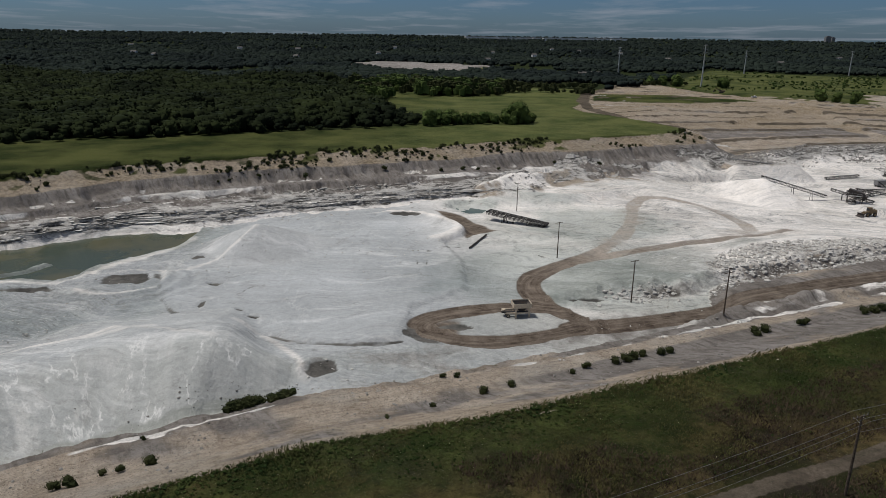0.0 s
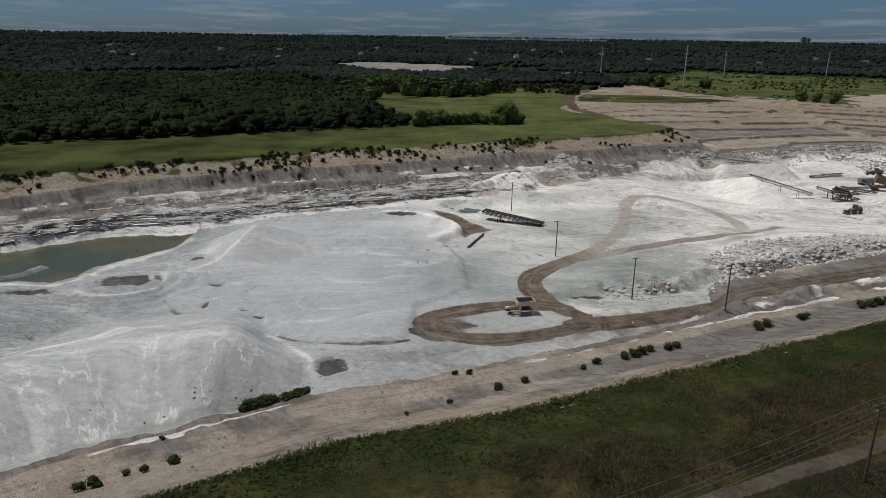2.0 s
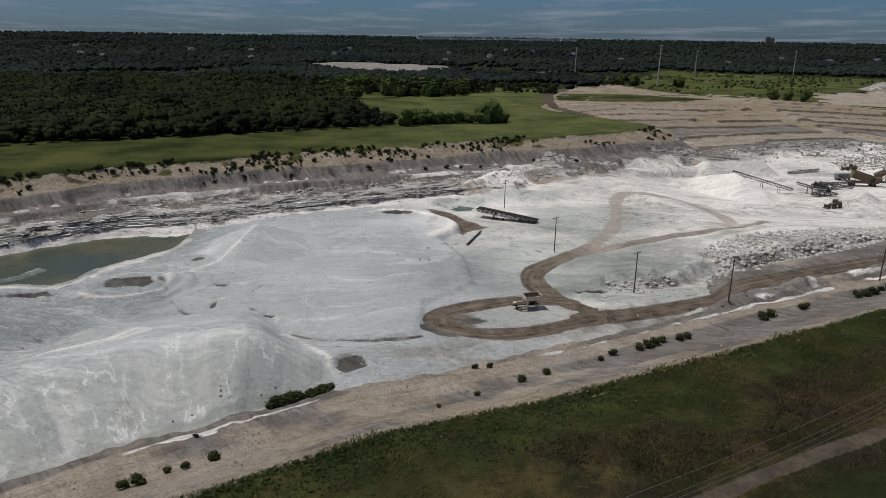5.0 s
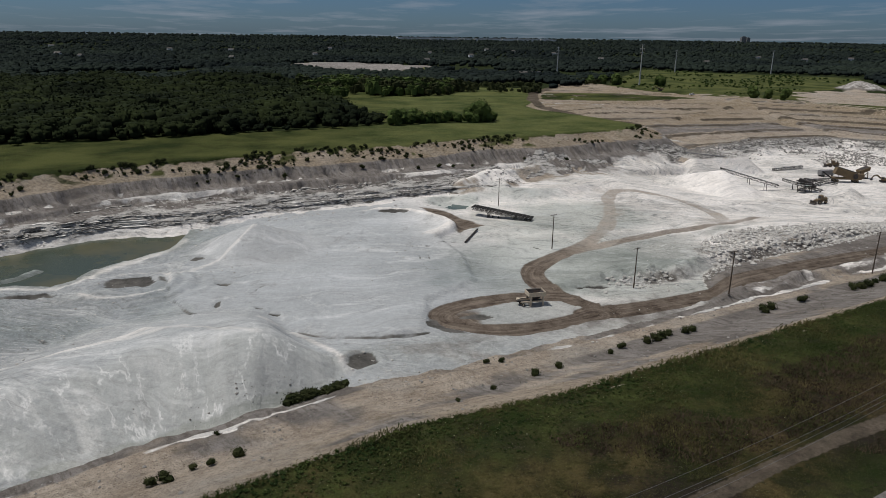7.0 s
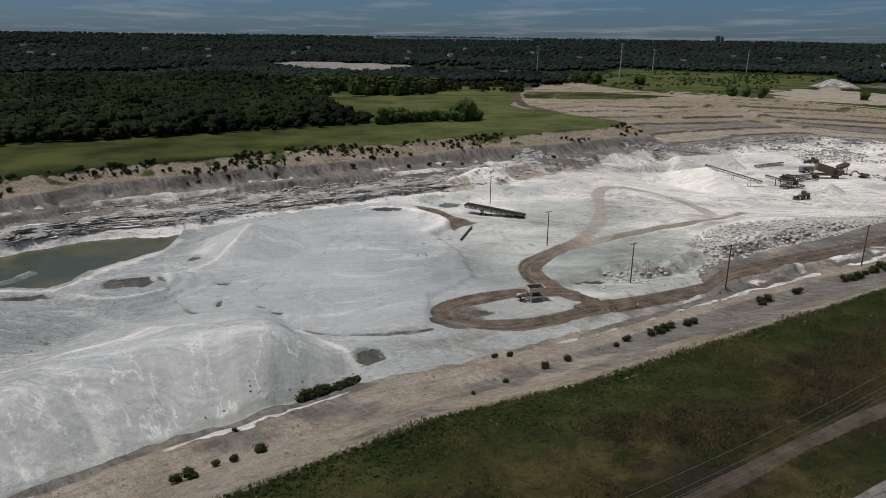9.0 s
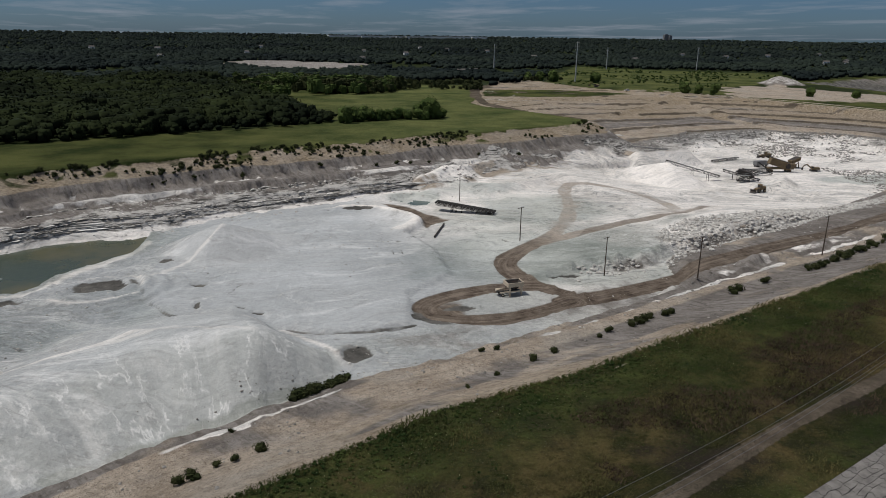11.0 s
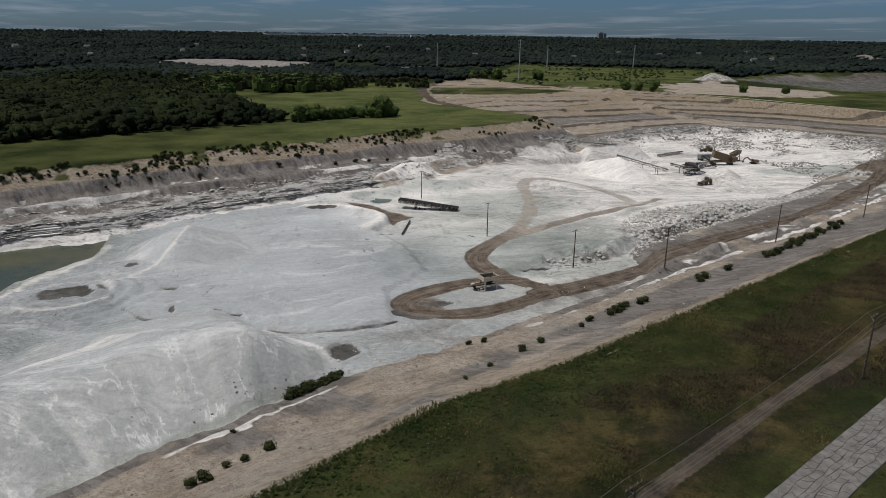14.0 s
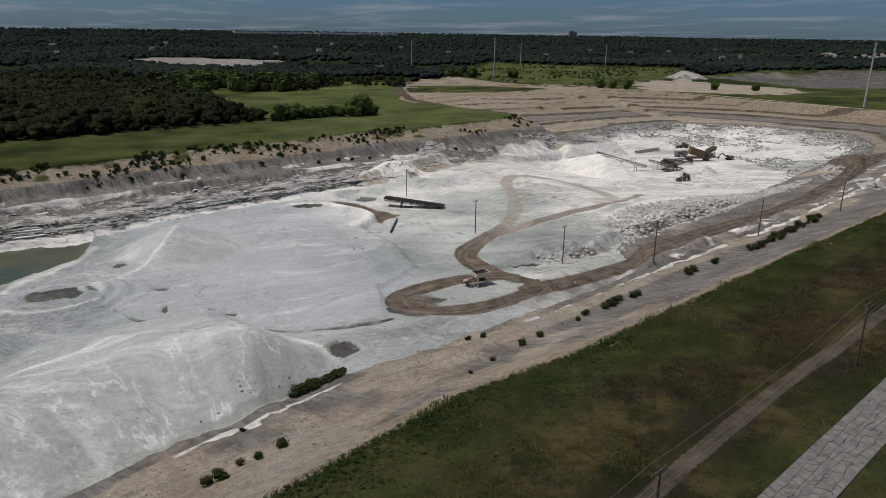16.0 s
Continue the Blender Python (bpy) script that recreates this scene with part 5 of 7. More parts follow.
fx, fy = np.concatenate(fx), np.concatenate(fy)
rr = np.hypot(fx, fy)
scatter("far_woods", far_trees, np.stack([fx, fy], -1), rng.uniform(6.5, 11, len(fx)) * (1 + 0.35 * smooth(1500, 4500, rr)), M_FARWOOD, "distant woods reaching to the horizon, coloured dark and hazy blue", "woods", (1.0, 1.6), 0.12, True)


def lone_tree(x, y, h, seed, label):
    t = thing("tree", x, y, float(gz(x, y)) - 0.1, label, "tree")
    bm = tube((0, 0, 0), (0.1, 0.05, h * 0.4), h * 0.035, h * 0.02)
    for k in range(4):
        a = k * 1.7 + seed
        tube((0.08, 0.04, h * 0.3), (math.cos(a) * h * 0.2, math.sin(a) * h * 0.2, h * 0.62), h * 0.018, h * 0.006, 6, bm)
    part("trunk", bm, M_BARK, t)
    v, f = crown(seed, 1100, 16, 0.028, 0.50, -0.08)
    part("crown", mesh_of("crown", v * h, f, M_LEAF), None, t)
    return t


for k, (x, y, h) in enumerate([(45.6, 412.8, 13.6), (36.8, 409.6, 7.2), (23.2, 406.4, 8.0), (13.6, 403.2, 7.2), (2.4, 397.6, 7.2), (-6.4, 392.0, 9.6), (52.8, 416.8, 6.4), (30.4, 409.0, 6.2), (18.4, 406.0, 6.8), (8.0, 401.0, 7.6), (-1.6, 399.0, 8.8), (41.0, 407.0, 5.6), (27.0, 414.0, 7.0), (4.0, 406.0, 9.0), (38.0, 418.0, 9.0)]):
    lone_tree(x, y, h, 200 + k, "round green tree standing alone in the meadow" if k == 0 else "low green tree at the meadow's edge")
for k, (x, y, h) in enumerate([(308.8, 788.0, 13.6), (316.0, 800.0, 11.2), (264.0, 808.0, 14.4), (254.4, 824.0, 12.0), (240.0, 832.0, 11.2), (340.0, 640.0, 12.0), (358.4, 616.0, 11.2), (348.8, 628.0, 9.6), (448.0, 596.0, 9.6), (480.0, 576.0, 8.0)]):
    lone_tree(x, y, h, 230 + k, "dark green tree beside the far gravel road")
HEDGE = [(-52.0, 560.0), (-30.0, 600.0), (-4.0, 614.0), (30.0, 620.0), (52.0, 642.0), (66.0, 700.0), (30.0, 790.0), (-110.0, 860.0), (-92.0, 715.0)]
hx, hy = jittered(-130.0, 80.0, 540.0, 880.0, 8.0)
ok = (inside(hx, hy, HEDGE) > 0) & (fbm(hx, hy, 30, 3, 77) > -0.45)
hx, hy = hx[ok], hy[ok]
grown = rng.uniform(8, 17, len(hx)) * (0.8 + 0.3 * fbm(hx, hy, 40, 2, 79))
light = fbm(hx, hy, 22, 2, 76) > -0.1
scatter("hedgerow", near_trees, np.stack([hx, hy], -1)[light], grown[light], M_LEAF, "light green broadleaf trees behind the meadow", "hedgerow", sink=0.12)
scatter("hedgerow", near_trees, np.stack([hx, hy], -1)[~light], grown[~light], M_SHRUB, "darker green broadleaf trees behind the meadow", "hedgerow", sink=0.12)
hx, hy = jittered(-20.0, 290.0, 560.0, 860.0, 6.0)
row = np.abs(line_dist(hx, hy, [(40.0, 668.0), (96.0, 690.0), (134.0, 682.0)])[0])
row = np.minimum(row, np.abs(line_dist(hx, hy, [(150.0, 764.0), (116.0, 772.0), (60.0, 800.0)])[0]))
row = np.minimum(row, np.abs(line_dist(hx, hy, [(222.0, 812.0), (262.0, 826.0), (300.0, 806.0)])[0]))
ok = (row < 9 + 5 * fbm(hx, hy, 20, 2, 75)) & (fbm(hx, hy, 18, 3, 74) > -0.3)
scatter("hedge", back_trees, np.stack([hx, hy], -1)[ok], rng.uniform(3.5, 9, ok.sum()), M_SHRUB, "low dark green hedge along the back of the meadow", "hedge", sink=0.12)

mx, my = jittered(240.0, 720.0, 640.0, 1224.0, 11)
ok = (inside(mx, my, FIELD) > 3) & (fbm(mx, my, 60, 3, 78) > 0.05)
scatter("field_scrub", far_trees, np.stack([mx, my], -1)[ok], rng.uniform(0.8, 3.2, ok.sum()), M_LEAF, "scattered low scrub on the far green field", "scrub", (1.0, 1.9), 0.1)

# shrubs
shrub_shapes = [crown(300 + k, 220, 7, 0.062, 0.62, 0.02, 0.7, 0) for k in range(4)]
shrub_mesh = []
for k, (v, f) in enumerate(shrub_shapes):
    shrub_mesh.append(mesh_of("shrub", v, f, M_SHRUB))


def shrub(x, y, h, label, wide=1.0, group=""):
    ob = tagged(new("shrub", shrub_mesh[int(rng.integers(0, 4))]), label, "shrub", group)
    ob.location, ob.rotation_euler = (x, y, float(gz(x, y)) - 0.12 * h), (0, 0, rng.uniform(0, 6.28))
    ob.scale = (h * wide, h * wide, h)
    return ob


BANK = [(62.4, 126.4, 2.1), (64.8, 127.6, 2.1), (73.6, 131.2, 1.9), (75.2, 132.0, 1.6), (40.8, 116.8, 1.8), (42.8, 117.6, 1.6), (35.2, 115.2, 2.1), (33.6, 114.0, 1.9), (31.6, 112.8, 1.8), (37.2, 116.4, 1.6), (23.2, 108.8, 1.1), (26.0, 110.8, 1.4), (12.0, 103.2, 1.4), (7.2, 100.8, 1.6), (3.2, 109.6, 1.1), (0.8, 111.2, 1.1), (-7.2, 88.8, 0.8), (-0.8, 95.2, 1.0), (-37.6, 79.2, 1.6), (-40.8, 77.6, 1.3), (-43.2, 77.6, 1.2), (-45.6, 74.4, 1.8), (-47.2, 73.6, 1.6), (-42.4, 88.0, 0.8)]
for x, y, h in BANK:
    shrub(x, y, h, "small dark green shrub on the sandy bank", 1.1, "shrubs on the near bank")
for k in range(22):
    t = k / 21
    x, y = 89.6 + t * 48.0 + rng.uniform(-1, 1), 136.8 + t * 24.8 + rng.uniform(-1.2, 1.2)
    shrub(x, y, rng.uniform(1.2, 2.4), "dark green shrub in a row beside the haul road", 1.2, "shrub row by the haul road")
for k in range(24):
    t = rng.uniform(0, 1)
    shrub(-33.6 + t * 8.4 + rng.uniform(-0.6, 0.6), 99.9 + t * 5.4 + rng.uniform(-0.7, 0.7), rng.uniform(1.5, 2.3), "dark shrub thicket at the foot of the white pile", 1.2, "thicket below the pile")


def along(pts, s):
    """The place s metres along a polyline, and its left normal."""
    for p, q in zip(pts[:-1], pts[1:]):
        ll = math.hypot(q[0] - p[0], q[1] - p[1])
        if s <= ll:
            return p[0] + (q[0] - p[0]) * s / ll, p[1] + (q[1] - p[1]) * s / ll, -(q[1] - p[1]) / ll, (q[0] - p[0]) / ll
        s -= ll
    return q[0], q[1], 0.0, 1.0


run0 = sum(math.hypot(q[0] - p[0], q[1] - p[1]) for p, q in zip(FAR[:3], FAR[1:4]))
brush = []
for k in range(900):
    s = run0 + rng.uniform(0, 330)
    off = -0.6 + 12 * rng.uniform(0, 1) ** 1.7
    if fbm(np.array([s]), np.array([off * 2]), 22, 2, 81)[0] < 0.02:
        continue
    x, y, ax, ay = along(FAR, s)
    brush.append((x + ax * -off, y - ay * off, 0.5 + 1.7 * rng.uniform(0, 1) ** 1.8))
brush.sort(key=lambda b: -b[2])
for x, y, h in brush[:190]:
    shrub(x, y, h, "scrubby bush on the far pit bank", 1.1, "scrub on the far bank")
rest = np.array(brush[190:])
scatter("bank_scrub", shrub_shapes, rest[:, :2], rest[:, 2], M_SHRUB, "low scrub scattered over the far pit bank", "scrub", sink=0.12)
for x, y in [(9.6, 297.6), (16.0, 300.8), (25.6, 307.2), (52.8, 323.2), (76.0, 332.0), (-54.4, 276.8), (-24.0, 289.6), (0.0, 292.8)]:
    shrub(x, y, rng.uniform(1.6, 2.8), "dark bush on the clay bench", 1.1, "bushes on the clay bench")

# weeds of the foreground
blades = []
for k in range(4):
    r = np.random.default_rng(400 + k)
    vs, fs = [], []
    for j in range(5):
        a, b = r.uniform(0, 6.28), r.uniform(0, 6.28)
        base = r.normal(0, 0.6, 3) * (1, 1, 0)
        tip = base + np.array([math.cos(b) * 0.45, math.sin(b) * 0.45, r.uniform(0.5, 1.0)])
        w = np.array([math.cos(a), math.sin(a), 0.0]) * r.uniform(0.06, 0.15)
        i = len(vs)
        vs += [base - w * 0.5, base + w * 0.5, tip + w, tip - w * 0.6]
        fs.append((i, i + 1, i + 2, i + 3))
    blades.append((np.array(vs), np.array(fs)))
wx, wy = rng.uniform(-75, 200, 330000), rng.uniform(28, 150, 330000)
wd = line_dist(wx, wy, NEAR)[0]
ok = (wd < 0.8) & (wd > -75) & in_view(wx, wy, 0.15) & (np.abs(line_dist(wx, wy, TRACK)[0]) > 2.3) & (rng.uniform(0, 1, len(wx)) < 0.85 + 0.25 * fbm(wx, wy, 12, 3, 83))
PAVED = [(-48.0, 17.0), (12.8, 43.4), (44.8, 57.4), (96.0, 79.4), (176.0, 113.0)]
ok &= np.abs(line_dist(wx, wy, PAVED)[0]) > 3.4
wx, wy, wd = wx[ok][:90000], wy[ok][:90000], wd[ok][:90000]
tall = (0.17 + 0.22 * smooth(0.0, 0.9, fbm(wx, wy, 9, 3, 84))) * rng.uniform(0.6, 1.3, len(wx)) + 0.2 * smooth(-2.5, 0, wd)
scatter("weeds", blades, np.stack([wx, wy], -1), tall, M_TUFT, "rough dark weeds and grass along the pit's brink", "weeds", (0.8, 1.5))
dx_, dy_ = rng.uniform(-60, 160, 110000), rng.uniform(35, 140, 110000)
dd_ = line_dist(dx_, dy_, NEAR)[0]
# real dead weeds, thickened to the right partly to darken it for cloud shade
ok = (dd_ < -9) & (dd_ > -34) & (np.abs(line_dist(dx_, dy_, TRACK)[0]) > 2.5) & (fbm(dx_ * 0.6, dy_, 14, 4, 99) > 0.22 - 0.5 * smooth(20.0, 70.0, dx_)) & in_view(dx_, dy_, 0.1)
dx_, dy_ = dx_[ok][:22000], dy_[ok][:22000]
scatter("dead_weeds", blades, np.stack([dx_, dy_], -1), rng.uniform(0.25, 0.6, len(dx_)), M_DEAD, "patches of brown dead weed stalks among the grass", "weeds", (0.7, 1.2))
clumps = [crown(420 + k, 26, 3, 0.13, 0.75, 0.0, 0.6, 0) for k in range(5)]
lx_, ly_ = rng.uniform(-75, 200, 120000), rng.uniform(30, 160, 120000)
ld_ = line_dist(lx_, ly_, NEAR)[0]
lt_ = line_dist(lx_, ly_, TRACK)[0]
ok = (ld_ < 0.4) & (ld_ > -40) & (np.abs(lt_) > 2.4) & (np.abs(line_dist(lx_, ly_, PAVED)[0]) > 3.5) & in_view(lx_, ly_, 0.1) & (rng.uniform(0, 1, len(lx_)) < 0.9 * smooth(-10, -2, ld_ + 5 * fbm(lx_, ly_, 11, 3, 100)) + 0.10 * smooth(0.2, 0.6, fbm(lx_, ly_, 15, 3, 101)))
lx_, ly_, ld_ = lx_[ok][:18000], ly_[ok][:18000], ld_[ok][:18000]
scatter("leafy_weeds", clumps, np.stack([lx_, ly_], -1), rng.uniform(0.14, 0.45, len(lx_)) * (0.8 + 0.5 * smooth(-4, 0, ld_)), M_LUSH, "lush green leafy weeds along the pit's brink", "weeds", (0.8, 1.5), 0.1)
ok = rng.uniform(0, 1, len(lx_)) < 0.07
scatter("weed_blossom", [(v * (0.055, 0.055, 0.035) + (0, 0, 0.5), f) for v, f in (lump_mesh,)], np.stack([lx_, ly_], -1)[ok] + rng.normal(0, 0.2, (ok.sum(), 2)), rng.uniform(0.5, 1.0, ok.sum()), M_BLOOM, "pale yellow blossom among the green weeds", "blossom")
gxx, gyy = rng.uniform(-80, 190, 9000), rng.uniform(60, 190, 9000)
gd = line_dist(gxx, gyy, NEAR)[0]
ok = (gd > 1) & (gd < 32) & (fbm(gxx, gyy, 10, 3, 85) > 0.38)
scatter("bank_weeds", blades, np.stack([gxx, gyy], -1)[ok], rng.uniform(0.1, 0.3, ok.sum()), M_TUFT, "sparse dry weeds on the sandy bank", "weeds")

# paved road: worn slabs over sealed joints
road_base = tagged(new("road"), "old concrete road with dark sealed cracks", "road", kind="structure")
bm = bmesh.new()
strip = []
for k in range(60):
    x, y, ax, ay = along(PAVED, k * 3.0)
    z = float(gz(x, y)) + 0.06
    strip.append([bm.verts.new((x + ax * o, y + ay * o, z - (0.0 if abs(o) < 2.9 else 0.25))) for o in (3.0, 2.85, -2.85, -3.0)])
for a, b in zip(strip, strip[1:]):
    for j in range(3):
        bm.faces.new((a[j], a[j + 1], b[j + 1], b[j]))
part("sealant_bed", bm, M_TAR, road_base, "black tar in the joints")


def road_point(s, o):
    x, y, ax, ay = along(PAVED, s)
    return Vector((x + ax * o, y + ay * o, float(gz(x, y)) + 0.06))


lanes = (-2.82, -1.72, -0.62, -0.04, 0.62, 1.74, 2.82)


def crack(col, k, u):
    """How far a crosswise crack wanders at u of its way over a column of slabs."""
    a = hash2(np.array([k]), np.array([col * 9 + int(u * 3)]), 5)[0]
    return (a - 0.5) * 0.95


def seam(j, s):
    """A lengthwise crack between two columns of slabs."""
    if j in (0, len(lanes) - 1):
        return lanes[j]
    return lanes[j] + 0.32 * float(fbm(np.array([s]), np.array([j * 31.0]), 2.6, 3, 120)[0])


for col in range(len(lanes) - 1):
    cuts = [46.0]
    while cuts[-1] < 128.0:
        cuts.append(cuts[-1] + rng.uniform(0.8, 2.1) * (1.5 if col in (2, 3) else 1.0))
    for k in range(len(cuts) - 1):
        gap = 0.03 + 0.03 * hash2(np.array([k]), np.array([col]), 6)[0]
        top = []
        ends = [(cuts[k] + gap, k, u) for u in (0, 0.36, 0.7, 1)] + [((cuts[k] + cuts[k + 1]) / 2, -1, 1)] + [(cuts[k + 1] - gap, k + 1, u) for u in (1, 0.7, 0.36, 0)] + [((cuts[k] + cuts[k + 1]) / 2, -1, 0)]
        for at, edge, u in ends:
            at += crack(col, edge, u) if edge >= 0 else 0.0
            lo, hi = seam(col, at) + gap * 0.7, seam(col + 1, at) - gap * 0.7
            top.append(road_point(at, lo + (hi - lo) * u))
        bm = bmesh.new()
        vt = [bm.verts.new(p + Vector((0, 0, 0.045))) for p in top]
        vb = [bm.verts.new(p - Vector((0, 0, 0.02))) for p in top]
        bm.faces.new(vt)
        for q in range(len(vt)):
            bm.faces.new((vt[q], vb[q], vb[(q + 1) % len(vt)], vt[(q + 1) % len(vt)]))
        part("slab", bm, M_SLAB, road_base)


# utility poles
def utility_pole(x, y, h, turn, label, arms=1, group="poles in the pit", lean=0.0):
    t = thing("utility_pole", x, y, float(gz(x, y)) - 0.3, label, "utility pole", turn, group)
    t.rotation_euler = (radians(lean), 0, radians(turn))
    part("shaft", tube((0, 0, 0), (0, 0, h), 0.17, 0.11, 10), M_TIMBER, t)
    for k in range(arms):
        z = h - 0.35 - 0.9 * k
        part("crossarm", box(2.5, 0.12, 0.14, (0, 0.14, z), bevel=0.015), M_TIMBER, t)
        for sx in (-1, 1):
            part("brace", bar((sx * 0.7, 0.2, z + 0.02), (0, 0.16, z - 0.6), 0.04), M_STEEL, t)
            for px in (0.5, 1.12):
                part("insulator", tube((sx * px, 0.14, z + 0.14), (sx * px, 0.14, z + 0.34), 0.05, 0.035, 8), M_GREY, t)
    return t


for x, y, h, turn, arms in [(60.4, 137.6, 10.8, 0.0, 0.0), (47.2, 160.4, 11.2, 0.0, 0.0), (34.4, 195.2, 11.2, 0.0, 0.0), (28.8, 256.8, 11.2, 0.0, 0.0), (105.2, 151.2, 11.2, 0.0, 0.0), (152.0, 166.4, 11.2, 0.0, 0.0)]:
    utility_pole(x, y, h, 25 + x * 0.05, "weathered wooden utility pole with a short crossarm", 2 if 55 < x < 62 else 1)
N_POLES = [(-56.0, 17.6), (-8.0, 40.0), (44.8, 65.2), (96.0, 87.2)]
for x, y in N_POLES:
    utility_pole(x, y, 10.2, -66 + 90, "wooden power line pole beside the dirt track", 1, "power line poles")


def wire(a, b, sag, name, label):
    cu = bpy.data.curves.new(name, "CURVE")
    cu.dimensions, cu.bevel_depth, cu.bevel_resolution = "3D", 0.022, 0
    sp = cu.splines.new("POLY")
    sp.points.add(16)
    for k in range(17):
        u = k / 16
        p = Vector(a).lerp(Vector(b), u)
        sp.points[k].co = (p.x, p.y, p.z - sag * 4 * u * (1 - u), 1)
    cu.materials.append(M_WIRE)
    return tagged(new(name, cu), label, "wire", "power line wires")


for (x0, y0), (x1, y1) in zip(N_POLES[:-1], N_POLES[1:]):
    ux, uy = (x1 - x0), (y1 - y0)
    ll = math.hypot(ux, uy)
    vx, vy = -uy / ll, ux / ll
    za, zb = float(gz(x0, y0)) + 9.85, float(gz(x1, y1)) + 9.85
    for o in (-1.1, -0.5, 1.1):
        wire((x0 + vx * o, y0 + vy * o, za), (x1 + vx * o, y1 + vy * o, zb), 0.9, "overhead_wire", "thin power line wire between wooden poles")
    wire((x0, y0, za - 2.0), (x1, y1, zb - 2.0), 1.1, "overhead_wire", "thin lower cable between wooden poles")


# transmission towers
def tower(x, y, h, label):
    t = thing("transmission_tower", x, y, float(gz(x, y)) - 0.2, label, "transmission tower", 20, "transmission towers")
    part("mast", tube((0, 0, 0), (0, 0, h), 0.95, 0.42, 12), M_STEEL, t)
    part("footing", tube((0, 0, -0.5), (0, 0, 0.6), 1.4, 1.4, 12), M_SLAB, t)
    for k in range(3):
        z = h - 1.5 - k * 4.2
        for sx in (-1, 1):
            arm = part("arm", tube((0, 0, z), (sx * 3.0, 0, z + 0.7), 0.28, 0.13, 8), M_STEEL, t)
            part("insulator", tube((sx * 2.9, 0, z + 0.7), (sx * 2.9, 0, z - 1.6), 0.12, 0.12, 6), M_GREY, arm)
    return t


for x, y, h in [(291.2, 804.8, 46.4), (252.0, 1032.0, 40.0), (468.0, 1116.0, 35.2), (620.0, 1096.0, 36.8), (436.0, 410.4, 48.0)]:
    tower(x, y, h, "tall pale steel monopole transmission tower")


# conveyors
def conveyor(a, b, label, width=1.3, deep=0.9, legs=2, category="conveyor", rollers=18):
    """A lattice conveyor whose belt runs from a to b."""
    a, b = Vector(a), Vector(b)
    t = thing("conveyor", a.x, a.y, a.z, label, category)
    v = b - a
    n = v.normalized()
    side = n.cross(Vector((0, 0, 1))).normalized()
    upv = side.cross(n)
    for sx in (-1, 1):
        bm = bmesh.new()
        o = side * sx * width / 2
        bar(o, v + o, 0.14, bm=bm)
        bar(o - upv * deep, v + o - upv * deep, 0.14, bm=bm)
        k = int(v.length / 1.6)
        for i in range(k):
            p, q = v * (i / k) + o, v * ((i + 1) / k) + o
            bar(p, q - upv * deep, 0.07, bm=bm) if i % 2 else bar(p - upv * deep, q, 0.07, bm=bm)
            bar(p, p - upv * deep, 0.07, bm=bm)
        part("truss", bm, M_RUST, t)
    bm = bmesh.new()
    w = side * (width / 2 - 0.1)
    lift = upv * 0.2
    c = [bm.verts.new(p) for p in (w + lift * 1.6, lift, -w + lift * 1.6, v + w + lift * 1.6, v + lift, v - w + lift * 1.6)]
    c2 = [bm.verts.new(x.co - upv * 0.05) for x in c]
    for s4 in ((0, 1, 4, 3), (1, 2, 5, 4)):
        bm.faces.new([c[i] for i in s4])
        bm.faces.new([c2[i] for i in reversed(s4)])
    part("belt", bm, M_BELT, t)
    for i in range(rollers):
        p = v * ((i + 0.5) / rollers)
        part("roller", tube(p + side * (width / 2 + 0.12) + lift * 0.5, p - side * (width / 2 + 0.12) + lift * 0.5, 0.09, sides=6), M_STEEL, t)
    for end in (Vector(), v):
        part("drum", tube(end + side * width * 0.48, end - side * width * 0.48, 0.32, sides=10), M_RUST, t)
    for i in range(legs):
        p = v * ((i + 0.65) / (legs + 0.35))
        zg = float(gz(a.x + p.x, a.y + p.y)) - a.z
        if p.z - deep - zg > 0.8:
            for sx in (-1, 1):
                q = Vector((p.x, p.y, zg - 0.1)) + side * sx * width * 0.9
                part("leg", bar(p + side * sx * width / 2 - upv * deep, q, 0.18), M_RUST, t)
    return t


def on(x, y, dz=0.0):
    return (x, y, float(gz(x, y)) + dz)


# three sections laid side by side on the pit floor
for k in range(3):
    ox, oy = k * -0.6, k * -1.15
    za, zb = float(gz(18.4, 244.8)), float(gz(36.8, 235.2))
    conveyor((18.0 + ox, 246.0 + oy, max(za + 1.0, -13.1)), (37.6 + ox, 236.0 + oy, zb + 0.95), "dark lattice conveyor section resting on the pit floor", 1.1, 0.8, 2, rollers=16)
axle = thing("conveyor_axle", *on(24.8, 240.0), "small wheeled axle under the laid conveyors", "wheel set", 60)
part("axle", tube((0, -1.2, 0.45), (0, 1.2, 0.45), 0.09), M_RUST, axle)
for sy in (-1.1, 1.1):
    put_wheel(axle, 0, sy, 0.45, 0.45, 0.35, M_RUST)

# stacker feeding the white cone, and the plant behind it
apex = float(gz(142.4, 302.4))
conveyor((141.6, 303.2, apex + 1.0), (171.2, 304.0, float(gz(175.2, 304.0)) + 2.2), "long dark stacker conveyor rising to the white cone", 1.3, 1.0, 3, rollers=30)
conveyor(on(175.2, 307.2, 4.6), on(188.8, 296.8, 1.4), "dark inclined conveyor at the screening plant", 1.2, 0.8, 2)
conveyor(on(177.6, 297.6, 1.2), on(192.0, 303.2, 3.6), "dark cross conveyor at the screening plant", 1.2, 0.8, 2)
conveyor(on(182.4, 306.4, 3.8), on(209.6, 321.6, 2.0), "dark feed conveyor between crusher and screen", 1.2, 0.8, 3)
conveyor(on(190.4, 313.6, 3.4), on(206.4, 312.0, 1.2), "short dark side conveyor of the plant", 1.1, 0.7, 1)
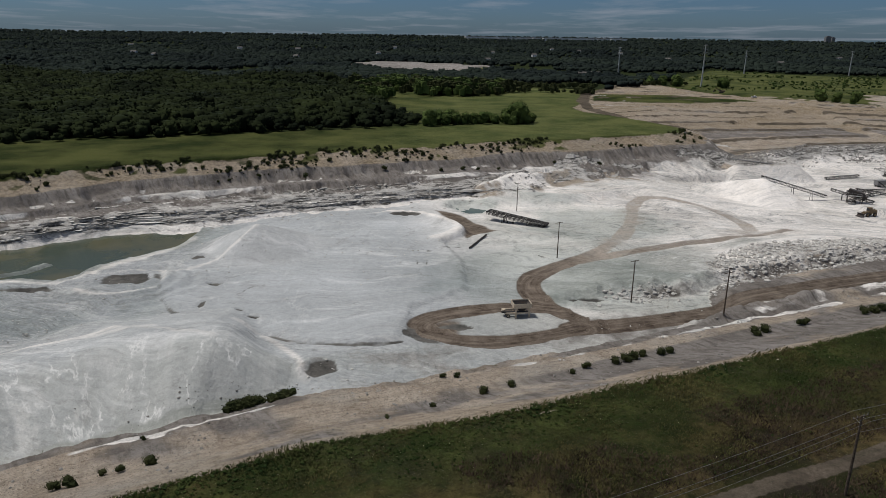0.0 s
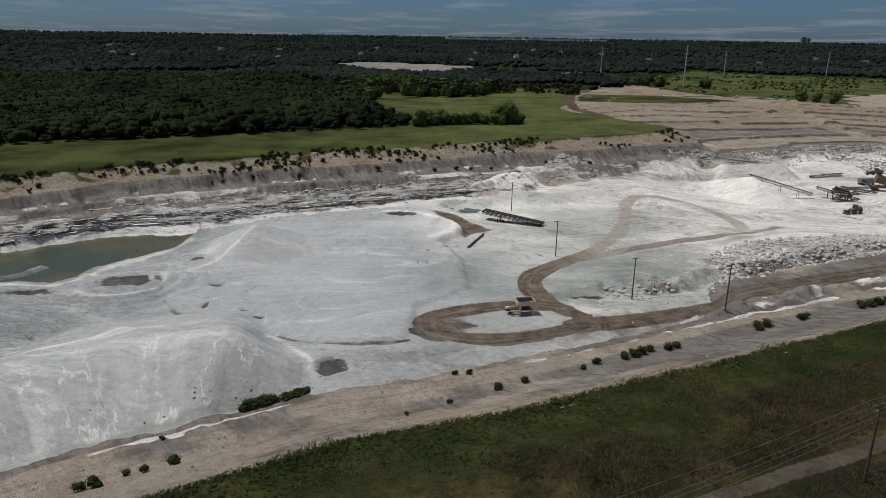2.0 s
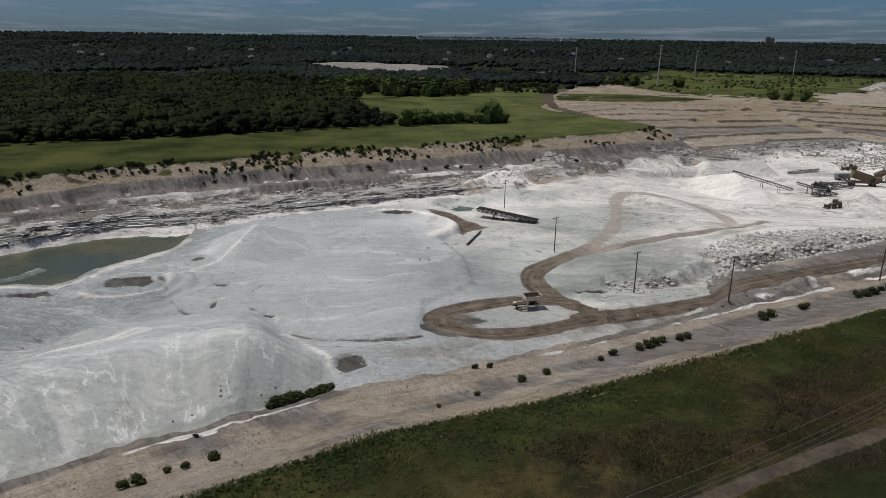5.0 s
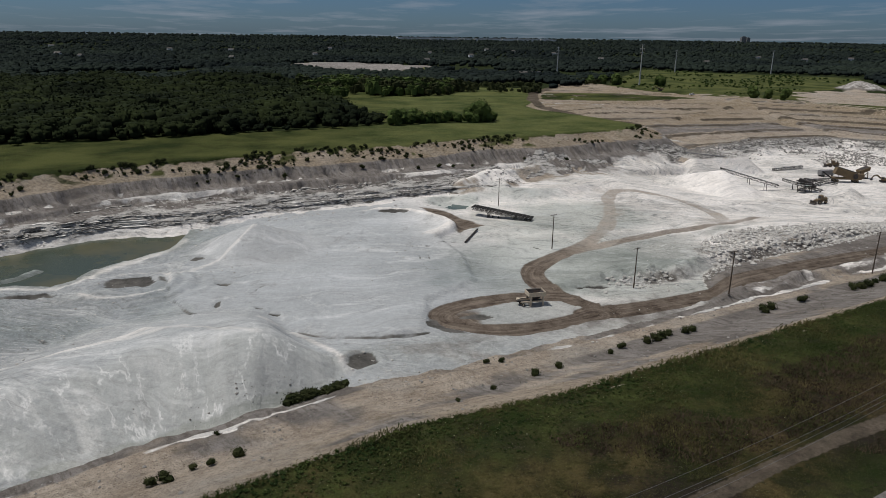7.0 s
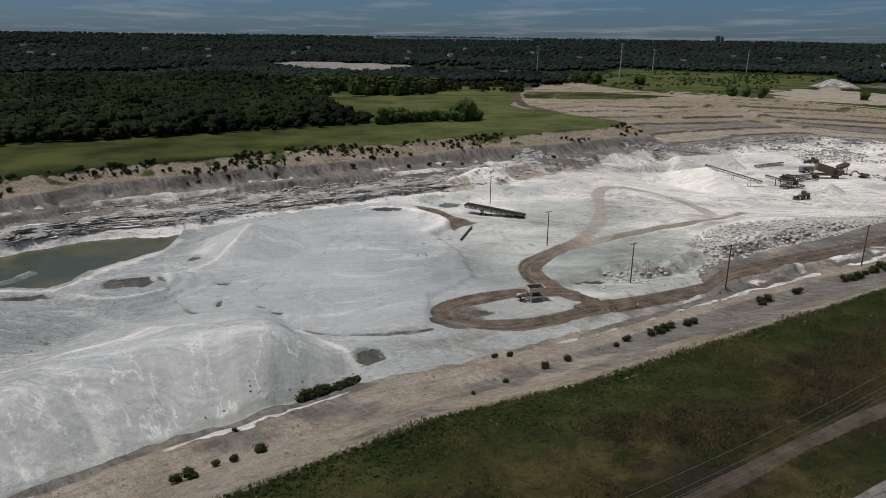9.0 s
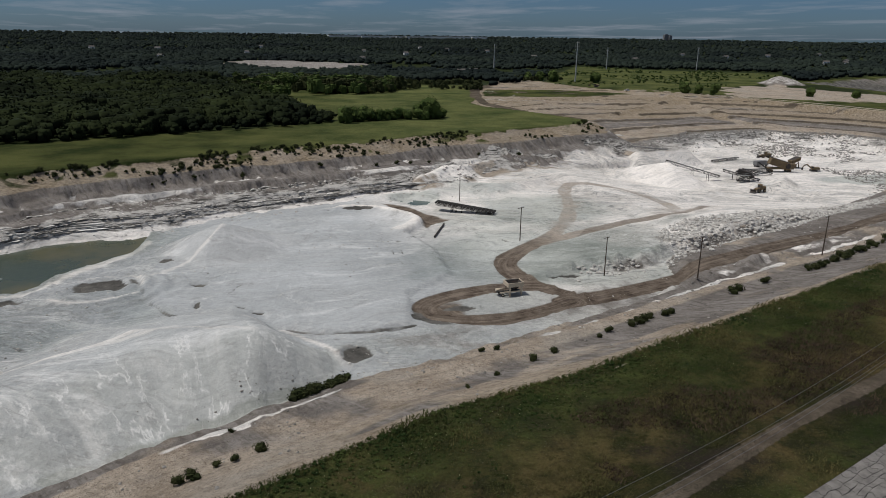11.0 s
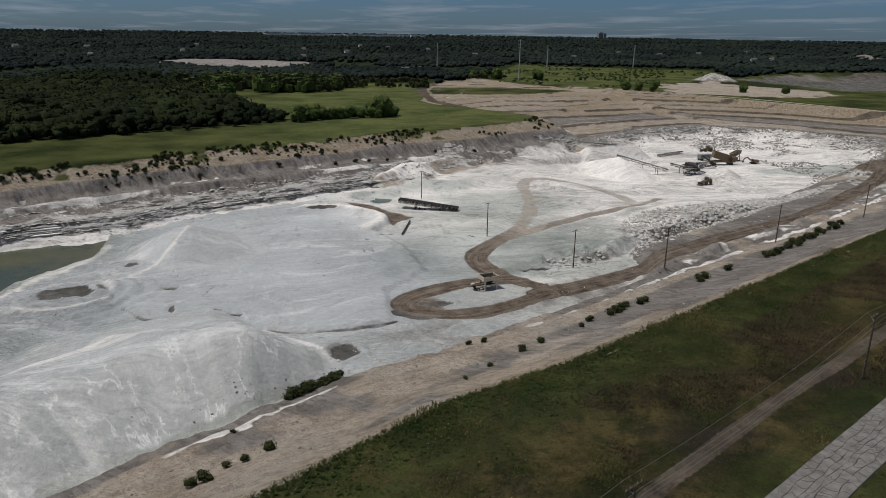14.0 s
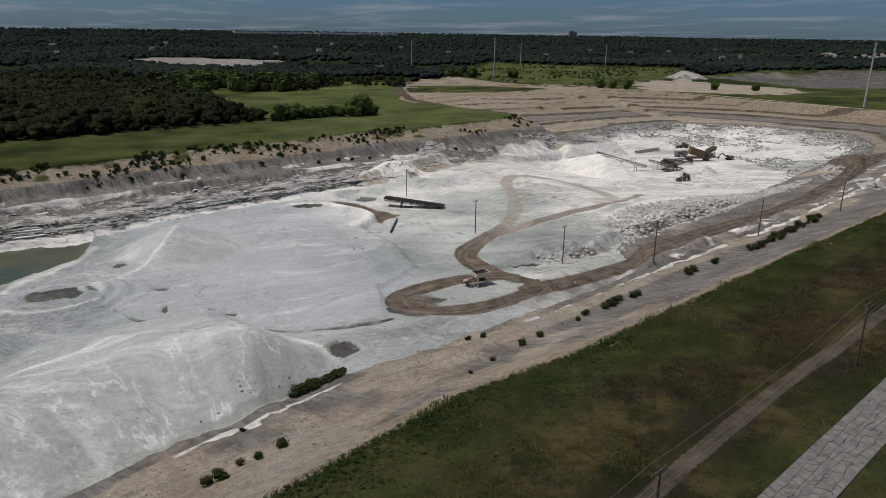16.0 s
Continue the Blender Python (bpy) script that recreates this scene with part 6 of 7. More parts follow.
conveyor(on(196.8, 352.0, 0.9), on(217.6, 359.2, 1.3), "idle dark conveyor lying on the pit floor", 1.2, 0.8, 1)


def screening_plant(x, y, turn):
    t = thing("screening_plant", *on(x, y), "dusty dark screening plant on a steel frame", "screening plant", turn)
    for sx in (-3, 0, 3):
        for sy in (-1.4, 1.4):
            part("leg", bar((sx, sy, -0.2), (sx, sy, 3.2), 0.26), M_RUST, t)
    for sy in (-1.4, 1.4):
        part("beam", bar((-3.6, sy, 3.2), (3.6, sy, 3.2), 0.3, 0.4), M_RUST, t)
        part("brace", bar((-3, sy, 0.2), (0, sy, 3.0), 0.14), M_RUST, t)
        part("brace", bar((3, sy, 0.2), (0, sy, 3.0), 0.14), M_RUST, t)
    tip = pose(0, 0, 3.5, 0, 14, 0)
    deck = part("screen_box", box(6.4, 2.6, 1.6, (0, 0, 0), tip, 0.08), M_RUST, t)
    for k in range(4):
        part("rib", box(0.14, 2.76, 1.7, (-2.4 + 1.6 * k, 0, -0.04), tip), M_RUST, deck)
    part("chute", box(1.6, 2.0, 1.5, (3.6, 0, 1.6), None, 0.05, 1.5), M_RUST, t)
    part("motor", box(0.9, 0.7, 0.7, (-1.0, 1.7, 3.6), None, 0.08), M_OCHRE, t)
    part("walkway", box(6.0, 0.8, 0.08, (0, -1.9, 3.0)), M_STEEL, t)
    for k in range(4):
        part("handrail_post", bar((-2.8 + 1.85 * k, -2.25, 3.05), (-2.8 + 1.85 * k, -2.25, 4.1), 0.06), M_STEEL, t)
    part("handrail", bar((-2.9, -2.25, 4.1), (2.9, -2.25, 4.1), 0.06), M_STEEL, t)
    return t


screening_plant(183.2, 301.6, -35)


def crusher(x, y, turn):
    t = thing("crusher", *on(x, y), "large dusty ochre mobile crushing plant", "crusher", turn)
    part("chassis", box(13, 2.4, 0.7, (0, 0, 1.1), None, 0.06), M_OCHRE, t)
    for sx in (-5.2, -4.0, 3.6, 4.8):
        for sy in (-1.2, 1.2):
            put_wheel(t, sx, sy, 0.55, 0.55, 0.5, M_OCHRE)
    slope = pose(-0.4, 0, 1.9, 0, 13, 0)
    body = part("crusher_body", box(11.0, 2.9, 2.5, (0, 0, 0), slope, 0.15, 0.92), M_YELLOW, t)
    for k in range(9):
        part("rib", box(0.18, 3.05, 2.3, (-4.8 + 1.2 * k, 0, 0.05), slope), M_OCHRE, body)
    part("screen_deck", box(9.6, 2.2, 0.3, (-0.4, 0, 2.5), slope, 0.05), M_RUST, body)
    part("mast", bar((-4.4, 0.9, 5.0), (-4.4, 0.9, 7.0), 0.14), M_RUST, t)
    part("engine_house", box(2.6, 2.4, 1.6, (6.2, 0, 1.6), None, 0.1), M_OCHRE, t)
    part("flywheel", tube((3.4, -1.95, 2.4), (3.4, -1.5, 2.4), 1.0, sides=20), M_RUST, t)
    part("exhaust", tube((6.2, 0.6, 3.2), (6.2, 0.6, 4.6), 0.13, sides=8), M_RUST, t)
    part("walkway", box(9, 0.8, 0.08, (-1, 1.8, 3.0)), M_STEEL, t)
    for k in range(5):
        part("support", bar((-5 + 2.4 * k, 1.3, 1.6), (-5 + 2.4 * k, 2.1, 3.0), 0.12), M_RUST, t)
        part("handrail_post", bar((-5 + 2.2 * k, 2.15, 3.05), (-5 + 2.2 * k, 2.15, 4.1), 0.06), M_STEEL, t)
    part("handrail", bar((-5, 2.15, 4.1), (3.8, 2.15, 4.1), 0.06), M_STEEL, t)
    part("discharge_belt", bar((-6.0, 0, 1.2), (-10.5, 0, 3.6), 1.1, 0.3), M_BELT, t)
    return t


def raised_bin(x, y, turn):
    t = thing("feeder", *on(x, y), "dusty ochre feeder with a tilted bin on tall legs", "feeder", turn)
    for sx in (-2.2, 2.0):
        for sy in (-1.3, 1.3):
            part("leg", bar((sx, sy, -0.2), (sx * 0.8, sy, 3.6), 0.3), M_OCHRE, t)
    for sy in (-1.3, 1.3):
        part("brace", bar((-2.1, sy, 0.3), (1.6, sy, 3.3), 0.16), M_RUST, t)
    tip = pose(0, 0, 3.4, 0, -16, 0)
    tub = part("bin", box(5.6, 3.0, 1.9, (0, 0, 0), tip, 0.1, 1.18), M_YELLOW, t)
    for k in range(5):
        part("rib", box(0.16, 3.5, 1.7, (-2.3 + 1.15 * k, 0, 0.1), tip), M_OCHRE, tub)
    part("lining", box(5.4, 2.9, 0.12, (0, 0, 1.86), tip), M_RUST, tub)
    part("mast", bar((1.8, 0.6, 5.6), (1.8, 0.6, 8.6), 0.16), M_RUST, t)
    part("drive_box", box(1.6, 1.4, 1.5, (-3.2, 0.2, 0.9), None, 0.08), M_OCHRE, t)
    part("skid", box(7.0, 2.6, 0.35, (-0.6, 0, -0.1), None, 0.05), M_RUST, t)
    return t


raised_bin(233.6, 331.0, 12)
crusher(217.6, 321.6, -12).scale = (1.1, 1.15, 1.4)


def control_van(x, y, turn):
    t = thing("control_van", *on(x, y), "grey steel container van behind the crusher", "container", turn)
    b = part("body", box(8, 2.5, 2.4, (0, 0, 0.9), None, 0.05), M_GREY, t)
    for k in range(12):
        for sy in (-1.27, 1.27):
            part("rib", box(0.16, 0.06, 2.4, (-4.1 + 0.75 * k, sy, 1.0)), M_GREY, b)
    part("door", box(0.9, 0.06, 2.0, (3.9, -1.29, 1.0)), M_STEEL, t)
    for sx in (-3.2, -2.1, 3.0):
        for sy in (-0.95, 0.95):
            put_wheel(t, sx, sy, 0.5, 0.5, 0.4, M_RUST)
    return t


control_van(216.0, 335.2, 10)


def excavator(x, y, turn, label):
    t = thing("excavator", *on(x, y), label, "excavator", turn)
    for sy in (-1.35, 1.35):
        tr = part("track", box(4.6, 0.7, 1.0, (0, sy, 0), None, 0.3), M_BELT, t)
        for k in range(5):
            part("track_roller", tube((-1.7 + 0.85 * k, sy - 0.4, 0.4), (-1.7 + 0.85 * k, sy + 0.4, 0.4), 0.24, sides=10), M_RUST, tr)
    part("turntable", tube((0, 0, 0.9), (0, 0, 1.3), 1.1, sides=18), M_RUST, t)
    part("house", box(4.4, 3.0, 1.5, (-0.7, 0, 1.3), None, 0.15), M_YELLOW, t)
    part("counterweight", box(1.0, 3.0, 1.4, (-3.1, 0, 1.35), None, 0.25), M_OCHRE, t)
    cab = part("cab", box(1.7, 1.2, 1.9, (1.1, 0.9, 1.5), None, 0.1, 0.92), M_YELLOW, t)
    part("window", box(1.3, 1.26, 0.9, (1.15, 0.9, 2.35)), M_GLASS, cab)
    part("boom", bar((1.3, -0.3, 2.0), (4.4, -0.3, 4.3), 0.55, 0.75), M_YELLOW, t)
    part("boom", bar((4.3, -0.3, 4.3), (6.2, -0.3, 3.7), 0.5, 0.7), M_YELLOW, t)
    part("stick", bar((5.9, -0.3, 4.0), (7.2, -0.3, 1.9), 0.4, 0.55), M_YELLOW, t)
    part("bucket", box(1.3, 1.5, 1.2, (7.1, -0.3, 0.7), None, 0.2, 0.8), M_RUST, t)
    part("cylinder", tube((2.2, -0.3, 1.9), (4.0, -0.3, 3.6), 0.14, sides=8), M_STEEL, t)
    return t


excavator(238.0, 321.0, 160, "dusty yellow excavator standing beside the feeder").scale = (0.8, 0.8, 0.8)
excavator(281.6, 720.0, 160, "small yellow excavator by the far gravel road")


def wheel_loader(x, y, turn, label):
    t = thing("wheel_loader", *on(x, y), label, "wheel loader", turn)
    part("rear_body", box(3.6, 2.0, 1.5, (-1.6, 0, 1.2), None, 0.18, 0.9), M_YELLOW, t)
    part("front_frame", box(2.0, 1.4, 1.0, (1.3, 0, 1.0), None, 0.12), M_YELLOW, t)
    cab = part("cab", box(1.6, 1.6, 1.7, (-0.1, 0, 1.9), None, 0.08, 0.9), M_OCHRE, t)
    part("window", box(1.66, 1.3, 0.9, (-0.1, 0, 2.45)), M_GLASS, cab)
    part("roof", box(1.8, 1.8, 0.14, (-0.1, 0, 3.6), None, 0.04), M_YELLOW, cab)
    for sy in (-0.6, 0.6):
        part("lift_arm", bar((1.4, sy, 2.1), (3.9, sy, 0.9), 0.25, 0.4), M_YELLOW, t)
    bm = bmesh.new()
    prof = ((3.7, 0.2), (5.0, 0.1), (4.6, 0.18), (4.0, 0.45), (3.85, 0.95), (4.2, 1.5), (4.05, 1.55), (3.6, 0.95))
    rows = [[bm.verts.new((px, sy, pz)) for px, pz in prof] for sy in (-1.6, 1.6)]
    for k in range(len(prof)):
        bm.faces.new((rows[0][k], rows[0][(k + 1) % len(prof)], rows[1][(k + 1) % len(prof)], rows[1][k]))
    for rw in rows:
        bm.faces.new(rw)
    part("bucket", bm, M_RUST, t)
    for sx in (-2.0, 1.6):
        for sy in (-1.15, 1.15):
            put_wheel(t, sx, sy, 0.85, 0.88, 0.65)
    part("exhaust", tube((-2.2, 0.4, 2.6), (-2.2, 0.4, 3.4), 0.09, sides=8), M_RUST, t)
    return t


wheel_loader(174.4, 276.0, 195, "dusty yellow wheel loader standing on the white floor")
wheel_loader(238.4, 363.2, 170, "dusty yellow wheel loader behind the crusher")


# feed hopper by the turning loop
def feed_hopper(x, y, turn):
    t = thing("feed_hopper", *on(x, y), "cream steel feed hopper on legs beside the haul road", "hopper", turn)
    for sx in (-0.1, 3.0):
        for sy in (-1.3, 1.3):
            part("leg", bar((sx, sy, -0.2), (sx, sy, 2.5), 0.34), M_CREAM, t)
    for sy in (-1.3, 1.3):
        part("side_beam", bar((-2.6, sy, 1.3), (3.4, sy, 1.3), 0.22, 0.3), M_CREAM, t)
        part("side_wall", box(4.2, 0.12, 1.1, (1.45, sy * 1.18, 2.5), None, 0.02), M_CREAM, t)
    for sx in (-0.62, 3.52):
        part("end_wall", box(0.12, 3.1, 1.1, (sx, 0, 2.5), None, 0.02), M_CREAM, t)
    bm = bmesh.new()
    tp = [bm.verts.new(p) for p in ((-0.55, -1.45, 3.3), (3.45, -1.45, 3.3), (3.45, 1.45, 3.3), (-0.55, 1.45, 3.3))]
    bt = [bm.verts.new(p) for p in ((0.8, -0.4, 1.5), (2.1, -0.4, 1.5), (2.1, 0.4, 1.5), (0.8, 0.4, 1.5))]
    for k in range(4):
        bm.faces.new((tp[k], tp[(k + 1) % 4], bt[(k + 1) % 4], bt[k]))
    bm.faces.new(bt)
    part("bin", bm, M_RUST, t, "dark rusty hopper lining")
    part("belt", bar((-3.2, 0, 1.2), (3.2, 0, 1.0), 0.9, 0.2), M_BELT, t)
    part("crosspiece", bar((-0.1, -1.3, 0.9), (-0.1, 1.3, 0.9), 0.2), M_CREAM, t)
    part("crosspiece", bar((3.0, -1.3, 0.9), (3.0, 1.3, 0.9), 0.2), M_CREAM, t)
    part("drive_box", box(0.8, 1.0, 0.8, (-2.6, 0.6, 0.9), None, 0.06), M_CREAM, t)
    for sy in (-0.9, 0.9):
        put_wheel(t, -1.8, sy, 0.45, 0.45, 0.3, M_CREAM)
    return t


feed_hopper(17.6, 150.8, 8)


# a beam lying across the floor, and pipes on the far white slope
pipe = thing("pipe", *on(12.0, 211.5, 0.25), "dark pipe lying across the white floor", "pipe", 68)
part("run", tube((-8, 0, 0.1), (8, 0, 0.1), 0.3, sides=10), M_RUST, pipe)
pipe = thing("pipe", *on(158.4, 352.0, 0.25), "thin grey pipe laid down the white slope", "pipe", -35)
part("run", tube((-11, 0, 0.6), (9, 0, 0.2), 0.28, sides=8), M_GREY, pipe)

# blasted rock
stones = []
for k in range(7):
    r = np.random.default_rng(500 + k)
    bm = bmesh.new()
    bmesh.ops.create_icosphere(bm, subdivisions=1, radius=0.5)
    for v in bm.verts:
        v.co *= r.uniform(0.62, 1.15)
        v.co.z *= 0.72
    bmesh.ops.triangulate(bm, faces=bm.faces[:])
    bm.verts.ensure_lookup_table()
    stones.append((np.array([v.co[:] for v in bm.verts]), np.array([[v.index for v in f.verts] for f in bm.faces])))
    bm.free()
bx, by = rng.uniform(38.4, 224.0, 60000), rng.uniform(156.0, 248.0, 60000)
dens = smooth(-1, 8, inside(bx, by, RUBBLE)) * (0.6 + 0.6 * fbm(bx, by, 16, 3, 91))
foot = -line_dist(bx, by, HEAP)[0]
dens = np.maximum(dens, 0.5 * smooth(1, 3, foot) * smooth(11, 6, foot) * (fbm(bx, by, 9, 3, 95) > 0.0) * (bx < 108.0))
ok = rng.uniform(0, 1, len(bx)) < dens
scatter("rubble", stones, np.stack([bx, by], -1)[ok], 0.3 + 1.2 * rng.power(0.45, ok.sum()) ** 2, M_STONE, "heaps of broken pale limestone blocks beside the haul road", "rubble", (0.8, 1.5), -0.1)
rx, ry = rng.uniform(120.0, 368.0, 110000), rng.uniform(264.0, 448.0, 110000)
sr = -line_dist(rx, ry, RIM)[0]
dens = smooth(-8, -2, sr) * (1 - smooth(8, 26, sr)) * (0.18 + 1.0 * fbm(rx, ry, 18, 3, 92)) * (0.6 + 0.4 * smooth(200.0, 272.0, rx)) + 0.9 * smooth(-7, -4, sr) * smooth(6, 0, sr) + 0.4 * (sr > 0) * (sr < 60) * (rx > 240.0) * (fbm(rx, ry, 22, 3, 93) > 0.15)
ok = rng.uniform(0, 1, len(rx)) < dens
scatter("rim_rubble", stones, np.stack([rx, ry], -1)[ok], 0.25 + 1.2 * rng.power(0.4, ok.sum()) ** 2, M_DARKSTONE, "blasted grey rock strewn below the pit's rim", "rubble", (0.8, 1.6), -0.1)
sx_, sy_ = rng.uniform(-110, 160, 9000), rng.uniform(80, 330, 9000)
keep = (gz(sx_, sy_) < -8) & (fbm(sx_, sy_, 20, 3, 94) > 0.35) & (inside(sx_, sy_, POND) < -2)
scatter("loose_stones", stones, np.stack([sx_, sy_], -1)[keep], 0.12 + 0.5 * rng.power(0.4, keep.sum()) ** 2, M_STONE, "loose stones scattered over the pit floor", "stones", (0.8, 1.5), -0.15)
ox_, oy_ = rng.uniform(16.0, 192.0, 9000), rng.uniform(264.0, 376.0, 9000)
od = np.abs(line_dist(ox_, oy_, MOUNDS)[0])
ok = ((od < 9) & (fbm(ox_, oy_, 12, 3, 97) > 0.15)) | (inside(ox_, oy_, [(148.0, 344.0), (180.0, 352.0), (185.6, 369.6), (160.0, 374.4), (140.0, 364.0)]) > 0)
scatter("outcrop_stones", stones, np.stack([ox_, oy_], -1)[ok], 0.3 + 1.2 * rng.power(0.5, ok.sum()) ** 2, M_LEDGE, "weathered stones on the white mounds", "stones", (0.8, 1.5), -0.05)
lx, ly = rng.uniform(-110, 200, 120000), rng.uniform(60, 240, 120000)
ld = line_dist(lx, ly, NEAR)[0]
ok = (ld > 3) & (ld < 38) & (rng.uniform(0, 1, len(lx)) < np.where(ld > 25.5, 0.14 + 0.6 * fbm(lx, ly, 8, 3, 98), 0.05 + 0.12 * fbm(lx, ly, 12, 3, 98))) & (np.abs(line_dist(lx, ly, ROAD)[0]) > 7)
scatter("bank_stones", stones, np.stack([lx, ly], -1)[ok], 0.12 + 0.5 * rng.power(0.3, ok.sum()) ** 2, M_DARKSTONE, "small grey stones strewn along the bank's lower ledge", "stones", (0.8, 1.5), -0.1)
# broken ledges of the layered face
kx, ky = rng.uniform(-165, 20, 5000), rng.uniform(180, 285, 5000)
kz = gz(kx, ky)
kd = -line_dist(kx, ky, FAR)[0]
ok = (kd > 22) & (kd < 56) & (kz < -10.5) & (kz > -15.9) & (fbm(kx, ky, 9, 3, 96) > -0.15)
ledge_rocks = [(v * (1.5, 1.0, 0.55), f) for v, f in stones]
scatter("ledge_rocks", ledge_rocks, np.stack([kx, ky], -1)[ok], 0.2 + 0.7 * rng.power(0.5, ok.sum()) ** 2, M_LEDGE, "broken blocks of layered rock above the pond", "rocks", (0.8, 1.6), -0.05)


def strata():
    """Thin beds of rock, each a run of broken slabs that stand a little out of the face."""
    pts = np.array([along(FAR, q) for q in np.arange(run0 - 60, run0 + 205, 0.7)])
    offs = np.arange(20.0, 58.0, 0.4)
    grid = gz(pts[:, 0, None] - pts[:, 2, None] * offs, pts[:, 1, None] - pts[:, 3, None] * offs)
    n, count = len(pts), np.arange(len(pts)) * 0.7
    verts, faces = [], []
    for k, z in enumerate(np.arange(-10.5, -14.1, -0.42)):
        first = offs[np.argmax(grid < z, 1)]
        jag = first + 0.5 * fbm(count, 0 * count + k * 7, 3.0, 3, 110 + k) + 0.25 * fbm(count, 0 * count, 1.2, 2, 130 + k)
        here = (fbm(count, 0 * count + 13 * k, 9.0, 3, 150 + k) > -0.25) & (np.abs(np.gradient(first)) < 2.5) & (first > 21)
        thick = 0.26 + 0.16 * fbm(count, 0 * count, 5.0, 2, 170 + k)
        bump = z + 0.12 * fbm(count, 0 * count, 4.0, 2, 190 + k)
        for i in range(n - 1):
            if not (here[i] and here[i + 1]) or rng.uniform() < 0.06:
                continue
            b0, poke = len(verts), rng.normal(0, 0.16)
            for j in (i, i + 1):
                x, y, ax, ay = pts[j]
                for out, dz in ((-1.6, 0.12), (0.2 + poke, 0.0), (0.14 + poke, -thick[i]), (-1.6, -thick[i])):
                    o = jag[j] + out
                    verts.append((x - ax * o, y - ay * o, bump[i] + dz))
            for a, b in ((0, 1), (1, 2), (2, 3)):
                faces.append((b0 + a, b0 + b, b0 + 4 + b, b0 + 4 + a))
            faces += [(b0, b0 + 3, b0 + 2, b0 + 1), (b0 + 4, b0 + 5, b0 + 6, b0 + 7)]
    return tagged(new("rock_beds", mesh_of("rock_beds", verts, faces, M_STRATA)), "thin broken beds of grey and white layered rock", "rock face", kind="stuff")


strata()
heap = thing("rubble_heap", *on(120.0, 196.8), "largest pale limestone boulders of the blasted heap", "boulders")
for k in range(70):
    x, y = rng.uniform(76.0, 204.0), rng.uniform(164.0, 232.0)
    if inside(np.array([x]), np.array([y]), RUBBLE)[0] < 2:
        continue
    me = mesh_of("boulder", stones[k % 7][0], stones[k % 7][1], M_STONE)
    ob = part("boulder", me, None, heap)
    w = rng.uniform(1.2, 2.1)
    ob.location = (x - heap.location.x, y - heap.location.y, float(gz(x, y)) + 0.2 - heap.location.z)
    ob.rotation_euler, ob.scale = (rng.uniform(-0.4, 0.4), rng.uniform(-0.4, 0.4), rng.uniform(0, 6)), (w * 1.2, w, w)


# houses far off
def house(x, y, w, dp, turn, label, wall=None):
    t = thing("house", *on(x, y), label, "house", turn)
    hh = 5.2
    part("wall", box(w, dp, hh, (0, 0, -0.3)), wall or M_WHITE, t)
    bm = bmesh.new()
    e = 0.4
    a = [bm.verts.new(p) for p in ((-w / 2 - e, -dp / 2 - e, hh - 0.5), (w / 2 + e, -dp / 2 - e, hh - 0.5), (w / 2 + e, dp / 2 + e, hh - 0.5), (-w / 2 - e, dp / 2 + e, hh - 0.5), (-w / 2 - e, 0, hh + 2.2), (w / 2 + e, 0, hh + 2.2))]
    for f in ((0, 1, 5, 4), (2, 3, 4, 5), (0, 4, 3), (1, 2, 5), (0, 3, 2, 1)):
        bm.faces.new([a[i] for i in f])
    part("roof", bm, M_ROOF, t)
    for k in range(max(2, int(w / 4))):
        x0 = -w / 2 + (k + 0.5) * w / max(2, int(w / 4))
        for z in (0.9, 3.0):
            win = part("window", box(1.2, 0.1, 1.2, (x0, -dp / 2 - 0.03, z)), M_GLASS, t)
            part("frame", box(1.4, 0.06, 0.12, (x0, -dp / 2 - 0.05, z - 0.12)), M_WHITE, win)
    part("door", box(1.0, 0.1, 2.1, (w * 0.32, -dp / 2 - 0.04, 0)), M_GREY, t)
    return t


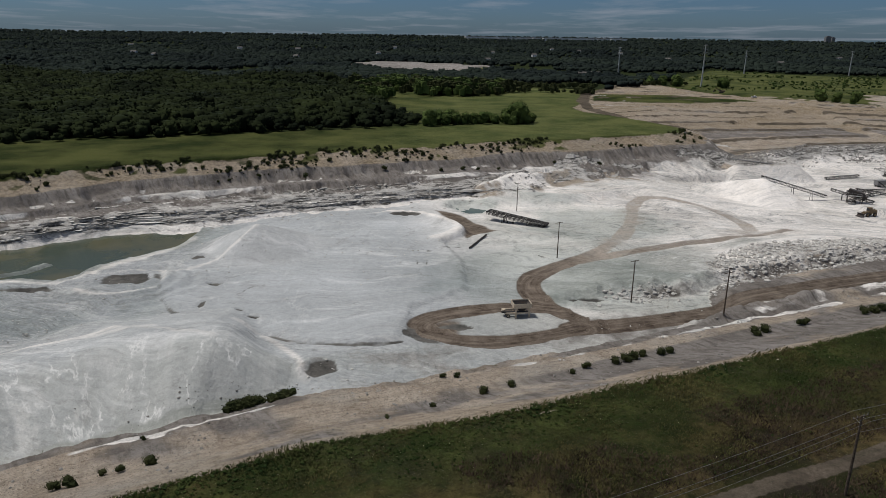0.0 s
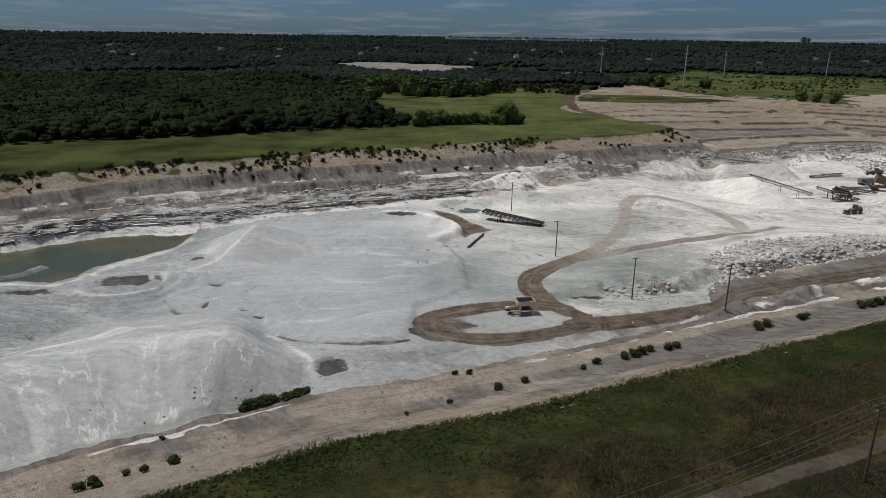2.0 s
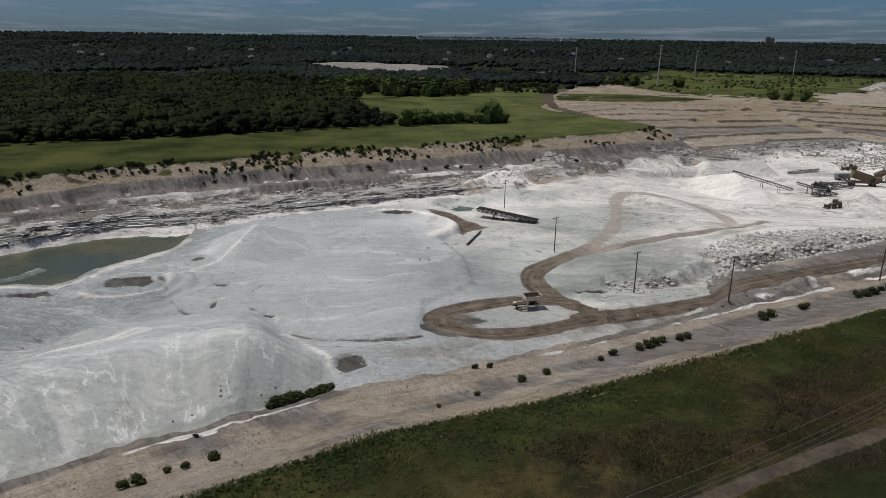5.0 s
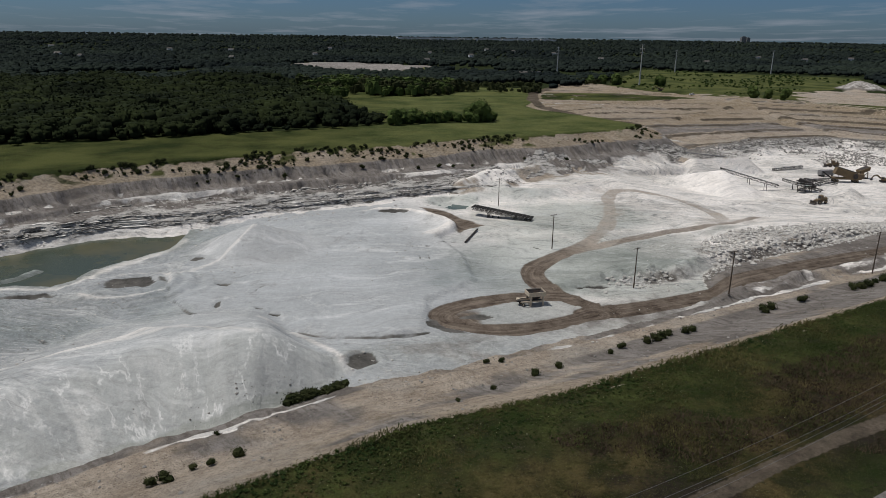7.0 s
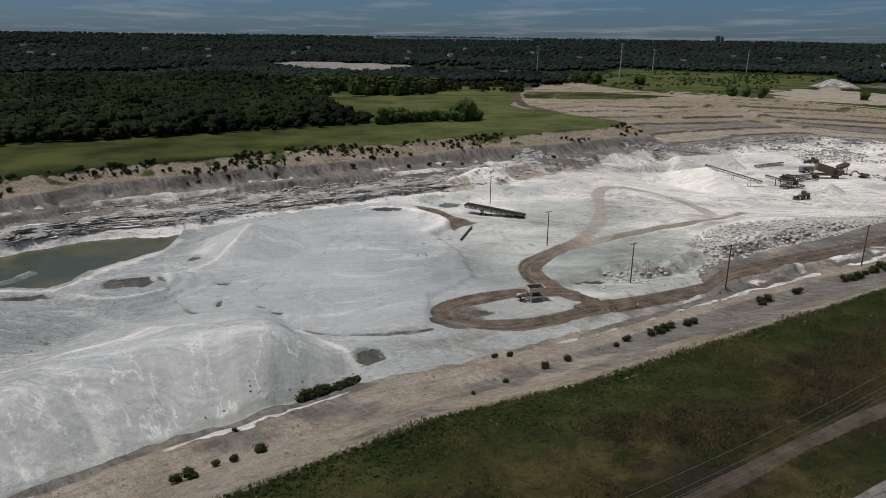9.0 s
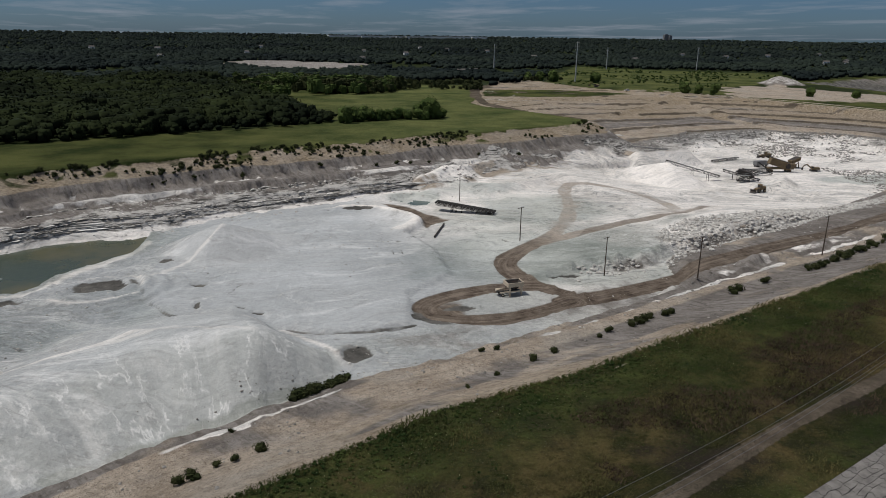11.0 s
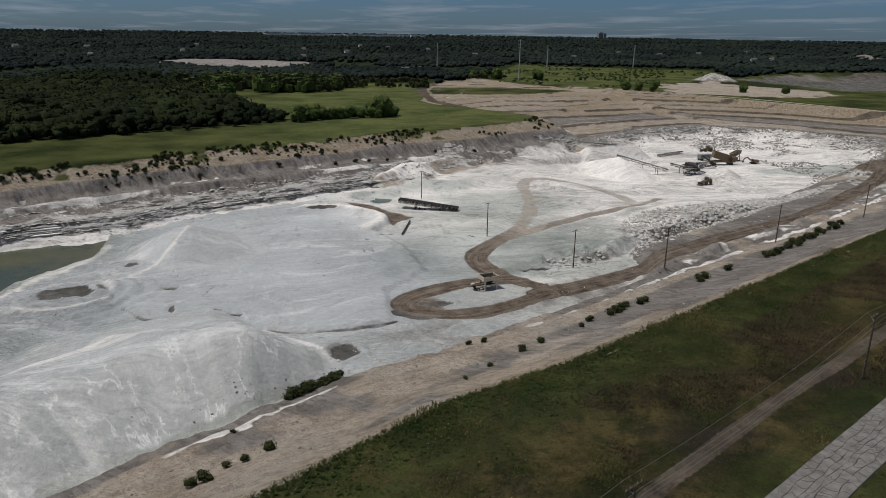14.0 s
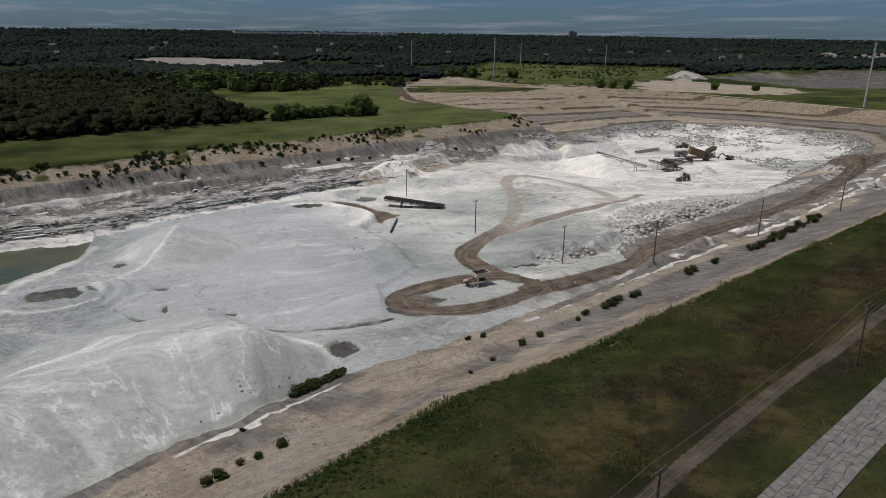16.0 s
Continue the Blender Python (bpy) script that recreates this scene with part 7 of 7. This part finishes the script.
house(194.4, 980.0, 20, 10, 10, "white two-storey house among dark trees")
house(209.6, 985.6, 12, 9, 5, "white house beside a larger one")
for k in range(24):
    a, r = rng.uniform(-0.45, 0.75), rng.uniform(1300, 2100)
    x, y = math.sin(a) * r, math.cos(a) * r
    if open_land(np.array([x]), np.array([y]))[0] > -30:
        continue
    ob = house(x, y, rng.uniform(8, 13), 8, rng.uniform(-30, 30), "pale house half hidden in the distant woods", M_WHITE)
    ob.location.z += 3.0
# low sheds and a block on the skyline
for k in range(34):
    a = 0.035 + 0.205 * k / 33 + rng.uniform(-0.004, 0.004)
    r = 3700 + rng.uniform(-80, 80)
    x, y = math.sin(a) * r, math.cos(a) * r
    t = thing("warehouse", x, y, float(gz(x, y)), "long low white warehouse on the skyline", "warehouse", rng.uniform(-15, 15), "skyline buildings")
    w, hgt_ = rng.uniform(25, 80), rng.uniform(12.5, 14.5)
    part("wall", box(w, 30, hgt_), M_WHITE, t)
    part("roof", box(w + 1, 31, 0.8, (0, 0, hgt_)), M_GREY, t)
for a, w, hgt_ in ((0.486, 30, 33), (0.491, 18, 28)):
    x, y = math.sin(a) * 4400, math.cos(a) * 4400
    t = thing("office_block", x, y, float(gz(x, y)), "dark tall block on the skyline", "building")
    part("wall", box(w, 20, hgt_), M_GREY, t)
    part("roof", box(w * 0.6, 12, 4, (0, 0, hgt_)), M_GREY, t)


def pickup(x, y, turn):
    t = thing("pickup_truck", *on(x, y), "white pickup truck parked by the far gravel road", "truck", turn)
    part("body", box(5.6, 1.9, 0.8, (0, 0, 0.5), None, 0.1), M_WHITE, t)
    cab = part("cab", box(2.0, 1.8, 0.9, (0.5, 0, 1.3), None, 0.1, 0.82), M_WHITE, t)
    part("window", box(1.7, 1.7, 0.5, (0.5, 0, 1.5)), M_GLASS, cab)
    part("bed", box(2.2, 1.7, 0.4, (-1.6, 0, 1.3), None, 0.05), M_GREY, t)
    for sx in (-1.8, 1.8):
        for sy in (-0.9, 0.9):
            put_wheel(t, sx, sy, 0.4, 0.4, 0.28, M_STEEL)


pickup(289.6, 660.8, 15)
